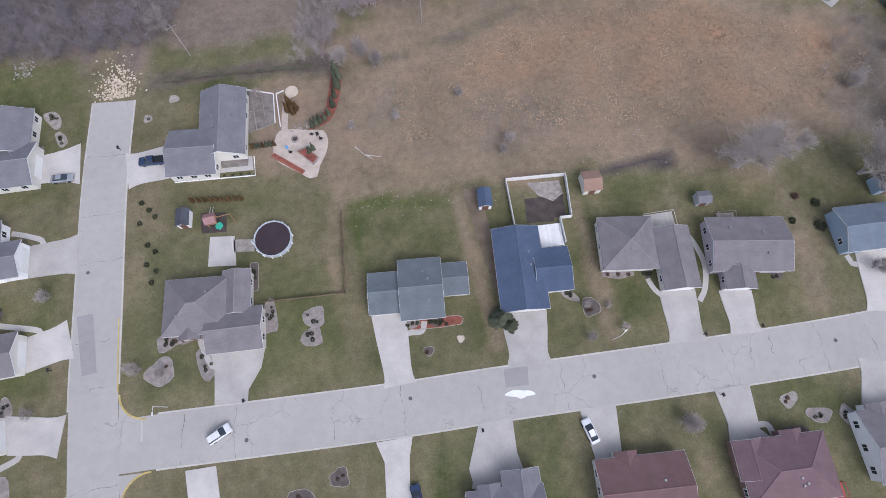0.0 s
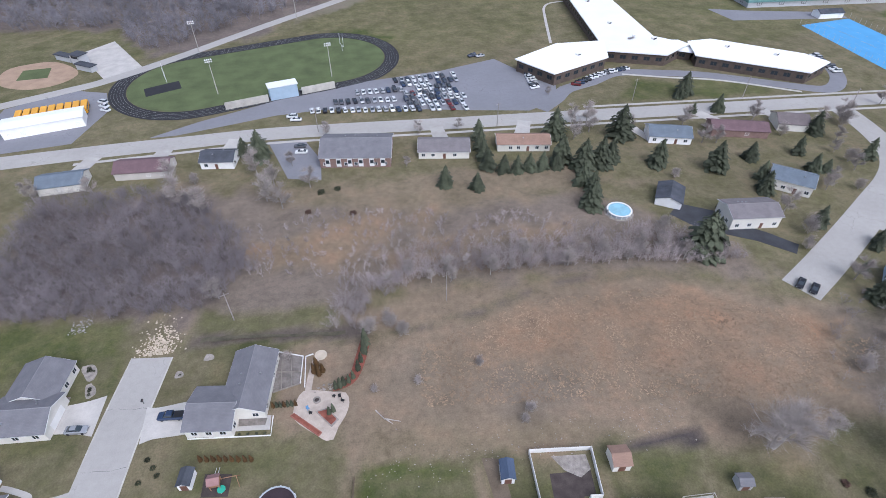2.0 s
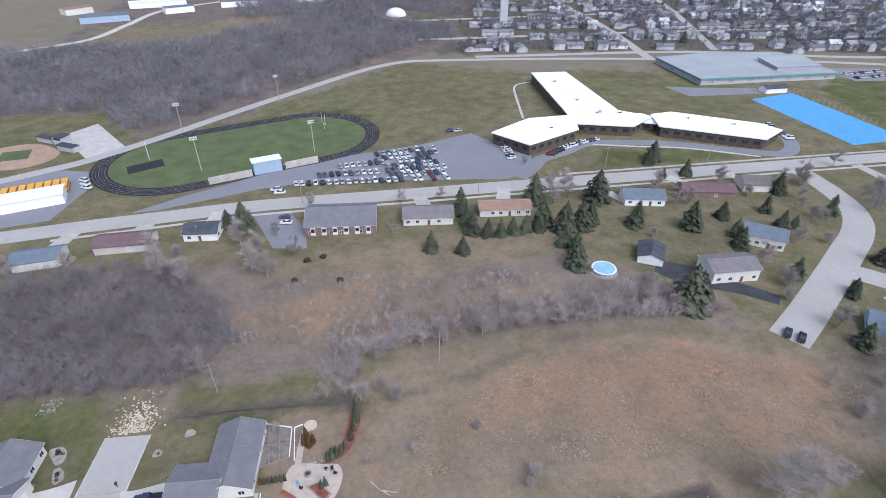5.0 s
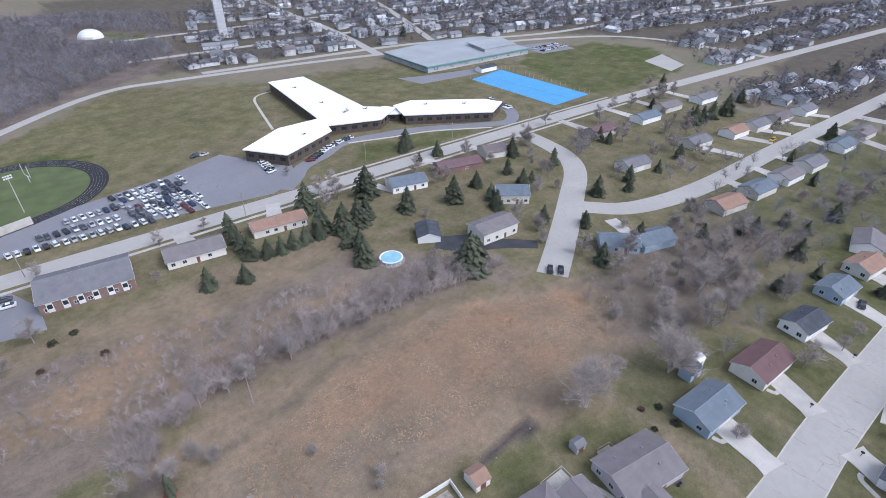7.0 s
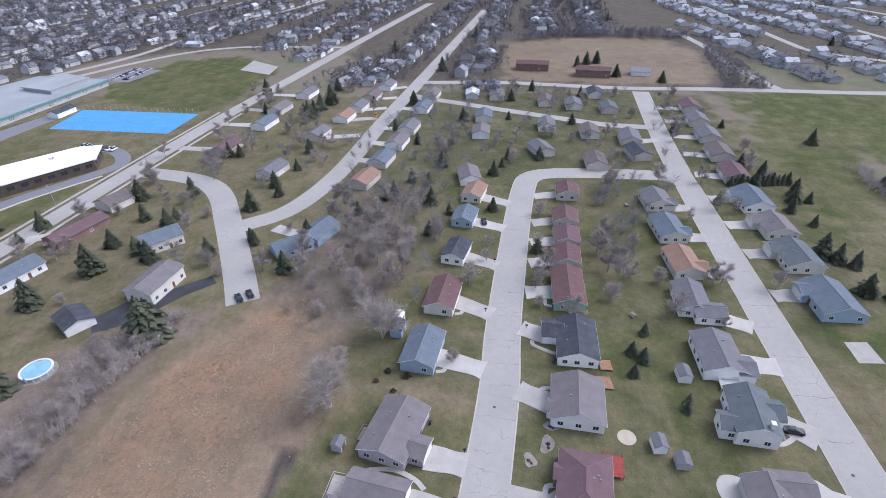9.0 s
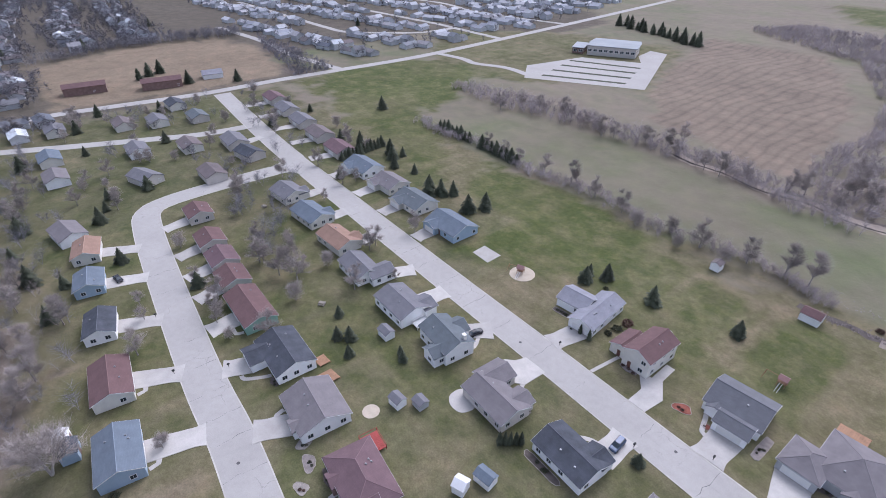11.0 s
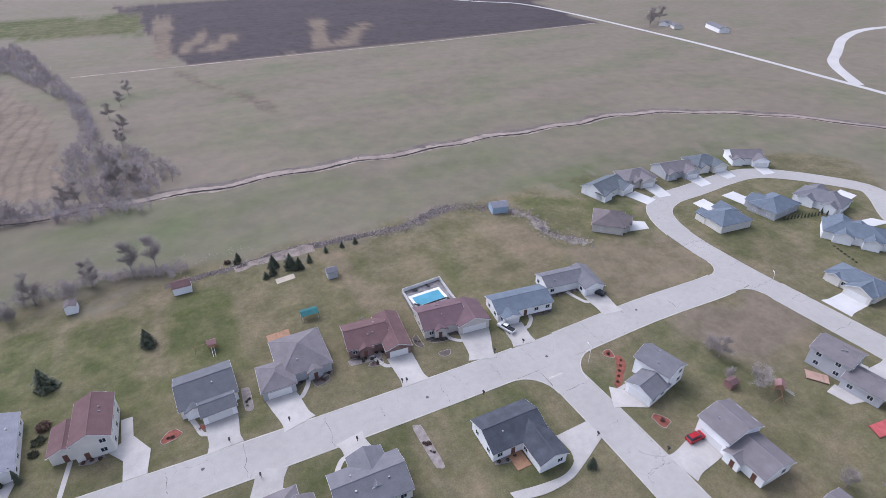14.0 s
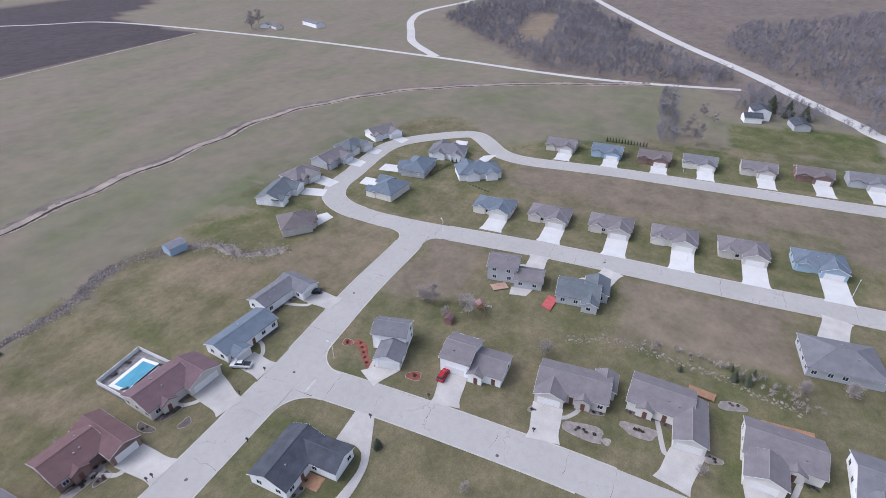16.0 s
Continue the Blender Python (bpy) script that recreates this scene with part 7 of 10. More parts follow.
for x, y, s, k in ((29, 140, 0.75, 0), (39, 135.5, 0.65, 0), (-33, 171, 1.0, 2), (-39, 174, 0.7, 1), (125, 130, 1.0, 2), (178, 145, 0.9, 0), (161, 133, 0.7, 1), (184, 125, 0.8, 1), (158, 121.5, 0.7, 0), (138, 95, 0.7, 0), (133, 114, 0.8, 0), (137, 121, 0.7, 1), (95.0, 91.5, 1.3, 2), (98.6, 92.4, 1.0, 2), (172, 93.5, 0.8, 2), (147, 187, 0.9, 2), (143, 184, 0.7, 0), (151, 169, 0.5, 0), (141, 170, 0.45, 0), (146.5, 81.5, 0.55, 1), (149, 84, 0.5, 1), (141, 133, 0.7, 0), (106.5, 137, 0.9, 2), (152.5, 170, 0.7, 0), (283, 105, 1.0, 2), (301, 103, 1.0, 0), (313, 100, 1.1, 2), (333, 150, 1.0, 1), (291, 104, 0.9, 0)):
    spruce(x, y, s * 1.3, k)
for x, y, s, k in ((181, 21, 0.9, 2), (202, 32, 0.8, 0), (157, 19, 0.75, 0), (171, 49, 0.7, 0), (324, -13, 0.9, 0), (347, -27, 0.9, 0), (399, 38, 1.2, 2), (256, -160, 0.9, 2), (152, -115, 1.0, 2), (148, -118, 0.9, 0), (191, -129, 0.6, 0), (172, -122, 0.6, 0), (130, -117, 0.9, 2), (212, 88, 0.7, 0), (335, -57, 0.8, 0), (268, 51, 0.8, 1), (99, -42, 0.55, 0), (107, -47, 0.5, 0), (96.5, -44.5, 0.55, 2), (295, 112, 0.8, 0), (344, 104, 1.0, 2), (247, 36, 0.6, 1), (384, -88, 1.1, 0), (424, -80, 1.1, 2), (421, -72, 1.1, 2), (414, -64, 1.0, 1), (369, -116, 1.0, 0)):
    spruce(x, y, s, k)
for k in range(12):
    spruce(205 + 0.3 * k, -104 - 2.2 * k, 0.55 + 0.05 * (k % 3), k % 3, "windbreak by the lawn")
for x, y, s, k in ((69, -122.5, 0.75, 0), (72.5, -116, 0.7, 2), (73.5, -119.5, 0.6, 1), (53, -123, 0.75, 2), (30, -128.5, 0.65, 2), (-7, -147.5, 0.5, 1), (-8, -151.5, 0.6, 0), (-13, -148.5, 0.65, 2), (-15.5, -147, 0.55, 0), (-4.5, -146, 0.35, 1), (2, -161.5, 0.35, 2), (-19.5, -149.5, 0.4, 1), (-32, -153.5, 0.3, 0), (-37, -154, 0.32, 0), (-26, -153, 0.3, 0), (24, -72.4, 0.42, 2), (145, -122, 0.8, 0), (127.5, -124, 0.85, 2), (191, -123, 0.9, 0), (197, -126, 0.9, 2), (91, -41, 0.5, 0), (80.5, -51, 0.45, 1), (83, -52, 0.4, 1), (-53, -45.5, 0.35, 2), (-106, 26.5, 0.4, 0), (-106, 29.5, 0.4, 0), (-104, 14, 0.25, 0)):
    spruce(x, y, s, k)
for k in range(16):
    spruce(209 - 3.5 * k - (6 if k > 7 else 0), -166.5 + 0.12 * k, 0.6 + 0.1 * (k % 3), k % 3, "windbreak by the field")
spruce(15.8, 14.6, 0.62, 2)
spruce(17.2, 12.9, 0.5, 0)
for x, y, s in ((-109, 26, 0.6), (58.0, -95.5, 0.8), (54.8, -95.2, 0.9), (55.6, -96.6, 0.8), (-109, 31, 0.6)):
    arborvitae(x, y, s)
for k in range(14):
    arborvitae(-262 + (k % 2) * 0.4, -30 + 1.5 * k, 0.55, group="hedge behind the new houses")

# bare trees
for x, y, s, k in ((74.5, 33.5, 1.15, 4), (100, 26, 1.1, 4), (-30, 143, 1.0, 0), (-57, 146, 1.0, 3), (-50, 140, 0.9, 3), (-16, 148, 0.8, 0), (-25, 138, 0.9, 0), (-41, 101, 0.9, 1), (-3, 81, 0.85, 2), (2, 82, 0.8, 2), (5, 79, 0.7, 2), (26, 176, 0.6, 0), (42, 176, 0.5, 0), (-9, 182, 0.6, 0), (196, 152, 0.9, 0), (173, 119, 0.8, 1), (94, 171, 0.9, 0), (88, 172, 0.8, 0), (147, 238, 0.7, 0), (21, 66, 0.45, 2), (29, 52, 0.5, 2), (6, 64, 0.4, 2), (-4, 64, 0.35, 2), (88, 198, 0.5, 1), (27, 50, 0.4, 2)):
    bare_tree(x, y, s, k)
for x, y, s, k in ((114, 34, 0.9, 0), (126, 27, 1.0, 3), (136, 34, 1.1, 3), (120, 38, 0.9, 0), (133, 25, 1.0, 3), (88, 34, 0.8, 1), (162, 38, 0.9, 0), (130, 46, 0.9, 0), (142, 44, 1.0, 0), (150, 30, 0.9, 1), (168, 26, 0.9, 0), (146, 24, 0.8, 2), (108, 46, 0.8, 2), (130, -20.5, 0.6, 0), (150, -20, 0.6, 0), (257, -94, 0.7, 0), (183, -91.5, 0.8, 0), (207, -92.5, 0.8, 0), (132.5, -76, 0.8, 0), (137, -42, 1.0, 0), (143, -47, 1.0, 2), (148, -40, 0.9, 0), (152, -52, 0.9, 2), (158, -44, 0.9, 0), (149, -3, 0.6, 1), (92, 5.5, 0.5, 1), (111, -70, 0.5, 1), (165, 57, 0.9, 0), (141, 61, 0.9, 3), (128, 58, 0.9, 0), (122, 52, 0.8, 2), (155, 48, 0.9, 0)):
    bare_tree(x, y, s, k)
for x, y, s, k in ((131, -92, 0.8, 0), (150, -166, 0.9, 1), (121, -168, 1.0, 3), (107, -166, 0.9, 0), (92, -163, 1.0, 0), (72, -165, 1.0, 2), (60, -163, 1.1, 0), (50, -160, 1.0, 2), (45, -166, 1.0, 0), (34, -168, 1.1, 3), (27, -169, 1.1, 3), (32, -238, 1.2, 0), (40, -248, 1.2, 0), (116, -249, 1.0, 0), (136, -168, 0.9, 0), (160, -167, 0.8, 0), (173, -168, 0.8, 0), (84, -160, 0.9, 2), (65, -157, 0.8, 2), (211, -213, 1.0, 0), (119, -60.5, 0.6, 0), (115, -57, 0.8, 0)):
    bare_tree(x, y, s * (0.95 if y < -150 else 1.0), k)
for x, y, s, k in ((-104, -56, 0.7, 0), (-106, -47, 0.6, 2), (-100, -50, 0.5, 2), (-286, 6, 0.8, 0), (-184, -104, 0.4, 1), (-51, -24, 0.35, 1), (-25, -111, 0.3, 2), (-111, 52, 0.7, 2), (-108, 42, 0.6, 2), (-74, 20, 0.4, 1), (38.5, 6.8, 0.32, 1), (37.0, 11.8, 0.26, 2), (-49.5, 21.0, 0.34, 1), (-63.5, 24, 0.0, 1), (45.5, -13.5, 0.42, 2), (-12, 91, 0.2, 1)):
    if s > 0:
        bare_tree(x, y, s, k)


for k in range(26):
    bare_tree(4 + 3.75 * k + 2.2 * math.sin(k * 2.1), 97.0 + 2.6 * math.sin(k * 1.3) - 0.42 * max(0, k - 11), 0.42 + 0.1 * (k % 3), (3, 3, 1, 3, 0)[k % 5], "hedgerow saplings")
for x, y, z_, k in ((-104, 158, 0.8, 0), (-86, 158, 0.9, 1), (-62, 160, 0.9, 0), (-54, 158, 0.7, 2), (-34, 160, 0.9, 3), (-28, 152, 0.9, 0), (-22, 163, 0.7, 1), (18, 154, 0.5, 1), (84, 160, 0.8, 0), (92, 164, 0.9, 0), (108, 162, 0.8, 1), (130, 160, 0.9, 0), (136, 146, 0.7, 0), (160, 158, 0.9, 0), (164, 146, 0.8, 2), (184, 150, 0.8, 0), (182, 138, 0.7, 1), (108, 128, 0.6, 2), (90, 104, 0.7, 2), (86, 100, 0.6, 0), (126, 86, 0.7, 2), (130, 72, 0.8, 0), (142.5, 34.6, 1.0, 0), (149, 25, 0.9, 1), (180, 57.3, 0.9, 0), (171.8, 42.1, 0.8, 1), (156, 71.5, 0.6, 2), (224, 160.5, 0.8, 0), (193.5, 147.3, 0.9, 2), (239.5, 79, 0.8, 0), (243, 98, 0.9, 1), (181.5, 39.5, 0.8, 0), (126.3, -18.2, 0.7, 1), (137.4, -22.4, 0.8, 0), (131, -45.4, 1.0, 0), (122, -40.4, 1.0, 2), (131, -72.6, 0.8, 0), (132, -57, 0.9, 2), (141, -2.4, 0.6, 1), (93.3, 4.7, 0.5, 2), (117.7, -18.6, 0.6, 2)):
    bare_tree(x, y, z_, k, "trees behind the meadow")
# ---------------------------------------------------------------- brush and woods
def clear_of_roads(x, y, gap=2.0):
    for line, width in ROAD_LINES:
        if np.min(np.hypot(line[:, 0] - x, line[:, 1] - y)) < width / 2 + gap:
            return False
    return True


def scatter(poly, spacing, seed):
    p = np.array(poly, float)
    r = np.random.RandomState(seed)
    n = int((p[:, 0].max() - p[:, 0].min()) * (p[:, 1].max() - p[:, 1].min()) / spacing**2)
    x, y = r.uniform(p[:, 0].min(), p[:, 0].max(), n), r.uniform(p[:, 1].min(), p[:, 1].max(), n)
    keep = signed(x, y, poly) > 0
    return list(zip(x[keep], y[keep]))


def thicket(name, label, places, height, twigs, width, material, seed, stems=2):
    """Many bare saplings in one object."""
    r = random.Random(seed)
    s = Soup()
    for x, y in places:
        h = height * r.uniform(0.6, 1.25)
        base = Vector((x, y, -0.1))
        for _ in range(stems):
            lean = Vector((r.uniform(-0.5, 0.5), r.uniform(-0.5, 0.5), 1)).normalized() if stems > 1 else Vector((r.uniform(-0.25, 0.25), r.uniform(-0.25, 0.25), 1)).normalized()
            tip = base + lean * h * r.uniform(0.7, 1.0)
            s.limb(base, tip, 0.008 * h, 0.012, 3)
            for _ in range(twigs):
                t = r.uniform(0.25, 1.0)
                m = base.lerp(tip, t)
                e = m + rand_dir(r, r.uniform(0.0, 1.1)) * h * r.uniform(0.18, 0.55) * (0.45 + 0.75 * math.sin(2.8 * t))
                s.twig(m, e, width, r)
    return tagged(new(name, s.mesh(name, material)), label, "brush", kind="stuff")


HEDGE = smooth_line([(-9, 84), (-2, 92), (12, 97), (26, 97.5), (48, 95), (70, 93), (88, 89), (102, 86)], 0.7)
hr = random.Random(9)
thicket("hedgerow_brush", "bare brown-grey hedgerow along the meadow", [(p[0] + hr.gauss(0, 2.2), p[1] + abs(hr.gauss(0, 6.5)) - 1.2) for i, p in enumerate(HEDGE) for _ in range(2 + (math.sin(i * 0.21) + math.sin(i * 0.083 + 1) > -0.2))], 5.0, 40, 0.016, M_BRUSH, 1, 3)
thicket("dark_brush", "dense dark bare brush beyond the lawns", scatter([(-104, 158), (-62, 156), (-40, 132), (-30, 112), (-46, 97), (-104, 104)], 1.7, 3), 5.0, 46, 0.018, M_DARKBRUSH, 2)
thicket("meadow_brush", "loose bare shrubs in the rough ground", scatter([(-40, 128), (-8, 134), (20, 126), (60, 118), (96, 100), (104, 84), (60, 94), (0, 100), (-36, 108)], 3.3, 4), 3.0, 40, 0.016, M_BRUSH, 3)
thicket("edge_brush", "bare brush between the gardens and the street", scatter([(112, 62), (128, 70), (150, 56), (172, 52), (196, 44), (188, 22), (160, 16), (130, 20), (104, 30), (98, 42)], 4.6, 5), 4.4, 40, 0.018, M_MIDBRUSH, 4)
thicket("field_brush", "bare hedgerow beside the playing field", [(x, -165 + 2.5 * math.sin(x * 0.1) + hr.gauss(0, 2.0)) for x in np.arange(18, 225, 0.5)], 3.8, 26, 0.022, M_PALEBRUSH, 5, 4)
BELT = scatter([(58, -240), (34, -222), (15, -243), (30, -288), (46, -296), (63, -396), (110, -560), (129, -610), (204, -613), (228, -560), (116, -495), (71, -392), (59, -327), (66, -284)], 3.0, 71)
BELT += scatter([(26, -214), (42, -211), (86, -226), (110, -224), (160, -225), (208, -215), (262, -216), (262, -228), (229, -238), (189, -244), (140, -246), (97, -242), (60, -237)], 3.0, 72)
thicket("stream_brush", "bare brush along the stream", BELT, 5.4, 26, 0.04, M_PALEBRUSH, 6, 3)
for k in range(16):
    bare_tree(40 + 11 * k + 3 * math.sin(k * 2.3), -229 - 5 * math.sin(k * 1.1), 0.85 + 0.12 * (k % 3), (0, 3, 1)[k % 3], "stream trees")
for k in range(7):
    bare_tree(42 + 5 * math.sin(k * 1.9), -246 - 26 * k, 0.9 + 0.15 * (k % 2), (0, 1)[k % 2], "stream trees")
thicket("fill_brush", "dark bare brush beside the open field", scatter([(505, -186), (450, -190), (354, -184), (352, -150), (390, -160), (450, -168)], 2.6, 61), 3.6, 30, 0.05, M_WOODS, 62, 2)
thicket("field_end_trees", "bare trees at the end of the open field", scatter([(500, -8), (512, -4), (548, -80), (540, -180), (512, -174), (526, -78)], 3.0, 63), 7.5, 34, 0.09, M_WOODS, 64, 1)
thicket("yard_brush", "bare brush behind the new houses", scatter([(-109, 2), (-108.6, 14), (-107, 26), (-103, 36), (-100, 46), (-104, 47), (-109, 34), (-112, 22), (-112, 6)], 1.9, 6), 2.0, 40, 0.022, M_BRUSH, 7)
thicket("north_wood", "grey bare woodland beyond the track road", scatter([(-330, 350), (-152, 328), (-117, 324), (-97, 288), (-81, 289), (-63, 308), (-19, 343), (18, 369), (73, 427), (106, 449), (136, 466), (146, 515), (114, 536), (84, 570), (0, 590), (-12, 567), (-52, 547), (-82, 503), (-147, 497), (-206, 490), (-330, 470)], 4.1, 7), 8.5, 46, 0.085, M_WOODS, 8, 1)
thicket("far_wood", "grey bare woodland around the far dome", scatter([(0, 596), (80, 582), (86, 612), (112, 625), (165, 560), (195, 640), (190, 690), (34, 760), (-60, 735), (-62, 606)], 5.2, 17), 9.0, 34, 0.15, M_WOODS, 18, 1)
CLEAR = [(-526, -165), (-661, -182), (-666, -150), (-523, -128), (-465, -120)]
WEST = scatter([(-590, -266), (-512, -200), (-424, -122), (-397, -100), (-391, -46), (-390, 23), (-416, 34), (-490, -16), (-545, -60), (-600, -60), (-649, -100), (-750, -123), (-770, -253), (-666, -277)], 4.6, 8)
WEST = [q for q in WEST if signed(np.array([q[0]]), np.array([q[1]]), CLEAR)[0] < 0]
WEST += scatter([(-640, 40), (-534, 26), (-448, 54), (-427, 74), (-335, 108), (-340, 300), (-600, 330), (-784, 194), (-700, 120)], 5.6, 18)
thicket("west_wood", "grey bare woodland beyond the farm lane", WEST, 8.5, 34, 0.11, M_WOODS, 9, 1)
thicket("highway_wood", "bare trees and brush beside the fields", scatter([(-268, -6), (-364, -12), (-372, -2), (-268, 3)], 3.0, 9) + scatter([(-328, 38), (-345, 30), (-395, 40), (-372, 66), (-340, 82), (-330, 66)], 3.4, 19) + scatter([(-326, 70), (-322, 100), (-318, 130), (-334, 90)], 3.4, 20), 7, 50, 0.05, M_WOODS, 10, 1)
for x, y, z_ in ((-274, 12, 1.2), (-300, 8, 0.8), (-322, 14, 0.8), (-312, 20, 0.7)):
    bare_tree(x, y, z_, 0)
for x, y, z_ in ((-340, 58, 1.1), (-346, 50, 1.2), (-336, 66, 1.0)):
    spruce(x, y, z_, 2)

# ---------------------------------------------------------------- the town around


def far_roof_mat():
    m, n, l, b = node_mat("mixed far shingles", 0.9, 0.0, 0.2)
    i = n.new("ShaderNodeNewGeometry")
    o = n.new("ShaderNodeObjectInfo")
    a = n.new("ShaderNodeMath")
    a.operation = "ADD"
    l.new(i.outputs["Random Per Island"], a.inputs[0]), l.new(o.outputs["Random"], a.inputs[1])
    f = n.new("ShaderNodeMath")
    f.operation = "FRACT"
    l.new(a.outputs[0], f.inputs[0])
    c = ramp(n, l, f.outputs[0], [(0.0, (0.17, 0.175, 0.195)), (0.2, (0.12, 0.105, 0.105)), (0.4, (0.25, 0.26, 0.28)), (0.55, (0.1, 0.11, 0.135)), (0.7, (0.3, 0.31, 0.33)), (0.82, (0.15, 0.12, 0.12)), (0.9, (0.55, 0.57, 0.6)), (1.0, (0.62, 0.64, 0.67))])
    t = tex_noise(n, l, 0.8)
    l.new(mix(n, l, 1.0, c, ramp(n, l, t.outputs["Fac"], [(0.3, (0.8,) * 3), (0.7, (1.1,) * 3)]), "MULTIPLY"), b.inputs["Base Color"])
    return m


def estate_roof_mat():
    m, n, l, b = node_mat("pale estate shingles", 0.8, 0.0, 0.25)
    g = n.new("ShaderNodeNewGeometry")
    c = ramp(n, l, g.outputs["Random Per Island"], [(0.0, (0.36, 0.37, 0.4)), (0.3, (0.24, 0.25, 0.28)), (0.5, (0.46, 0.47, 0.5)), (0.7, (0.3, 0.29, 0.3)), (1.0, (0.52, 0.53, 0.56))])
    t = tex_noise(n, l, 0.8)
    l.new(mix(n, l, 1.0, c, ramp(n, l, t.outputs["Fac"], [(0.3, (0.8,) * 3), (0.7, (1.1,) * 3)]), "MULTIPLY"), b.inputs["Base Color"])
    return m


M_FARROOF, M_ESTATE = far_roof_mat(), estate_roof_mat()
M_FARWALL = worn("far siding", (0.68, 0.69, 0.71), 0.7, 0.02, 0.3, 0.3, 0.1, vary=0.3)


def small_house_meshes(w, d, h, pitch):
    bm = roof_mesh(w, d, h, "x", False, pitch, 0.4, 0.2)
    return finish(wall_mesh(w, d, h, "x", False, pitch), "wall", M_FARWALL), finish(bm, "roof", M_FARROOF)


SMALL = [small_house_meshes(12, 8, 3.0, 0.45), small_house_meshes(9, 8, 5.0, 0.6), small_house_meshes(14, 8.5, 2.9, 0.4), small_house_meshes(7, 6, 2.6, 0.45)]
TAKEN = [(o.matrix_world.translation.x, o.matrix_world.translation.y) for o in scene.objects if o.name.startswith(("house", "school", "bus"))]


def town(poly, turn, along, across, seed, drop=0.12):
    """House places in rows on streets, clear of roads and of other houses."""
    r = random.Random(seed)
    c, s = math.cos(radians(turn)), math.sin(radians(turn))
    p = np.array(poly, float)
    cx, cy, reach = p[:, 0].mean(), p[:, 1].mean(), max(np.ptp(p[:, 0]), np.ptp(p[:, 1]))
    out = []
    k = int(reach / min(along, across)) + 2
    for i in range(-k, k):
        for j in range(-k, k):
            u = i * along + r.uniform(-4.5, 4.5) + 3 * math.sin(j * 1.7)
            v = j * across + (across * 0.28 if j % 2 else -across * 0.28) + r.uniform(-4, 4) + 5 * math.sin(i * 0.21)
            x, y = cx + c * u - s * v, cy + s * u + c * v
            if r.random() < drop or signed(np.array([x]), np.array([y]), poly)[0] < 4:
                continue
            if not clear_of_roads(x, y, 6) or any(abs(x - a) < 15 and abs(y - b) < 15 for a, b in TAKEN):
                continue
            out.append((x, y, turn + r.choice((0, 0, 90)) + r.uniform(-12, 12), r.choice((0, 1, 2, 2))))
    return out


road("road_town", [(130, 398), (300, 372), (430, 320), (560, 300), (900, 230)], 7, "pale town street", kerb=False, z=0.09)
road("road_town", [(330, 372), (420, 560), (500, 760)], 7, "pale town street", kerb=False, z=0.095)
road("road_town", [(100, 470), (400, 440), (700, 380), (1100, 310)], 7, "pale town street", kerb=False, z=0.1)
road("road_town", [(112, 560), (420, 540), (760, 470), (1200, 400)], 7, "pale town street", kerb=False, z=0.105)
road("road_town", [(260, 360), (290, 480), (330, 700), (420, 1000)], 8, "pale town street", kerb=False, z=0.11)
road("road_farm", [(346, -272), (318, -276), (301, -274), (277, -283), (250, -281)], 6, "pale entrance road to the office", None, False, z=0.096)
road("road_estate", [(351, -186), (385, -181), (415, -178), (482, -180), (570, -172)], 6.5, "pale estate street", None, False, z=0.102)
road("road_estate", [(720, -250), (537, -254), (502, -255), (468, -259), (441, -285), (421, -314), (417, -352)], 6.5, "pale estate street", None, False, z=0.106)
road("road_estate", [(354, -351), (415, -351), (463, -350), (620, -335)], 6.5, "pale estate street", None, False, z=0.11)
road("road_estate", [(362, -450), (470, -430), (560, -440), (700, -405)], 6.5, "pale estate street", None, False, z=0.114)

PLACES = town([(96, 412), (260, 376), (435, 325), (520, 240), (900, 205), (1100, 620), (420, 860), (205, 650), (165, 530), (152, 450)], -14, 15, 25, 1)
PLACES += town([(365, 130), (470, 120), (980, 50), (980, 170), (490, 225), (455, 205), (425, 160)], -8, 16, 25, 2)
PLACES += town([(355, 50), (960, 0), (960, -140), (460, -120), (430, 0), (352, -10)], -5, 16, 25, 3)
PLACES += town([(362, -296), (362, -196), (500, -188), (700, -180), (1000, -280), (900, -700), (420, -640), (376, -500)], 8, 15, 24, 4, 0.06)
PLACES += town([(210, 118), (290, 105), (345, 100), (420, 92), (470, 118), (300, 140), (215, 152)], -8, 20, 24, 5)
PLACES += town([(228, 30), (340, 22), (420, 30), (420, 8), (345, -8), (255, 10)], -6, 20, 24, 6)
PLACES += town([(355, 112), (470, 108), (760, 72), (960, 40), (960, 14), (700, 28), (411, 60), (358, 68)], -8, 16, 24, 7)
OPEN = [(362, -4), (520, 2), (545, -80), (540, -184), (352, -190), (358, -60)]
PLACES = [p for p in PLACES if signed(np.array([p[0]]), np.array([p[1]]), OPEN)[0] < 0]
PLACES.sort(key=lambda q: math.hypot(q[0], q[1]))
for x, y, turn, k in PLACES[:70]:
    top = thing("house", pose(x, y, 0, 0, 0, turn), "distant house with shingle roof in the town", "house", "town houses")
    part("wall", SMALL[k][0], None, top)
    part("roof", SMALL[k][1], None, top)


def joined(name, label, rest, which, material):
    v, f = [], []
    for x, y, turn, k in rest:
        me = SMALL[k][which]
        m = pose(x, y, 0, 0, 0, turn)
        n = len(v)
        v += [tuple(m @ q.co) for q in me.vertices]
        f += [tuple(n + i for i in p.vertices) for p in me.polygons]
    me = bpy.data.meshes.new(name)
    me.from_pydata(v, [], f)
    me.materials.append(material)
    return me


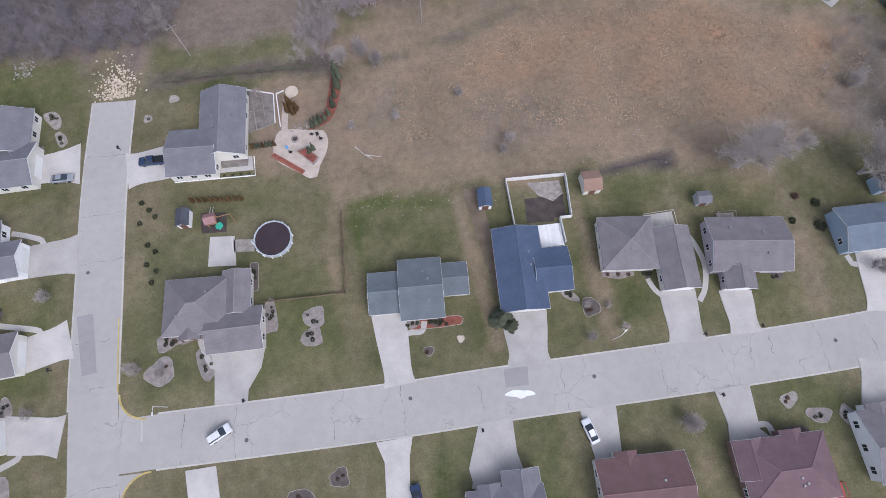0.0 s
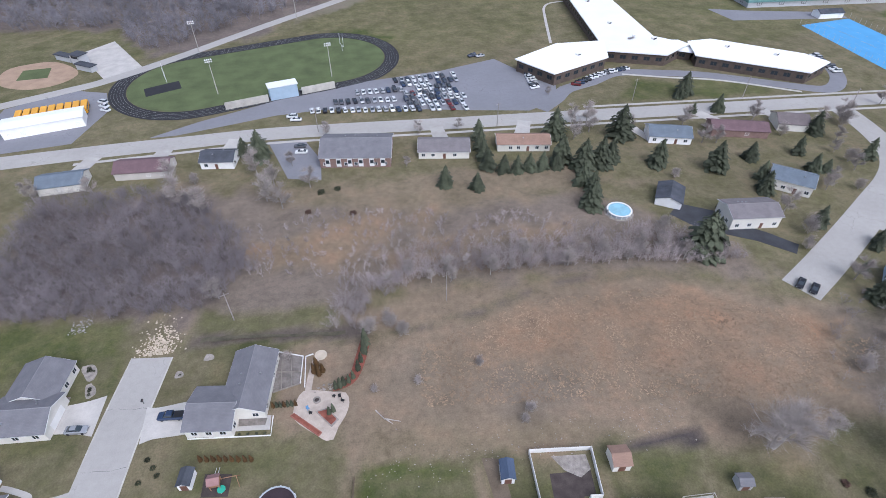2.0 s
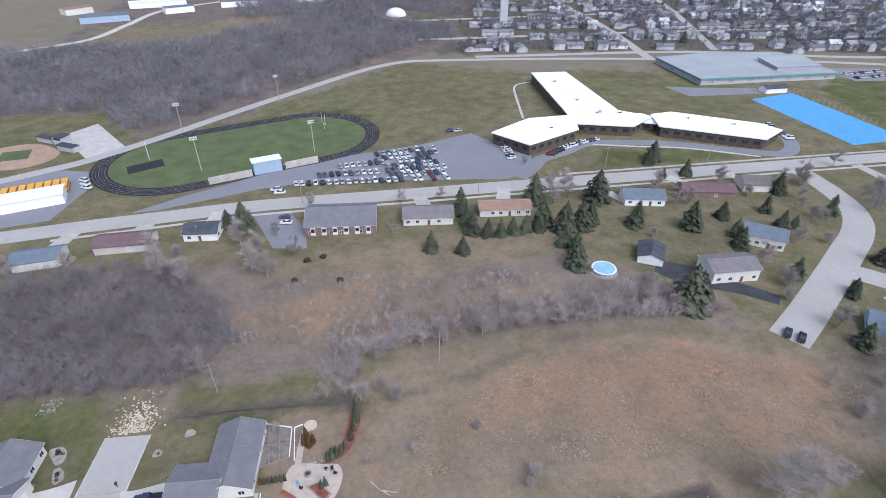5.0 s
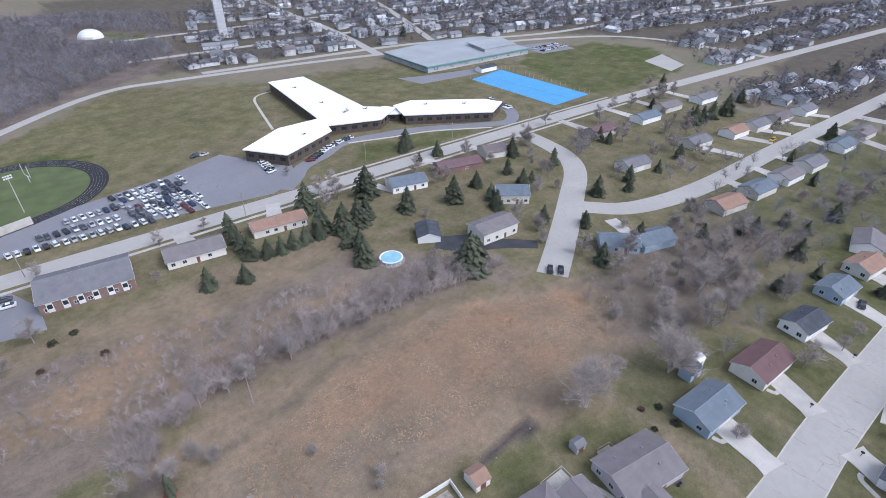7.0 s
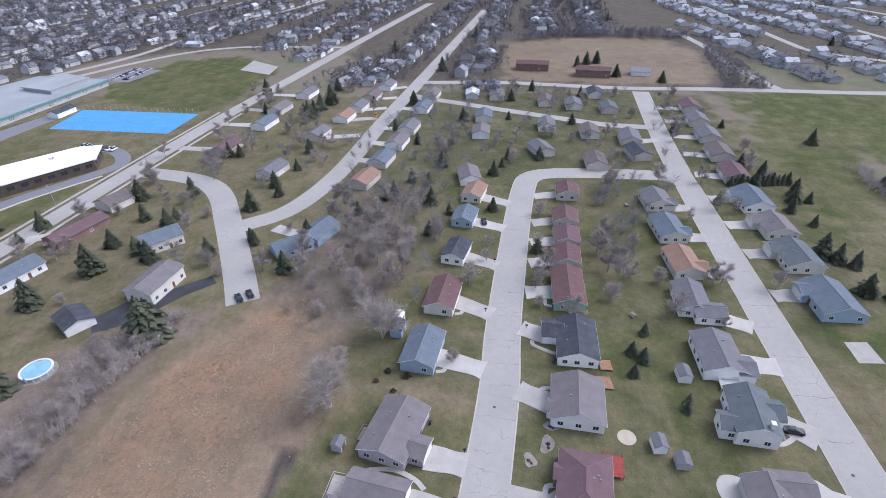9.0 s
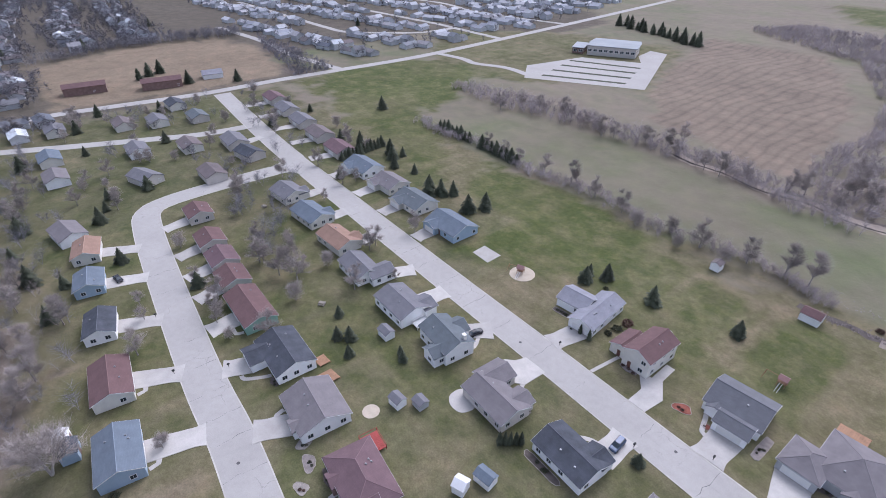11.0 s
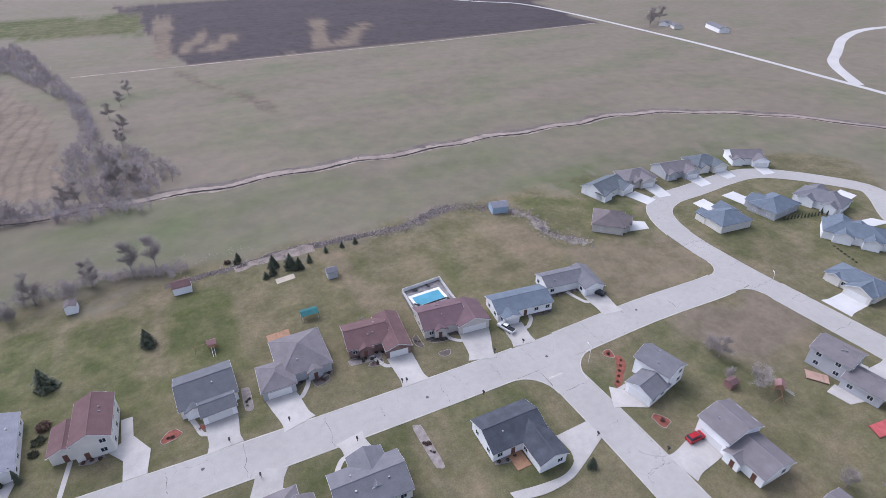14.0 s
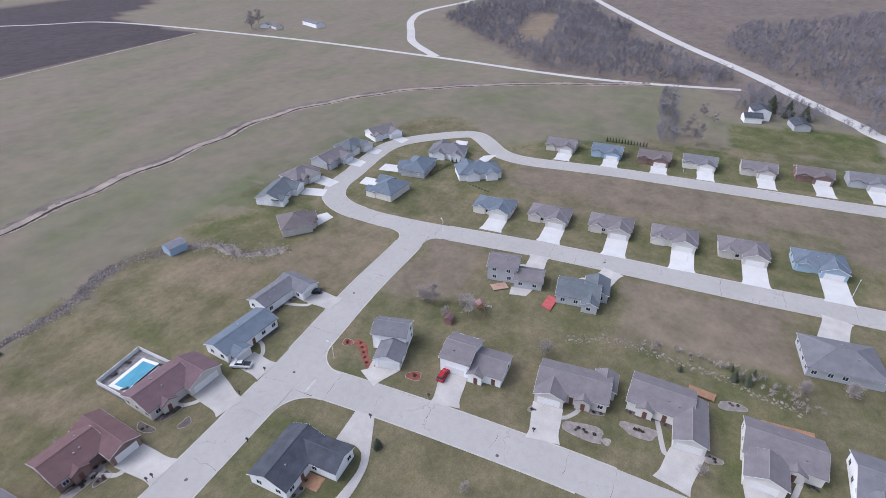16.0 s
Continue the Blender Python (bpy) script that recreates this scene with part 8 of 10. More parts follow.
for name, label, rest, material in (("distant_houses", "rows of distant town houses", [p for p in PLACES[70:] if p[1] > -165], M_FARROOF), ("estate_houses", "rows of pale houses on the far estate", [p for p in PLACES[70:] if p[1] <= -165], M_ESTATE)):
    far = tagged(new(name, joined(name, "", rest, 0, M_FARWALL)), label, "houses", kind="stuff")
    part("distant_roofs", joined("distant_roofs", "", rest, 1, material), None, far, "mixed shingle roofs")
# bare trees and dark spruces in the town
tr = random.Random(21)
TOWN = [(x + tr.uniform(-18, 18), y + tr.uniform(-18, 18)) for x, y, *_ in PLACES for _ in range(13 if y > -160 else 2)]
TOWN = [p for p in TOWN if clear_of_roads(*p, 2)]
thicket("town_trees", "bare street and garden trees of the town", TOWN, 8.5, 24, 0.17, M_TOWNWOOD, 31, 1)
GARDEN = [p for p in scatter([(135, -55), (345, -130), (345, 60), (200, 60), (120, 40), (112, 18), (330, -8), (300, -60), (215, -60)], 11.0, 44) if clear_of_roads(*p, 3) and not any(math.hypot(p[0] - a, p[1] - b) < 8 for a, b in TAKEN)]
thicket("lot_trees", "bare trees between the near gardens", [(x + tr.uniform(-7, 7), y + tr.uniform(-7, 7)) for x, y in [(152, -47), (168, -50), (180, -50), (196, -52), (238, -90), (270, -95), (300, -100), (226, -60), (250, -55), (276, -20), (310, -50), (330, -40), (232, 60), (250, 66), (216, 82), (240, 105), (265, 105), (290, 100), (205, 128), (222, 135), (246, 130), (208, 20), (226, 22), (240, 20), (262, 25), (185, 35), (284, 48)] for _ in range(4)] + GARDEN, 7.5, 60, 0.04, M_WOODS, 32, 2)
for k in range(70):
    x, y = tr.choice(TOWN)
    spruce(x + 3, y + 3, tr.uniform(0.7, 1.2), tr.randint(0, 2), "town spruces")

block = thing("tower_block", pose(196, 512, 0, 0, 0, -14), "tall pale tower block rising over the town", "building")
part("wall", box(-3.6, 3.6, -3.6, 3.6, -0.3, 33, 0.1), M_FARWALL, block)
part("roof", box(-3.9, 3.9, -3.9, 3.9, 33, 33.8), M_KERB, block)
for k in range(11):
    part("window_band", box(-2.6, 2.6, -3.66, -3.58, 1.8 + 2.9 * k, 2.9 + 2.9 * k), M_TRIM, block, "grey strip of windows")

# office building with striped car park
flat_building("pale two-storey office building with flat roof", [(266, -361), (231, -379), (241, -400), (276, -383)], 7.0, M_GRAVEL, WALL["tan"], bays=4, name="office_building")
flat_building("low rear wing of the office with flat roof", [(279, -382), (243, -400), (250, -414), (284, -398)], 5.0, M_GRAVEL, WALL["tan"], bays=4, name="office_wing")
flat_building("low entrance block of the office", [(277, -357), (268, -361), (277, -380), (287, -376)], 4.4, M_GRAVEL, WALL["brick"], bays=4, name="office_wing")
lot = tagged(new("office_lot", finish(prism([(250, -274), (180, -313), (225, -413), (240, -413), (236, -390), (222, -372), (262, -352), (272, -300)], -0.4, 0.05), "office_lot", M_ROAD)), "pale office car park with dark islands", "car park", kind="structure")
for k in range(4):
    part("island", prism([(246 + 5 * k, -287 - 16 * k), (196 + 5.5 * k, -314 - 14 * k), (196.6 + 5.5 * k, -317.5 - 14 * k), (247 + 5 * k, -290.5 - 16 * k)], 0.0, 0.09), M_SHRUB, lot, "dark planted island")
for k in range(18):
    spruce(323 - 5.8 * k, -489 + 1.8 * k + tr.uniform(-6, 6), tr.uniform(0.9, 1.4), k % 3, "pines behind the office")
for x, y, r_, w_ in ((404, -30, 82, 24), (386, -72, 80, 24)):
    house("long dark red-brown row house by the open field", "red", "brick", [(x, y, w_, 10, r_, 4.8, "x", 0.35)], low=True, group="row houses")
house("pale house at the corner of the open field", "pale", "white", [(390, -106, 13, 10, 80)], low=True)
# farms
house("long white barn on a farm", "grey", "white", [(-496, -383, 34, 10, 62, 4, "x", 0.3)], low=True)
house("farm house under a bare tree", "grey", "white", [(-471, -428, 12, 9, 30)], low=True)
house("farm shed with pale roof", "grey", "cream", [(-468, -410, 14, 8, 60)], low=True)
house("white farmhouse beside the woods", "slate", "white", [(-333, 43, 11, 9, 10, 5.2), (-325, 39, 8, 9, 10, 3.2)], low=True)
house("low outbuilding beside the farmhouse", "slate", "grey", [(-322, 62, 12, 8, 10)], low=True)
for x, y in ((-462, -440), (-452, -430), (-480, -445)):
    bare_tree(x, y, 1.6, 0)

# bare garden trees between the near eastern houses
gr = random.Random(77)
near = [(o.matrix_world.translation.x, o.matrix_world.translation.y) for o in scene.objects if o.name.startswith("house") and o.parent is None]
made = 0
while made < 112:
    x, y = gr.uniform(108, 345), gr.uniform(-128, 160)
    if -100 < y < -70 and x < 130 or not clear_of_roads(x, y, 1.5) or any(math.hypot(x - a, y - b) < 8.5 for a, b in near):
        continue
    if x < 130 and (30 < y or y < -32):
        continue
    bare_tree(x, y, gr.uniform(0.6, 1.0), gr.choice((0, 0, 1, 2)), "garden trees")
    made += 1

# dark spruces in the same gardens
made = 0
while made < 34:
    x, y = gr.uniform(112, 330), gr.uniform(-125, 150)
    if not clear_of_roads(x, y, 2.5) or any(math.hypot(x - a, y - b) < 8.0 for a, b in near) or (x < 130 and (30 < y or y < -32)):
        continue
    spruce(x, y, gr.uniform(0.5, 1.05), gr.randint(0, 2), "garden spruces")
    made += 1

# works and a dome far to the north
for x, y, w, d, t, hr_, hw_ in ((-186, 634, 44, 20, 14, "blue", "blue"), (-122, 672, 30, 14, 22, "blue", "white"), (-226, 688, 28, 14, 40, "orange", "cream"), (-262, 512, 40, 16, 60, "blue", "white"), (-150, 720, 60, 18, 10, "white", "white"), (-60, 700, 40, 14, 5, "grey", "white"), (20, 720, 40, 18, -10, "grey", "white")):
    house("long pale industrial hall far beyond the woods", hr_, hw_, [(x, y, w, d, t, 6, "x", 0.1)], low=True, group="far halls")
top = thing("dome", pose(105, 595, 0), "white air dome far behind the town", "dome")
bm = bmesh.new()
bmesh.ops.create_uvsphere(bm, u_segments=20, v_segments=10, radius=11)
for v in bm.verts:
    v.co.z = max(-0.2, v.co.z * 0.7)
part("shell", bm, M_WHITE, top)
road("road_hill", [(-300, 465), (-236, 498), (-203, 517), (-175, 545), (-160, 608), (-138, 690), (-60, 760)], 7, "pale track over the far hill", M_LANE, False, z=0.1)

# ---------------------------------------------------------------- pools, sheds, decks, fences
M_WATER = worn("pool water", (0.09, 0.3, 0.4), 0.45, 0.3, 1.5, 0.12, 0.05, spec=0.15, vary=0)
M_COVER = worn("dark pool cover", (0.045, 0.03, 0.035), 0.7, 0.5, 3, 0.2, 0.2)
M_STEEL = worn("pool wall sheet", (0.42, 0.45, 0.48), 0.4, 0.5, 4, 0.1, 0.1)
M_PINK = worn("faded red play equipment", (0.29, 0.165, 0.155), 0.6, 1, 6, 0.1)
M_MULCH = worn("red bark mulch", (0.25, 0.085, 0.06), 0.95, 0.8, 8, 0.3, 0.6)
M_STONE = worn("pale landscape stone", (0.33, 0.295, 0.265), 0.95, 0.8, 6, 0.3, 0.6)
M_SOIL = worn("dark garden soil", (0.075, 0.06, 0.055), 0.95, 0.6, 6, 0.25, 0.5)
M_SAND = worn("pale sand", (0.5, 0.43, 0.34), 0.95, 0.5, 6, 0.1, 0.3)


M_PALEWATER = worn("pale pool water", (0.28, 0.5, 0.6), 0.45, 0.5, 1.5, 0.15, 0.05, spec=0.15, vary=0)


def ring_pool(x, y, r, cover, label):
    top = thing("round_pool", pose(x, y, 0), label, "pool")
    n = 28
    c = lambda rad: [(rad * math.cos(6.2832 * i / n), rad * math.sin(6.2832 * i / n)) for i in range(n)]
    line = np.array(c(r))
    part("wall", band(line, -0.08, 0.08, -0.2, 1.25, True), M_STEEL, top)
    part("rim", band(line, -0.14 if cover else -0.4, 0.12, 1.25, 1.33, True), M_STEEL if cover else M_WHITE, top, "pale pool rim")
    part("water" if not cover else "cover", prism(c(r - 0.1), 0.0, 1.1), M_COVER if cover else M_PALEWATER, top)
    for i in range(0, n, 2):
        a = 6.2832 * i / n
        part("upright", box(r + 0.05, r + 0.25, -0.1, 0.1, -0.1, 1.25), M_WHITE, top).matrix_local = pose(0, 0, 0, 0, 0, math.degrees(a))
    ladder = part("ladder", box(-0.3, 0.3, -0.05, 0.05, 0, 2.0), M_WHITE, top)
    ladder.matrix_local = pose(-r - 0.3, 0, 0, 0, 0, 90)
    return top


ring_pool(-24.8, 42.3, 3.75, True, "round above-ground pool with dark winter cover")
ring_pool(80, 113.6, 3.6, False, "round above-ground pool with blue water")
tagged(new("pool_pad", finish(prism([(80 + 4.7 * math.cos(k * 0.5236), 113.6 + 4.7 * math.sin(k * 0.5236)) for k in range(12)], -0.3, 0.04), "pool_pad", M_STONE)), "pale stone ring around the pool", "paving", kind="structure")


def deck(name, pts, h, material, label, rail=False):
    top = thing(name, pose(0, 0, 0), label, "deck")
    p = ccw([tuple(q) for q in pts])
    a, b = Vector(p[0]), Vector(p[1])
    d = Vector(p[3]) - a
    n = max(3, int((b - a).length / 0.45))
    for k in range(n):
        u, w = a.lerp(b, k / n), a.lerp(b, (k + 0.94) / n)
        part("board", prism([tuple(u), tuple(w), tuple(w + d), tuple(u + d)], max(0.0, h - 0.12), h), material, top)
    for q in p:
        part("post", tube((*q, -0.1), (*q, h + (1.0 if rail else -0.05)), 0.09), material, top)
    if rail:
        for i in range(4):
            q, r2 = p[i], p[(i + 1) % 4]
            part("rail", tube((*q, h + 0.95), (*r2, h + 0.95), 0.06, sides=4), material, top)
    return top


def para(a, b, c):
    return [a, b, c, (a[0] + c[0] - b[0], a[1] + c[1] - b[1])]


deck("deck", para((0.7, -112.4), (-5.4, -112.6), (-5.4, -117.6)), 0.6, M_DECK, "orange cedar deck behind a house")
deck("deck", para((85.6, -31.2), (85.6, -35.2), (89.6, -34.8)), 0.5, M_DECK, "orange cedar deck behind a house")
deck("deck", para((92.0, -33.0), (92.0, -36.0), (95.5, -35.8)), 0.5, M_DECK, "small cedar deck behind a house")
deck("deck", para((61.5, -28.5), (66.5, -29.2), (66.0, -33.5)), 0.7, worn("red deck stain", (0.36, 0.07, 0.06), 0.7, 0.8, 6, 0.15), "red-stained deck behind a house", True)
deck("deck", para((28.9, 31.4), (33.6, 30.8), (32.9, 26.0)), 0.5, M_FENCE, "white deck on the back of a navy-roofed house")
deck("deck", para((51.0, 28.0), (57.2, 27.4), (56.6, 23.2)), 0.3, M_KERB, "pale rear patio deck with railing", True)
deck("deck", para((66.0, 24.6), (69.6, 23.8), (69.0, 21.2)), 0.4, M_OLDDECK, "small greyed wooden rear deck", True)
deck("deck", para((-120.4, -21.6), (-114.4, -22.4), (-115.6, -25.4)), 0.4, worn("red deck stain pale", (0.45, 0.1, 0.1), 0.7, 0.8, 6, 0.15), "red-stained rear deck with boards")
deck("deck", para((-92.5, 42.5), (-92.0, 32.0), (-94.5, 32.0)), 0.5, M_DECK, "long cedar deck behind a house")
deck("deck", para((-97.0, 16.0), (-96.0, 22.0), (-98.5, 22.5)), 0.5, M_DECK, "orange cedar deck behind a house")
deck("deck", para((-122.6, -39.0), (-119.6, -43.0), (-117.2, -41.0)), 0.4, worn("pinkish deck stain", (0.42, 0.28, 0.22), 0.75, 0.8, 6, 0.15), "pinkish wooden deck behind a house")
driveway([(-122.6, -30.0), (-118.6, -31.0), (-117.6, -36.0), (-121.6, -36.6)], "pale concrete rear patio", z=0.09)
deck("deck", para((87.5, -61.0), (90.5, -61.2), (90.5, -66.0)), 0.8, M_FENCE, "white raised deck beside a house", True)

# fenced pool terrace
tagged(new("pool_terrace", finish(prism([(-40.2, -118.6), (-53.6, -119.6), (-52.6, -106.6), (-39.4, -106.0)], -0.3, 0.9), "pool_terrace", worn("mottled dark pavers", (0.26, 0.24, 0.235), 0.85, 0.9, 2.5, 0.4))), "raised pool terrace of mottled pavers", "terrace", kind="structure")
top = thing("garden_pool", pose(-46.4, -112.4, 0.9, 0, 0, 2), "rectangular blue pool with white coping", "pool")
part("coping", box(-5.0, 5.0, -2.7, 2.7, 0.0, 0.06), M_WHITE, top)
part("water", box(-4.4, 4.4, -2.2, 2.2, 0.0, 0.09), M_WATER, top)
part("coping", band(np.array([(-5.0, -2.8), (5.0, -2.8), (5.0, 2.8), (-5.0, 2.8)]), -0.6, 0.6, -0.1, 0.1, True), M_FENCE, top, "broad white pool surround")
part("cover_roller", tube((-4.6, 2.8, 0.3), (3.0, 2.8, 0.3), 0.2), M_BLACK, top, "dark cover roller")


def picket_fence(name, pts, h, material, label, gap=1.6, closed=False, solid=False, slat=0.09, z=0.0):
    top = thing(name, pose(0, 0, z), label, "fence")
    runs = list(zip(pts, pts[1:] + ([pts[0]] if closed else [])))
    for a, b in runs if closed else runs[: len(pts) - 1]:
        a, b = Vector((*a, 0)), Vector((*b, 0))
        ang = math.degrees(math.atan2(b.y - a.y, b.x - a.x))
        length = (b - a).length
        n = max(1, int(length / gap))
        for k in range(n + 1):
            p = a.lerp(b, k / n)
            part("post", box(-0.07, 0.07, -0.07, 0.07, -0.1, h + 0.1), material, top).matrix_local = pose(p.x, p.y, 0, 0, 0, ang)
        if solid:
            part("panel", box(0, length, -0.06, 0.06, 0.05, h), material, top).matrix_local = pose(a.x, a.y, 0, 0, 0, ang)
        else:
            for zz in (0.2, h - 0.3):
                part("rail", box(0, length, -0.05, 0.05, zz, zz + 0.3), material, top).matrix_local = pose(a.x, a.y, 0, 0, 0, ang)
    return top


FENCE_PTS = [(24.0, 31.6), (25.3, 43.0), (38.0, 41.0), (36.2, 31.5), (33.8, 31.9), (33.2, 26.5)]
picket_fence("vinyl_fence", FENCE_PTS, 1.5, M_FENCE, "white vinyl fence around a back yard", 2.2, solid=True)
picket_fence("pool_fence", [(-39.6, -107.0), (-40.4, -118.4), (-53.4, -119.3), (-52.8, -107.0)], 1.3, M_FENCE, "white vinyl fence around the pool terrace", 1.6, z=0.9, solid=True)
picket_fence("wire_fence", [(-10.0, 45.0), (-12.8, 27.5), (-28.6, 29.8)], 0.9, worn("brown fence boards", (0.17, 0.125, 0.085), 0.85, 0.8, 6, 0.2), "low brown garden fence", 2.4)
tagged(new("kennel_gravel", finish(prism([(29.5, 41.4), (36.6, 40.3), (36.4, 37.2), (33.8, 36.0), (31.2, 38.0)], -0.2, 0.03), "kennel_gravel", M_STONE)), "pale stones inside the yard corner", "gravel", kind="structure")
tagged(new("worn_soil", finish(prism([(28.0, 38.0), (36.3, 37.0), (35.4, 32.2), (33.0, 32.4), (32.6, 31.6), (27.0, 32.6)], -0.2, 0.016), "worn_soil", M_SOIL)), "worn bare soil in the yard", "soil", kind="structure")


def shed(x, y, w, d, h, turn, roof, wall, label, along="x"):
    top = thing("shed", pose(x, y, 0, 0, 0, turn), label, "shed", "garden sheds")
    part("wall", wall_mesh(w, d, h, along, False, 0.5), wall, top)
    me = finish(roof_mesh(w, d, h, along, False, 0.5, 0.2, 0.1), "roof", roof)
    uv_roof(me)
    part("roof", me, None, top)
    part("door", DOOR_MESH, None, top).matrix_local = pose(0, -d / 2 - 0.02, 0) @ Matrix.Diagonal((1.4, 1, 0.9, 1))
    return top


shed(-41.9, 51.3, 2.4, 3.4, 2.1, -9, ROOF["slate"], WALL["white"], "small garden shed with slate roof", "y")
shed(19.6, 39.7, 2.6, 3.8, 2.2, -10, ROOF["navy"], WALL["white"], "small white shed with navy roof", "y")
shed(42.4, 37.6, 3.6, 4.2, 2.3, -8, ROOF["orange"], WALL["cream"], "tan wooden play shed")
shed(64.0, 28.2, 2.6, 2.4, 2.0, -10, ROOF["grey"], WALL["grey"], "small grey wooden garden shed")
shed(102.6, 21.4, 4.6, 3.4, 2.8, -8, ROOF["slate"], WALL["blue"], "blue-white shed with dark roof")
shed(107.4, 22.2, 3.0, 3.0, 2.6, -8, M_WHITE, WALL["white"], "white box-shaped garden shed")
shed(69.7, -41.8, 3.4, 2.8, 2.2, 4, ROOF["grey"], WALL["white"], "white shed with grey roof")
shed(65.9, -45.8, 3.0, 2.8, 1.8, 0, ROOF["grey"], WALL["grey"], "grey domed garden shelter")
shed(41.6, -44.4, 4.0, 3.0, 2.2, 8, ROOF["blue"], WALL["white"], "small shed with blue-grey roof")
shed(43.4, -39.2, 2.6, 3.0, 2.4, 20, M_WHITE, WALL["white"], "white greenhouse shed on a lawn")
shed(91.3, -53.0, 4.0, 3.0, 2.2, 0, ROOF["grey"], WALL["white"], "white shed with grey roof beside a house")
shed(19.9, -151.5, 5.2, 4.4, 2.6, 0, ROOF["red"], WALL["white"], "white shed with russet roof at the lawn's end")
shed(-23.9, -138.0, 3.2, 3.2, 2.4, 0, ROOF["grey"], WALL["grey"], "grey wooden gazebo on the lawn")
shed(49.8, -155.0, 3.0, 3.2, 2.6, 0, ROOF["brown"], WALL["white"], "white barn-shaped shed by the brush", "y")
shed(-95.3, -152.0, 6.4, 5.0, 2.8, -12, ROOF["pale"], WALL["blue"], "pale blue shed with light grey roof among rubble")
shed(-98.2, -47.8, 2.4, 2.0, 1.8, 0, ROOF["red"], M_PINK, "small red play house")
top = thing("canopy", pose(-12.2, -120.6, 0, 0, 0, 0), "teal garden canopy over a bench", "canopy")
for sx in (-1, 1):
    for sy in (-1, 1):
        part("post", tube((2.2 * sx, 1.4 * sy, -0.1), (2.2 * sx, 1.4 * sy, 2.2), 0.06), M_WHITE, top)
part("awning", roof_mesh(4.6, 3.0, 2.2, "x", False, 0.3, 0.2, 0.08), worn("teal canvas", (0.03, 0.13, 0.135), 0.8, 0.6, 5, 0.12), top)
part("bench", box(-1.2, 1.2, -2.6, -2.0, 0, 0.5, 0.05), M_WHITE, top)

# paved places
for name, label, pts, mat in (
    ("patio", "pale concrete patio behind a house", [(-37.6, 46.4), (-32.6, 45.3), (-33.2, 38.9), (-38.8, 40.1)], M_CONCRETE),
    ("pool_walk", "paved walk to the pool", [(-33.0, 44.6), (-28.6, 43.6), (-29.2, 41.0), (-33.2, 41.8)], M_STONE),
    ("play_ground_pit", "dark mulch bed under a play set", [(-38.9, 52.2), (-33.6, 51.1), (-34.1, 46.7), (-39.2, 47.6)], M_SOIL),
    ("basketball_pad", "pale concrete basketball pad", [(107.7, -99.6), (108.1, -105.6), (100.1, -105.7), (99.8, -99.2)], M_CONCRETE),
    ("sand_pit", "pale volleyball sand court", [(-7.0, -141.4), (-13.0, -142.2), (-13.0, -145.0), (-7.0, -144.2)], M_SAND),
    ("path", "pale stone front walk", [(45.2, -96.2), (46.2, -96.2), (47.6, -86.4), (46.6, -86.4)], M_CONCRETE),
    ("street_patch", "darker repair patch in the street", [(13.6, 5.2), (18.2, 4.6), (17.4, 1.2), (13.0, 1.8)], M_PATCH),
    ("street_patch", "darker repair strip in the street", [(-65.2, 36.4), (-62.0, 36.2), (-62.0, 24.4), (-64.8, 24.4)], M_PATCH),
    ("dirt_strip", "worn track between two lawns", [(15.6, 44.0), (19.4, 43.0), (18.6, 14.0), (16.6, 14.0)], worn("trodden earth", (0.16, 0.125, 0.09), 0.95, 0.3, 4, 0.25, 0.5)),
    ("court", "paved court between two wings", [(-41.9, -55.4), (-38.6, -55.4), (-38.6, -51.4), (-41.9, -51.4)], M_DECK),
):
    kind = "structure"
    tagged(new(name, finish(prism(pts, -0.3, {"street_patch": 0.052, "dirt_strip": 0.012, "court": 0.15, "drive_apron": 0.1}.get(name, 0.05)), name, mat)), label, "paving", kind=kind)
prs = random.Random(3)
for name, cx, cy, r0 in (("sandbox", 71.8, -35.6, 2.1), ("play_circle", 88.0, -103.6, 4.2)):
    pts = [(cx + r0 * math.cos(k * 0.4488), cy + r0 * math.sin(k * 0.4488)) for k in range(14)]
    tagged(new(name, finish(prism(pts, -0.2, 0.06), name, M_SAND)), "round pale sand area on a lawn", "sand pit", kind="structure")


def play_set(x, y, turn, label):
    top = thing("play_set", pose(x, y, 0, 0, 0, turn), label, "play set", "play sets")
    for sx in (-1, 1):
        for sy in (-1, 1):
            part("post", tube((sx * 0.9, sy * 0.9, -0.1), (sx * 0.9, sy * 0.9, 2.4), 0.08), M_DECK, top)
    part("platform", box(-1, 1, -1, 1, 1.2, 1.35), M_DECK, top)
    part("roof", roof_mesh(2, 2, 2.4, "x", False, 0.7, 0.2, 0.08), M_PINK, top)
    bm = bmesh.new()
    for a, b in (((-0.3, 1.0, 1.35), (-0.3, 3.6, 0.1)), ((0.3, 1.0, 1.35), (0.3, 3.6, 0.1))):
        add_tube(bm, a, b, 0.06, 0.06, 4)
    part("slide", bm, M_WHITE, top, "pale slide")
    part("beam", tube((1.0, 0, 2.3), (4.2, 0, 2.3), 0.08), M_DECK, top)
    for s in (-1, 1):
        part("leg", tube((4.2, 0, 2.3), (4.4, s * 1.2, -0.1), 0.07), M_DECK, top)
    return top


play_set(88.6, -103.4, 20, "red climbing frame on a sand circle")
play_set(14.4, -119.4, 0, "wooden play set with slide on a lawn")
play_set(-36.4, 49.4, 0, "red and white play set in a mulch pit")
play_set(-107.2, -41.6, 40, "small wooden swing set on a lawn")


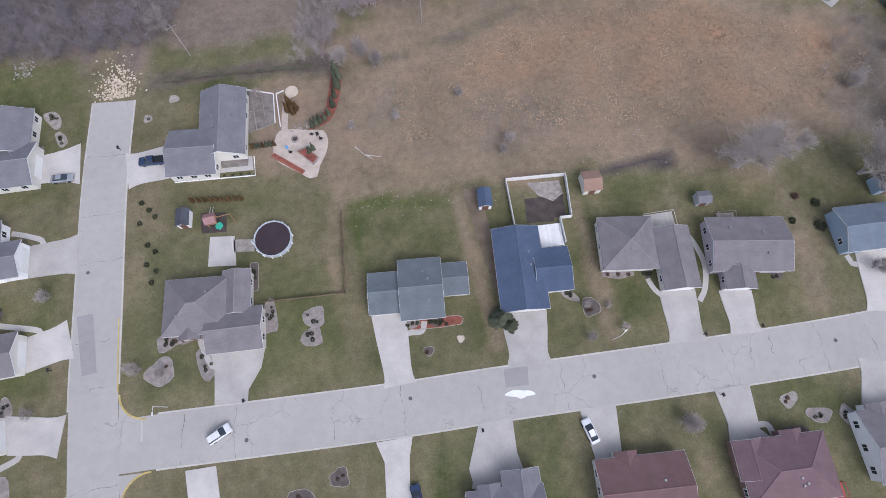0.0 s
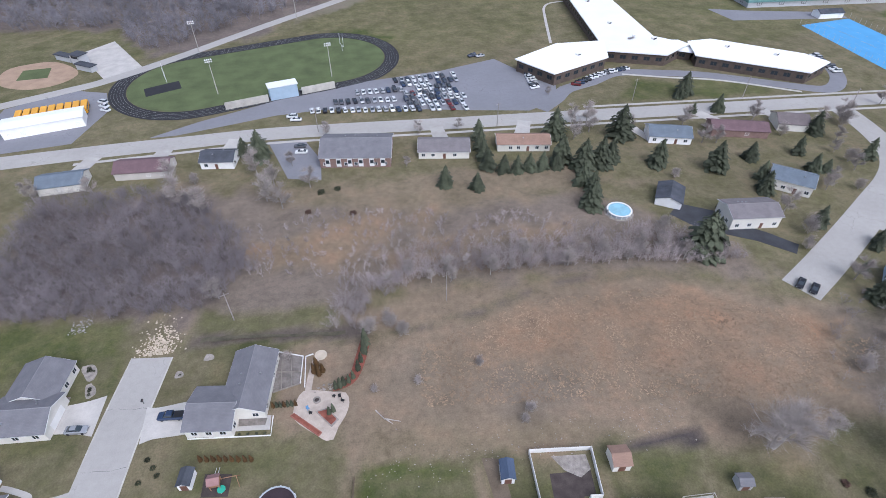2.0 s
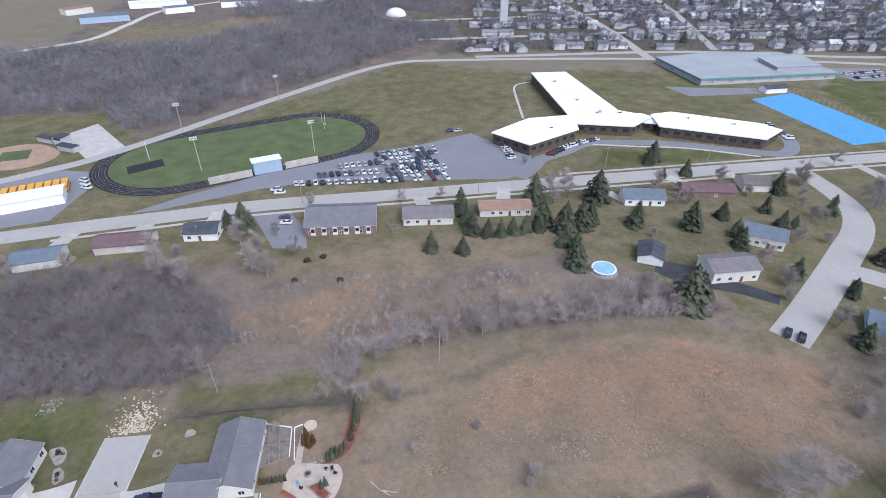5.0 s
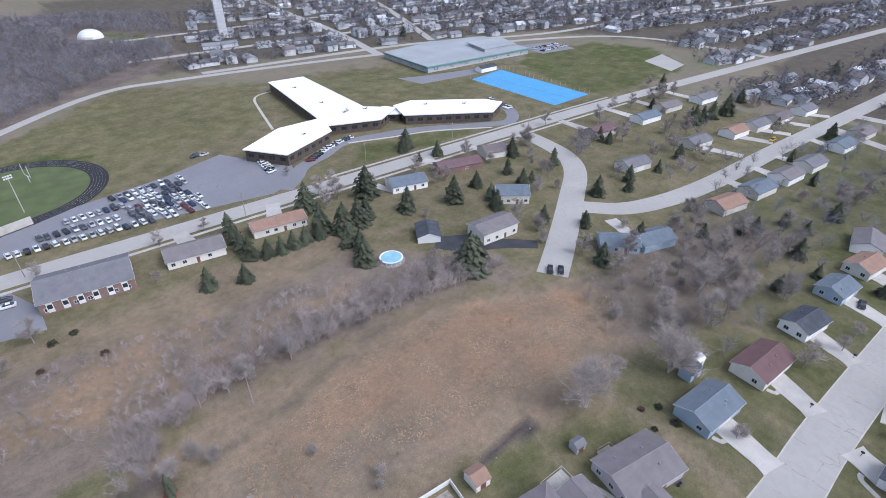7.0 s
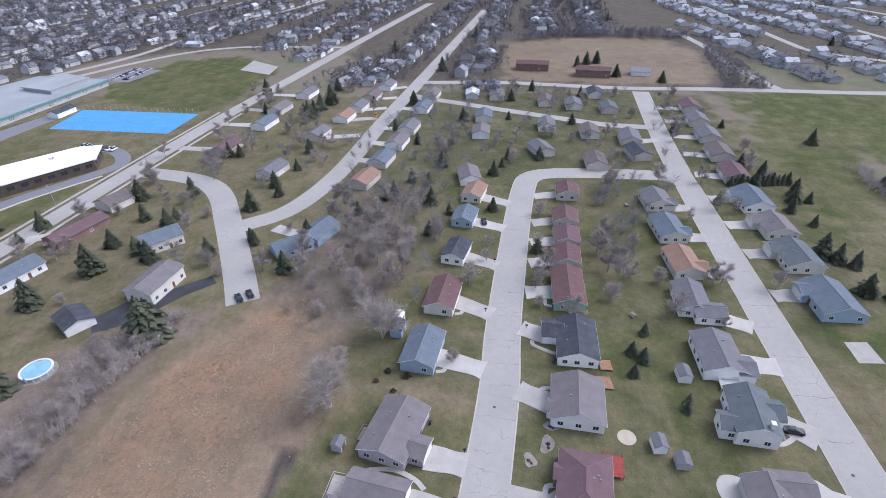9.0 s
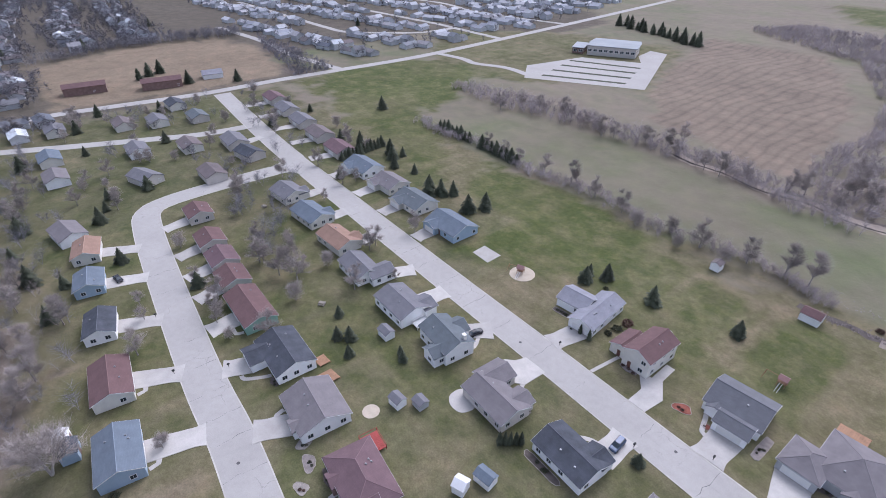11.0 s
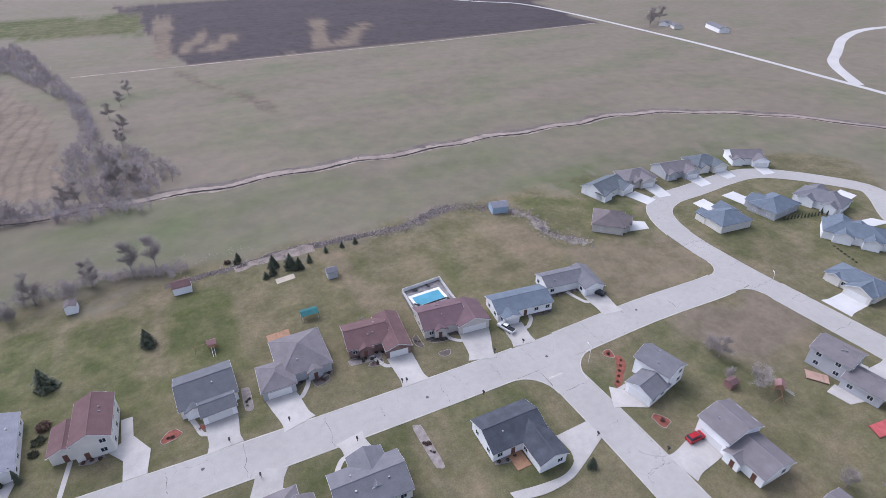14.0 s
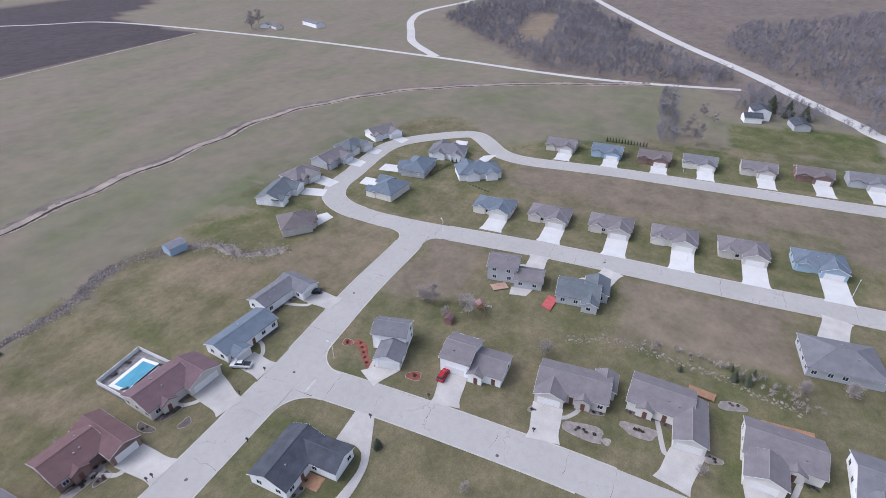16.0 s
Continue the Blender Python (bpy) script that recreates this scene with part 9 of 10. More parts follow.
def mailbox(x, y, turn=0):
    top = thing("mailbox", pose(x, y, 0.05, 0, 0, turn), "black mailbox on a short post by the kerb", "mailbox", "kerb mailboxes")
    part("post", box(-0.06, 0.06, -0.06, 0.06, -0.15, 1.0), M_BLACK, top)
    bm = box(-0.2, 0.2, -0.35, 0.35, 1.0, 1.4, 0.06)
    part("box", bm, M_BLACK, top)
    part("flag", box(0.21, 0.23, -0.1, 0.05, 1.15, 1.4), M_PINK, top, "red flag")


for x, y in ((-35.2, 12.0), (53.4, 1.6), (64.8, 0.3), (6.6, -4.4), (52.0, -9.8), (58.4, -87.4), (14.4, -85.9), (1.3, -85.7), (-27.5, -84.7), (-52.5, -83.9), (-61.3, -83.6), (9.8, -74.0), (-10.9, -73.6), (27.0, -75.4), (-42.5, -72.6), (-59.2, -50.8), (-70.2, -41.0), (-54.0, 71.6), (-26.4, -85.0), (-70.6, -15.0), (-70.3, 27.0), (113.6, -2.9), (140, -5.2), (107, -14.6)):
    mailbox(x, y)


def lamp_post(x, y, h=5.5):
    top = thing("street_lamp", pose(x, y, 0, 0, 0, (x * 31) % 360), "slim street lamp post on the verge", "street lamp", "street lamps")
    part("pole", tube((0, 0, -0.2), (0, 0, h), 0.07, 0.05), M_WHITE, top)
    part("arm", tube((0, 0, h - 0.1), (1.2, 0, h + 0.1), 0.04), M_WHITE, top)
    part("lamp", box(1.0, 1.6, -0.12, 0.12, h + 0.02, h + 0.16, 0.03), M_WHITE, top)


for x, y in ((35.8, 5.2), (-49.5, 14.6), (-158, 13), (-157.5, 60), (-143.5, -70), (-72.5, -70), (-236, 8)):
    lamp_post(x, y)


def utility_pole(x, y, h=10):
    top = thing("utility_pole", pose(x, y, 0, 0, 0, 20), "wooden utility pole with a cross arm", "utility pole", "utility poles")
    part("pole", tube((0, 0, -0.2), (0, 0, h), 0.16, 0.11), M_BARK, top)
    part("cross_arm", box(-1.2, 1.2, -0.06, 0.06, h - 0.8, h - 0.65), M_BARK, top)


for x, y in ((-36.5, 92.5), (18, 88), (134, 60), (122, 186), (170, 178), (-12, 186), (58, 176), (206, 158)):
    utility_pole(x, y)

# planting beds: edged islands with stones and shrubs
ers = random.Random(17)


def bed(x, y, rx, ry, turn, material, label, shrubs=3, kind=0, edge=None):
    pts = []
    for k in range(16):
        a = 6.2832 * k / 16 + 0.01
        w = 1 + 0.06 * ers.uniform(-1, 1)
        ca, sa = math.cos(a), math.sin(a)
        ex = 0.4 if max(rx, ry) > 3 * min(rx, ry) else 0.8
        w *= 1.0 if ex < 0.5 else 1 + 0.13 * math.sin(3 * a + x)
        p = pose(x, y, 0, 0, 0, turn) @ Vector((rx * w * math.copysign(abs(ca) ** ex, ca), ry * w * math.copysign(abs(sa) ** ex, sa), 0))
        pts.append((p.x, p.y))
    ob = tagged(new("garden_bed", finish(prism(pts, -0.2, 0.05), "garden_bed", material)), label, "garden bed", kind="structure")
    part("edging", band(np.array(pts), -0.06, 0.07, -0.2, 0.09, True), edge or M_STONE, ob, "pale stone edging")
    for k in range(shrubs):
        a, t = ers.uniform(0, 6.28), ers.uniform(0.1, 0.65)
        p = pose(x, y, 0, 0, 0, turn) @ Vector((rx * t * math.cos(a), ry * t * math.sin(a), 0))
        shrub(p.x, p.y, ers.uniform(0.35, 0.6), kind, "bed shrubs")


M_BEDGREY = worn("grey bark chips", (0.27, 0.235, 0.22), 0.95, 0.8, 6, 0.25, 0.6)
M_DARKBED = worn("dark planting soil", (0.12, 0.1, 0.09), 0.95, 0.8, 6, 0.25, 0.6)
for x, y, rx, ry, a, mat, n, k in (
    (-19.8, 24.4, 2.1, 2.0, 0, M_BEDGREY, 3, 0), (-20.8, 20.6, 2.0, 1.8, 0, M_BEDGREY, 3, 0), (-50.2, 21.4, 2.8, 2.4, 30, M_BEDGREY, 3, 2),
    (0.6, 12.2, 0.9, 0.9, 0, M_DARKBED, 1, 2), (7.2, 12.9, 0.7, 0.7, 0, M_SAND, 0, 0), (33.9, 12.4, 1.7, 1.9, 0, M_DARKBED, 4, 2), (64.2, -13.9, 1.7, 1.2, 20, M_STONE, 2, 2),
    (-20.6, -5.7, 1.7, 1.6, 0, M_DARKBED, 2, 2), (-28.4, -7.6, 2.8, 1.8, 0, M_DARKBED, 4, 2), (-41.4, 81.6, 1.1, 0.9, 0, M_STONE, 0, 0), (-47.6, 77.9, 0.9, 0.9, 0, M_STONE, 1, 0),
    (-40.7, -89.7, 1.6, 1.1, 0, M_DARKBED, 0, 0), (-23.2, -94.4, 2.0, 1.1, 0, M_DARKBED, 3, 2), (-8.5, -95.0, 2.2, 1.5, 0, M_DARKBED, 4, 2), (26.0, -93.6, 2.2, 1.5, 20, M_MULCH, 3, 2), (19.8, -93.0, 1.0, 0.8, 0, M_MULCH, 1, 2),
    (-75.2, -47.6, 1.5, 2.0, 20, M_MULCH, 3, 2), (-79.2, -70.0, 1.3, 1.5, 0, M_MULCH, 2, 2),
    (-75.4, -4.6, 2.2, 4.6, 0, M_BEDGREY, 6, 0), (-77.0, -16.5, 1.2, 1.5, 0, M_BEDGREY, 2, 0), (-80.5, 6.8, 1.8, 4.0, 0, M_BEDGREY, 6, 0), (-79.0, 22.0, 1.2, 2.0, 0, M_BEDGREY, 3, 0), (-74.6, 0.5, 0.9, 0.9, 0, M_STONE, 0, 0),
    (3.4, 17.2, 5.2, 1.0, -8, M_MULCH, 6, 0), (30.6, 15.8, 0.8, 2.0, 40, M_BEDGREY, 3, 0), (-48.2, 26.8, 2.4, 1.6, 10, M_BEDGREY, 5, 0), (-41.5, 20.5, 1.6, 3.0, 15, M_BEDGREY, 4, 0), (-28.2, 26.6, 1.4, 3.4, -8, M_BEDGREY, 5, 0), (-30.0, 35.6, 0.9, 3.0, -8, M_DARKBED, 5, 0),
    (-68.0, 83.0, 1.4, 2.6, 30, M_STONE, 5, 0), (-66.5, 77.5, 1.0, 2.0, 20, M_STONE, 3, 0),
    (68.5, -17.8, 2.4, 1.3, -20, M_BEDGREY, 4, 0), (74.0, -19.6, 1.4, 2.4, 30, M_STONE, 4, 0), (-24.4, -65.5, 1.0, 6.4, 2, M_BEDGREY, 6, 2), (-96.5, 26.0, 1.4, 3.2, 12, M_BEDGREY, 3, 0),
    (36.4, -55.8, 5.0, 0.9, -3, M_DARKBED, 6, 0),
    (61.0, -95.4, 1.0, 2.4, 0, M_DARKBED, 3, 0), (66.8, -98.6, 3.4, 0.9, 5, M_DARKBED, 5, 0), (9.0, -97.0, 1.0, 4.0, 0, M_BEDGREY, 4, 0), (-36.0, -97.0, 1.0, 2.6, 0, M_DARKBED, 3, 0), (-42.0, -95.0, 3.0, 1.0, -6, M_DARKBED, 4, 0), (-20.8, -97.0, 4.4, 1.2, -6, M_BEDGREY, 5, 0),
):
    bed(x, y, rx, ry, a, mat, "edged planting bed with small shrubs" if n else "small edged stone bed in the lawn", n, k)
for strip, spots, size in PLANTING:
    ob = tagged(new("garden_bed", finish(prism(strip, -0.2, 0.055), "garden_bed", M_DARKBED if size < 0.5 else M_BEDGREY)), "planting strip along a front wall", "garden bed", kind="structure")
    for x, y in spots[: 3 if size > 0.47 else 2]:
        shrub(x, y, size, 0 if size < 0.52 else 2, "front wall shrubs")
for k in range(9):
    arborvitae(-40.0 + 1.25 * k, 55.2 - 0.26 * k, 0.55, True, "rusty hedge by the shed")
for x, y, s in ((-17.0, 72.0, 0.85), (-16.4, 73.5, 0.9), (-15.9, 71.0, 0.8), (-15.0, 71.8, 0.75)):
    arborvitae(x, y, s, True, "terrace arborvitae")
for x, y, s in ((-12.3, 66.6, 0.75), (-11.3, 66.8, 0.85), (-10.4, 67.2, 0.8), (-9.3, 67.8, 0.7), (-8.3, 68.6, 0.7), (-6.9, 70.6, 0.9), (-6.0, 72.9, 0.8), (-5.0, 75.4, 1.2), (-4.6, 77.6, 1.4), (-14.0, 60.4, 0.7), (-13.2, 61.0, 0.7)):
    arborvitae(x, y, s, False, "terrace arborvitae")
for k in range(7):
    arborvitae(-26.0 + 0.8 * k, 64.6 - 0.06 * k, 0.5, k % 3 == 0, "low terrace hedge")
for x, y in ((-51.4, 53.0), (-49.2, 55.6), (-50.6, 57.6), (-48.2, 53.8), (-50.2, 47.8), (-48.8, 46.0), (-50.8, 43.6), (-49.0, 41.8), (-50.2, 39.6)):
    shrub(x, y, 0.7, 1, "round lawn shrubs")
for x, y, s, k in ((-17, 134, 1.3, 2), (-3, 130.5, 1.4, 2), (-12.5, 144, 1.6, 1), (-7, 145, 1.4, 1), (113, 109, 1.4, 0), (63.5, -107.5, 1.6, 2), (52.5, -105.0, 1.7, 0), (53.0, -101.5, 1.3, 0), (52.0, -109.0, 2.0, 2), (66.0, -118.0, 1.0, 0), (70.5, -109.0, 1.2, 2), (2.5, -160, 1.6, 0), (5.5, -161, 1.4, 2), (81, 19, 0.9, 0), (86, 16.5, 1.4, 0), (87.5, 21.5, 1.2, 1), (84, 24, 1.0, 2)):
    shrub(x, y, s, k)


# rubble, boulders and brush piles
def boulders(name, label, places, size, material, seed):
    r = random.Random(seed)
    s = Soup()
    for x, y in places:
        k = size * r.uniform(0.4, 1.3)
        top_ = Vector((x + r.uniform(-0.2, 0.2) * k, y + r.uniform(-0.2, 0.2) * k, k * r.uniform(0.4, 0.8)))
        ring = []
        for i in range(6):
            a = 1.0472 * i + r.uniform(-0.3, 0.3)
            ring.append(Vector((x + math.cos(a) * k * r.uniform(0.5, 1), y + math.sin(a) * k * r.uniform(0.5, 1), -0.05)))
        for i in range(6):
            s.tri(ring[i], ring[(i + 1) % 6], top_)
    return tagged(new(name, s.mesh(name, material)), label, "rubble", kind="stuff")


RUB = smooth_line([(-46, -156), (-60, -156.5), (-71, -161.5), (-82, -161.5), (-91, -157), (-98, -151), (-103.6, -140), (-102.6, -127), (-111, -117)], 0.6)
boulders("rubble_line", "pale rubble and brush along the lots", [(p[0] + prs.gauss(0, 1.6), p[1] + prs.gauss(0, 1.4)) for p in RUB for _ in range(3)], 0.55, M_STONE, 1)
boulders("street_end_stones", "heap of pale stones at the street's end", [(-54.6 + prs.gauss(0, 2.0) + 0.25 * k / 60, 85.0 + abs(prs.gauss(0, 4.2))) for k in range(520)], 0.36, worn("pale tan rubble", (0.56, 0.48, 0.38), 0.95, 0.8, 6, 0.25, 0.5), 2)
boulders("yard_rocks", "row of pale boulders behind the gardens", [(q[0] + prs.gauss(0, 0.8), q[1]) for q in smooth_line([(-104.5, -15.8), (-108.7, -2), (-107.3, 11.2), (-106.1, 22.1), (-103.2, 32.1), (-100.9, 41.4)], 0.3)], 0.55, worn("brown garden boulders", (0.27, 0.235, 0.2), 0.95, 0.8, 6, 0.35, 0.5), 3)
boulders("meadow_debris", "scattered pale stones and cut branches", [(prs.uniform(-8, 62), prs.gauss(45, 2.6)) for _ in range(240)], 0.22, M_STONE, 4)
boulders("field_edge_debris", "pale flood debris at the field edge", [(prs.uniform(-5, 24), prs.gauss(-168, 1.4)) for _ in range(60)], 0.4, M_STONE, 5)
boulders("terrace_stones", "pale edging stones around the terrace", [(prs.gauss(-14.8, 1.6), prs.gauss(67.4, 0.5)) for _ in range(26)] + [(prs.gauss(-26.2, 0.3), prs.uniform(69, 79)) for _ in range(14)], 0.4, M_STONE, 6)
tuft = Soup()
trs = random.Random(8)
for x, y in scatter([(8, 74), (40, 83), (78, 80), (101, 67), (118, 53), (104, 41), (78, 45), (40, 52), (6, 58)], 0.85, 41):
    for _ in range(2):
        a = trs.uniform(0, 6.28)
        b = Vector((x + trs.uniform(-0.3, 0.3), y + trs.uniform(-0.3, 0.3), 0))
        tuft.tri(b + Vector((math.cos(a), math.sin(a), 0.2)) * 0.2, b - Vector((math.cos(a), math.sin(a), -0.2)) * 0.2, b + Vector((-math.sin(a), math.cos(a), 0)) * trs.uniform(0.3, 0.6) + Vector((0, 0, trs.uniform(0.12, 0.3))))
tagged(new("meadow_grass", tuft.mesh("meadow_grass", worn("dead meadow grass", (0.32, 0.23, 0.152), 0.95, 0.1, 1.0, 0.35, 0.3, vary=0))), "tufts of dead orange-brown meadow grass", "grass", kind="stuff")


# ---------------------------------------------------------------- the planted terrace behind the end house
M_PATIO = worn("pinkish patio stone", (0.46, 0.39, 0.33), 0.9, 0.5, 5, 0.16, 0.4)
M_REDBRICK = worn("red garden brick", (0.3, 0.12, 0.09), 0.9, 0.6, 7, 0.2, 0.4)
M_PLOT = worn("bare grey plot", (0.22, 0.195, 0.175), 0.95, 0.6, 3, 0.3, 0.5)
patio = tagged(new("terrace", finish(prism([tuple(p) for p in smooth_line([(-20.4, 66.6), (-18.2, 67.4), (-12.9, 65.9), (-10.2, 65.1), (-9.6, 62.5), (-10.6, 59.5), (-12.4, 56.9), (-13.6, 54.3), (-15.0, 54.3), (-17.0, 56.0), (-21.7, 61.1)], 1.0, True)], -0.3, 0.06), "terrace", M_PATIO)), "pinkish stone patio with raised beds", "patio", kind="structure")
tagged(new("terrace_path", finish(band(smooth_line([(-15.4, 76.6), (-16.6, 75.4), (-17.6, 72.0), (-18.2, 69.0), (-18.6, 66.6)], 0.8), -0.7, 0.7, -0.3, 0.054), "terrace_path", M_PATIO)), "pinkish stone path to a round seat", "path", kind="structure")
tagged(new("terrace_circle", finish(prism([(-15.3 + 1.5 * math.cos(k * 0.3927), 76.8 + 1.5 * math.sin(k * 0.3927)) for k in range(16)], -0.3, 0.066), "terrace_circle", M_SAND)), "round pale stone seat at the path's end", "paving", kind="structure")
plot = tagged(new("garden_plot", finish(prism([(-26.6, 68.4), (-26.6, 80.4), (-19.4, 77.2), (-20.2, 69.6)], -0.3, 0.05), "garden_plot", M_PLOT)), "bare grey vegetable plot with pale board edges", "garden plot", kind="structure")
for a, b in (((-26.6, 80.4), (-19.4, 77.2)), ((-19.4, 77.2), (-20.2, 69.6)), ((-20.2, 69.6), (-26.6, 68.4)), ((-18.8, 77.0), (-19.2, 68.4)), ((-18.8, 77.0), (-17.0, 77.4)), ((-24.3, 79.2), (-24.4, 68.8)), ((-22.0, 78.2), (-22.2, 69.2)), ((-26.4, 74.0), (-20.0, 73.0))):
    part("board", band(np.array([a, b], float), -0.09, 0.09, -0.1, 0.3), M_OLDDECK if a[0] < -19.5 and b[0] < -19.5 else M_FENCE, plot)
wall_bed = tagged(new("raised_bed", finish(prism([(-22.4, 61.6), (-21.5, 62.1), (-15.8, 56.3), (-16.6, 55.6)], -0.2, 0.4), "raised_bed", M_REDBRICK)), "long raised bed of red brick with mulch", "garden bed")
part("soil", prism([(-22.1, 61.6), (-21.5, 61.85), (-16.1, 56.3), (-16.6, 55.9)], 0.3, 0.42), M_MULCH, wall_bed)
wall_bed = tagged(new("raised_bed", finish(prism([(-17.0, 61.6), (-14.4, 61.8), (-12.2, 58.6), (-13.8, 57.2)], -0.2, 0.4), "raised_bed", M_STONE)), "pale stone raised bed with red mulch", "garden bed")
part("soil", prism([(-16.6, 61.3), (-14.5, 61.5), (-12.6, 58.7), (-13.8, 57.6)], 0.3, 0.42), M_MULCH, wall_bed)
tagged(new("mulch_strip", finish(prism([tuple(p) for p in smooth_line([(-13, 66.0), (-8.4, 67.2), (-5.8, 71), (-3.6, 77.4), (-3.4, 79.6), (-5.4, 79.4), (-7.4, 74), (-9.2, 69.6), (-12.8, 67.6)], 1.2, True)], -0.2, 0.04), "mulch_strip", M_MULCH)), "red mulch strip under a hedge", "garden bed", kind="structure")
fire = thing("fire_pit", pose(-16.6, 64.4, 0.06), "round grey stone fire pit on a patio", "fire pit")
part("ring", band(np.array([(0.7 * math.cos(k * 0.5236), 0.7 * math.sin(k * 0.5236)) for k in range(12)]), -0.15, 0.15, -0.1, 0.35, True), M_STONE, fire)
part("ash", prism([(0.55 * math.cos(k * 0.5236), 0.55 * math.sin(k * 0.5236)) for k in range(12)], -0.1, 0.15), M_SOIL, fire)


def garden_chair(x, y, turn, material, label):
    top = thing("garden_chair", pose(x, y, 0.06, 0, 0, turn), label, "chair", "garden chairs")
    part("seat", box(-0.3, 0.3, -0.3, 0.3, 0.38, 0.44, 0.02), material, top)
    part("backrest", box(-0.3, 0.3, 0.26, 0.33, 0.44, 0.95, 0.02), material, top)
    for sx in (-1, 1):
        for sy in (-1, 1):
            part("leg", box(sx * 0.27 - 0.03, sx * 0.27 + 0.03, sy * 0.27 - 0.03, sy * 0.27 + 0.03, -0.05, 0.38), material, top)


BLUEP = worn("blue plastic", (0.15, 0.3, 0.5), 0.5, 1, 5, 0.1)
for x, y, a in ((-18.6, 62.6, 30), (-18.0, 61.4, 80), (-11.6, 64.2, 0), (-11.0, 63.0, 60), (-12.8, 64.6, 140)):
    garden_chair(x, y, a, BLUEP if x < -18.2 else M_BLACK, "blue plastic garden chair on a patio" if x < -18.2 else "dark metal garden chair on a patio")
bare_tree(-22.6, 77.0, 0.38, 1)
for x, y, z_, k in ((31.8, 6.8, 0.3, 3), (43.8, -12.8, 0.7, 2), (-70.3, 41.7, 0.5, 2), (-54.2, 22.9, 0.42, 3), (32.9, 13.1, 0.34, 2), (-104.2, -58.8, 0.75, 2), (-103.2, -43.8, 0.7, 0), (-96.0, -18.6, 0.6, 1)):
    bare_tree(x, y, z_, k, "small lawn trees")
tagged(new("porch_slab", finish(prism([(-43.2, 62.0), (-26.6, 59.4), (-26.4, 62.8), (-34.6, 63.8), (-34.6, 61.5)], -0.3, 0.08), "porch_slab", M_CONCRETE)), "pale concrete porch along the house", "porch", kind="structure")
tagged(new("porch_bed", finish(prism([(-33.2, 63.2), (-27.2, 62.3), (-27.6, 60.7), (-33.2, 61.5)], -0.2, 0.1), "porch_bed", M_PLOT)), "bare grey bed beside the porch", "garden bed", kind="structure")
tagged(new("porch_edging", finish(band(np.array([(-43.4, 61.6), (-43.3, 60.7), (-26.4, 58.0), (-26.0, 62.6)]), -0.12, 0.12, -0.2, 0.12), "porch_edging", M_FENCE)), "white edging strip along the porch bed", "edging", kind="structure")
for k in range(9):
    shrub(-41.6 + 1.75 * k, 60.9 - 0.27 * k, 0.4, 0, "porch shrubs")
# fallen limb in the meadow
limb = thing("fallen_branch", pose(0, 0, 0.1), "pale fallen branch lying in the meadow", "branch")
for a, b in (((-4.2, 59.2), (-2.6, 56.8)), ((-2.6, 56.8), (0.8, 55.4)), ((-2.2, 56.6), (-1.0, 55.2))):
    part("limb", tube((*a, 0.05), (*b, 0.12), 0.16, 0.08), M_LIMBLIGHT, limb)
# brush piles and loose things in the gardens
boulders("brick_heap", "heap of grey blocks on the lawn", [(prs.uniform(-76.5, -71.5), prs.uniform(96, 100.4)) for _ in range(70)], 0.35, worn("grey block rubble", (0.3, 0.28, 0.27), 0.95, 0.8, 6, 0.3), 12)
tramp = thing("trampoline", pose(-35.3, 48.2, 0.05), "small green round trampoline in a mulch pit", "trampoline")
part("mat", prism([(0.8 * math.cos(k * 0.5236), 0.8 * math.sin(k * 0.5236)) for k in range(12)], 0.4, 0.44), worn("green vinyl", (0.05, 0.4, 0.28), 0.6, 1, 5, 0.1), tramp)
for k in range(4):
    part("leg", tube((0.7 * math.cos(k * 1.5708), 0.7 * math.sin(k * 1.5708), -0.1), (0.7 * math.cos(k * 1.5708), 0.7 * math.sin(k * 1.5708), 0.4), 0.04), M_STEEL, tramp)
# low hedges between the new houses
for k in range(12):
    arborvitae(-188.0 - 1.5 * k, -96.0 + 0.35 * k, 0.42, group="clipped hedge inside the bend")
for k in range(8):
    arborvitae(-206.6 + 0.5 * k, -93.5 + 2.4 * k, 0.5, group="clipped hedge inside the bend")
for k in range(7):
    shrub(-186.0 + 0.6 * k, -76.0 + 1.6 * k, 0.5, k % 2, "bed shrubs")
thicket("rubble_brush", "low dead brush among the rubble", [(p[0] + prs.gauss(0, 2.0), p[1] + prs.gauss(0, 1.8)) for p in RUB for _ in range(3)], 1.3, 26, 0.02, M_BRUSH, 51)
MARGIN = [(-80, -163), (-70, -161.5), (-62, -158.6), (-56, -158)] + [(x, -157.6 + 1.4 * math.sin(x * 0.07)) for x in range(-50, 27, 3)]
tagged(new("field_ditch", ragged(MARGIN, -1.8, 1.6, 0.03, 0.7, 91, "field_ditch", worn("dark ditch soil", (0.11, 0.093, 0.085), 0.95, 0.4, 3, 0.3, 0.5))), "dark muddy ditch along the field edge", "ditch", kind="structure")
tagged(new("field_spoil", ragged([(x, y + 1.2) for x, y in MARGIN[13:23]], -1.9, 2.4, 0.045, 0.9, 92, "field_spoil", worn("pale spoil", (0.27, 0.225, 0.195), 0.95, 0.4, 3, 0.3, 0.5))), "pale spoil thrown up beside the ditch", "soil", kind="structure")
thicket("lot_line_brush", "low brown brush along the field edge", [(x, -157.2 + 1.4 * math.sin(x * 0.07) + prs.gauss(0, 1.1)) for x in np.arange(-48, 22, 0.5)], 1.2, 24, 0.02, M_BRUSH, 52)
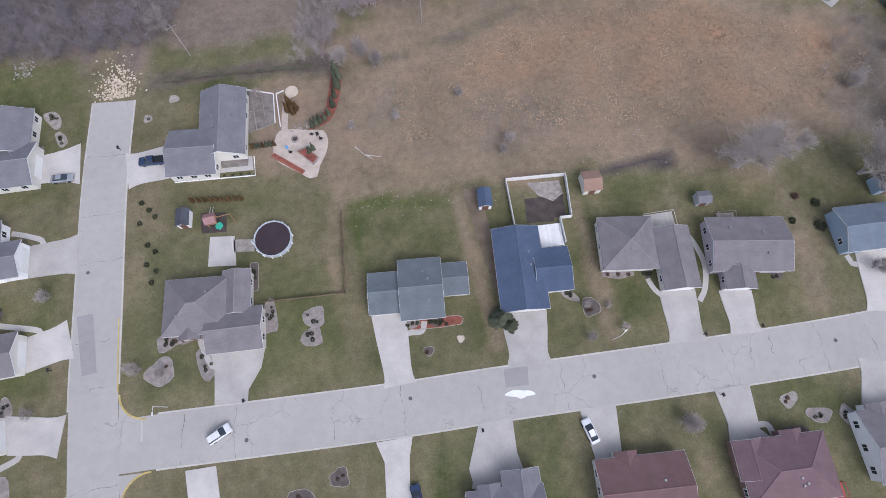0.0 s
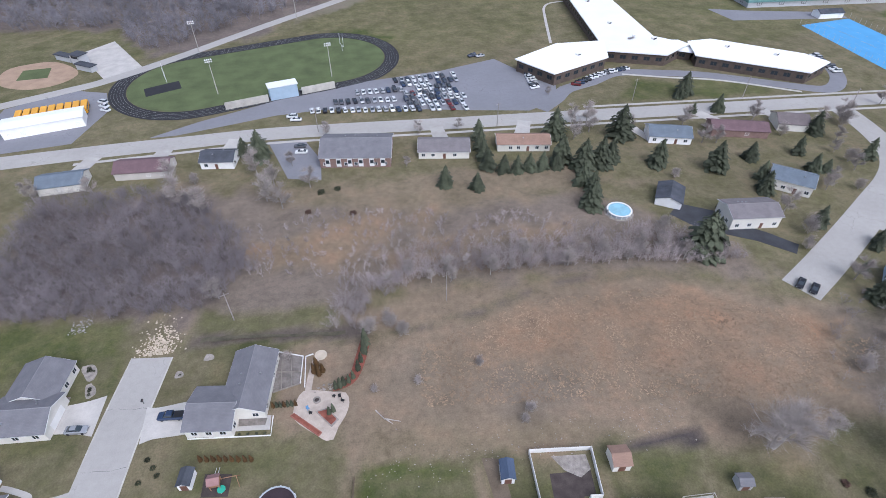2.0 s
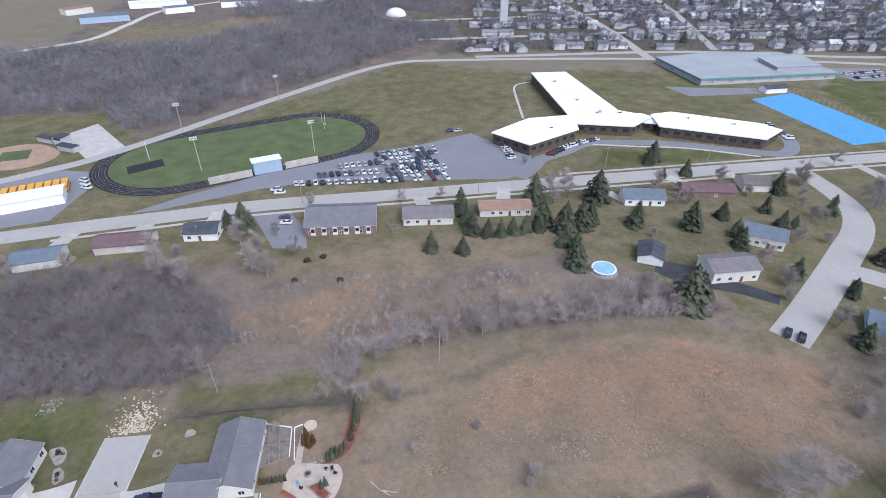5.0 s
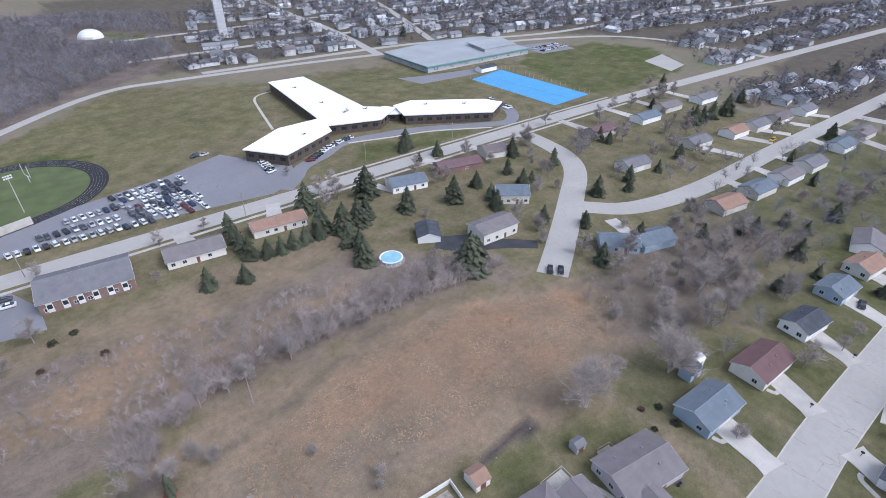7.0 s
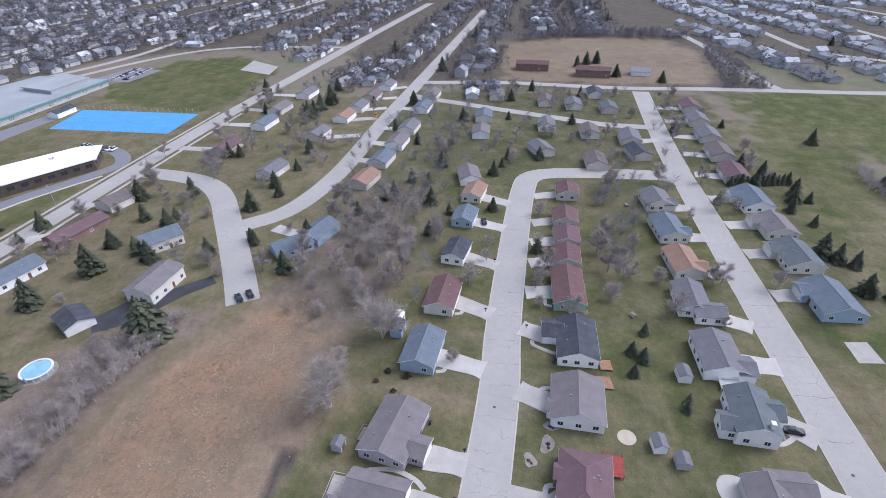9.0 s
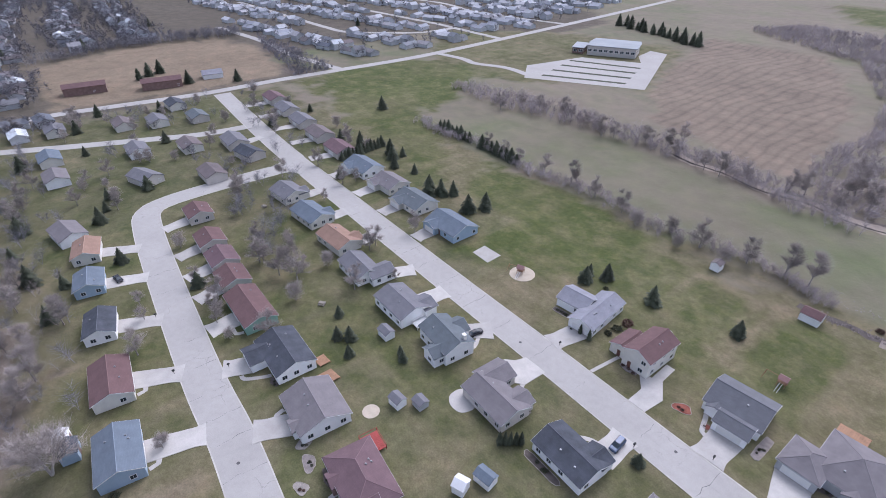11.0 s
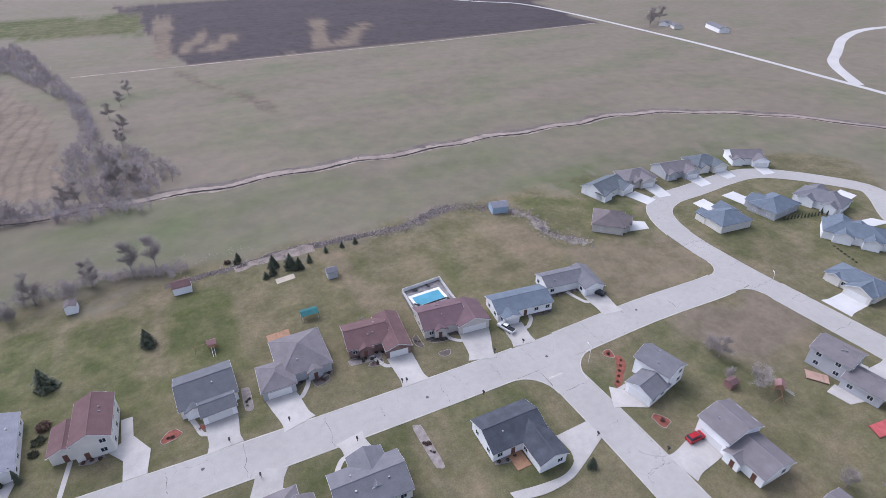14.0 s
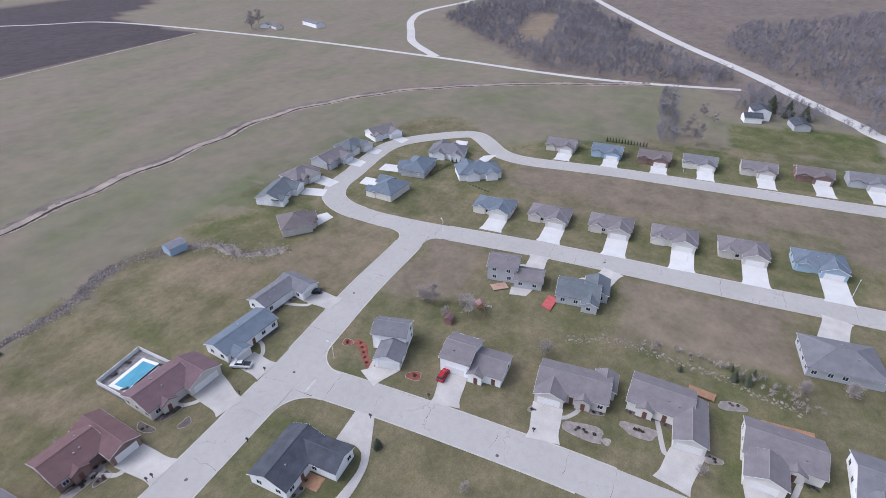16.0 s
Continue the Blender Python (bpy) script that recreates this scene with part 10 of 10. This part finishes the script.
for x, y, z in ((-41.6, -108.4, 0.9), (-41.8, -110.6, 0.9), (-51.4, -109.0, 0.9), (-44.0, -117.4, 0.9), (-48.6, -117.8, 0.9)):
    lounger = thing("pool_lounger", pose(x, y, z, 0, 0, (x * 70) % 90), "dark folded lounger on a pool terrace", "lounger", "pool loungers")
    part("seat", box(-0.35, 0.35, -0.9, 0.4, 0.28, 0.36, 0.03), M_BLACK, lounger)
    part("backrest", box(-0.35, 0.35, 0.38, 0.95, 0.32, 0.6, 0.03), M_BLACK, lounger)
    for sx in (-1, 1):
        for sy in (-0.8, 0.8):
            part("leg", box(sx * 0.3 - 0.03, sx * 0.3 + 0.03, sy - 0.03, sy + 0.03, -0.02, 0.3), M_STEEL, lounger)
tagged(new("mulch_strip", finish(prism([tuple(p) for p in smooth_line([(-81.4, -66.6), (-80.2, -64.4), (-77.4, -62.4), (-74.8, -60.2), (-73.0, -59.6), (-73.2, -61.0), (-75.8, -63.4), (-78.2, -65.8), (-79.6, -68.2), (-81.2, -68.4)], 0.8, True)], -0.2, 0.06), "mulch_strip", M_MULCH)), "red mulch strip along the side of a white house", "garden bed", kind="structure")
for k in range(5):
    shrub(-80.4 + 1.5 * k, -66.6 + 1.35 * k, 0.5, 2, "bed shrubs")
apron = [tuple(p) for p in smooth_line([(-60.0, -50.2), (-56.5, -48.6), (-52.5, -46.8), (-47.4, -44.9), (-40.7, -44.6), (-34.6, -46.0)], 1.0)] + [tuple(p) for p in smooth_line([(-34.4, -48.0), (-40.9, -46.8), (-46.6, -46.4), (-50.4, -48.0), (-51.4, -50.4)], 1.0)] + [(-51.0, -55.0), (-60.0, -55.2)]
driveway(apron, "bright curved concrete drive round the house", z=0.094)
tagged(new("rubble_strip", ragged(RUB[int(len(RUB) * 0.6):], -1.7, 1.7, 0.03, 0.8, 9, "rubble_strip", worn("washed rubble", (0.3, 0.265, 0.23), 0.95, 0.5, 3, 0.35, 0.6))), "washed stony strip beside the lots", "rubble", kind="structure")
for k in range(5):
    arborvitae(43.2 + 0.75 * k, -56.6 + 0.9 * k, 0.95, False, "tall hedge between two lawns")
tagged(new("curved_walk", finish(band(smooth_line([(57.6, 23.4), (59.0, 20.0), (59.4, 15.0), (57.6, 10.4), (55.4, 8.0)], 0.8), -0.55, 0.55, -0.3, 0.08), "curved_walk", M_CONCRETE)), "pale curved concrete walk beside the house", "path", kind="structure")
tagged(new("front_walk", finish(band(smooth_line([(47.0, 15.0), (47.6, 12.4), (49.0, 10.4)], 0.8), -0.5, 0.5, -0.3, 0.084), "front_walk", M_CONCRETE)), "pale curved front walk to the drive", "path", kind="structure")


def garden_table(x, y, turn):
    top = thing("garden_table", pose(x, y, 0.02, 0, 0, turn), "weathered grey wooden garden table with benches", "table", "garden tables")
    part("tabletop", box(-1.0, 1.0, -0.45, 0.45, 0.7, 0.76, 0.02), M_OLDDECK, top)
    for s in (-1, 1):
        part("bench", box(-1.0, 1.0, s * 0.8 - 0.15, s * 0.8 + 0.15, 0.4, 0.46), M_OLDDECK, top)
        part("leg", box(s * 0.8 - 0.06, s * 0.8 + 0.06, -0.85, 0.85, -0.05, 0.7), M_OLDDECK, top)


for k, (x, y) in enumerate([(184.2, -56.8), (114.9, -45.6)]):
    garden_table(x, y, 37 * k)
make_car("sedan", pose(166.8, -0.8, 0.1, 0, 0, 100), "black saloon car on a concrete drive", "street cars", DARKP)
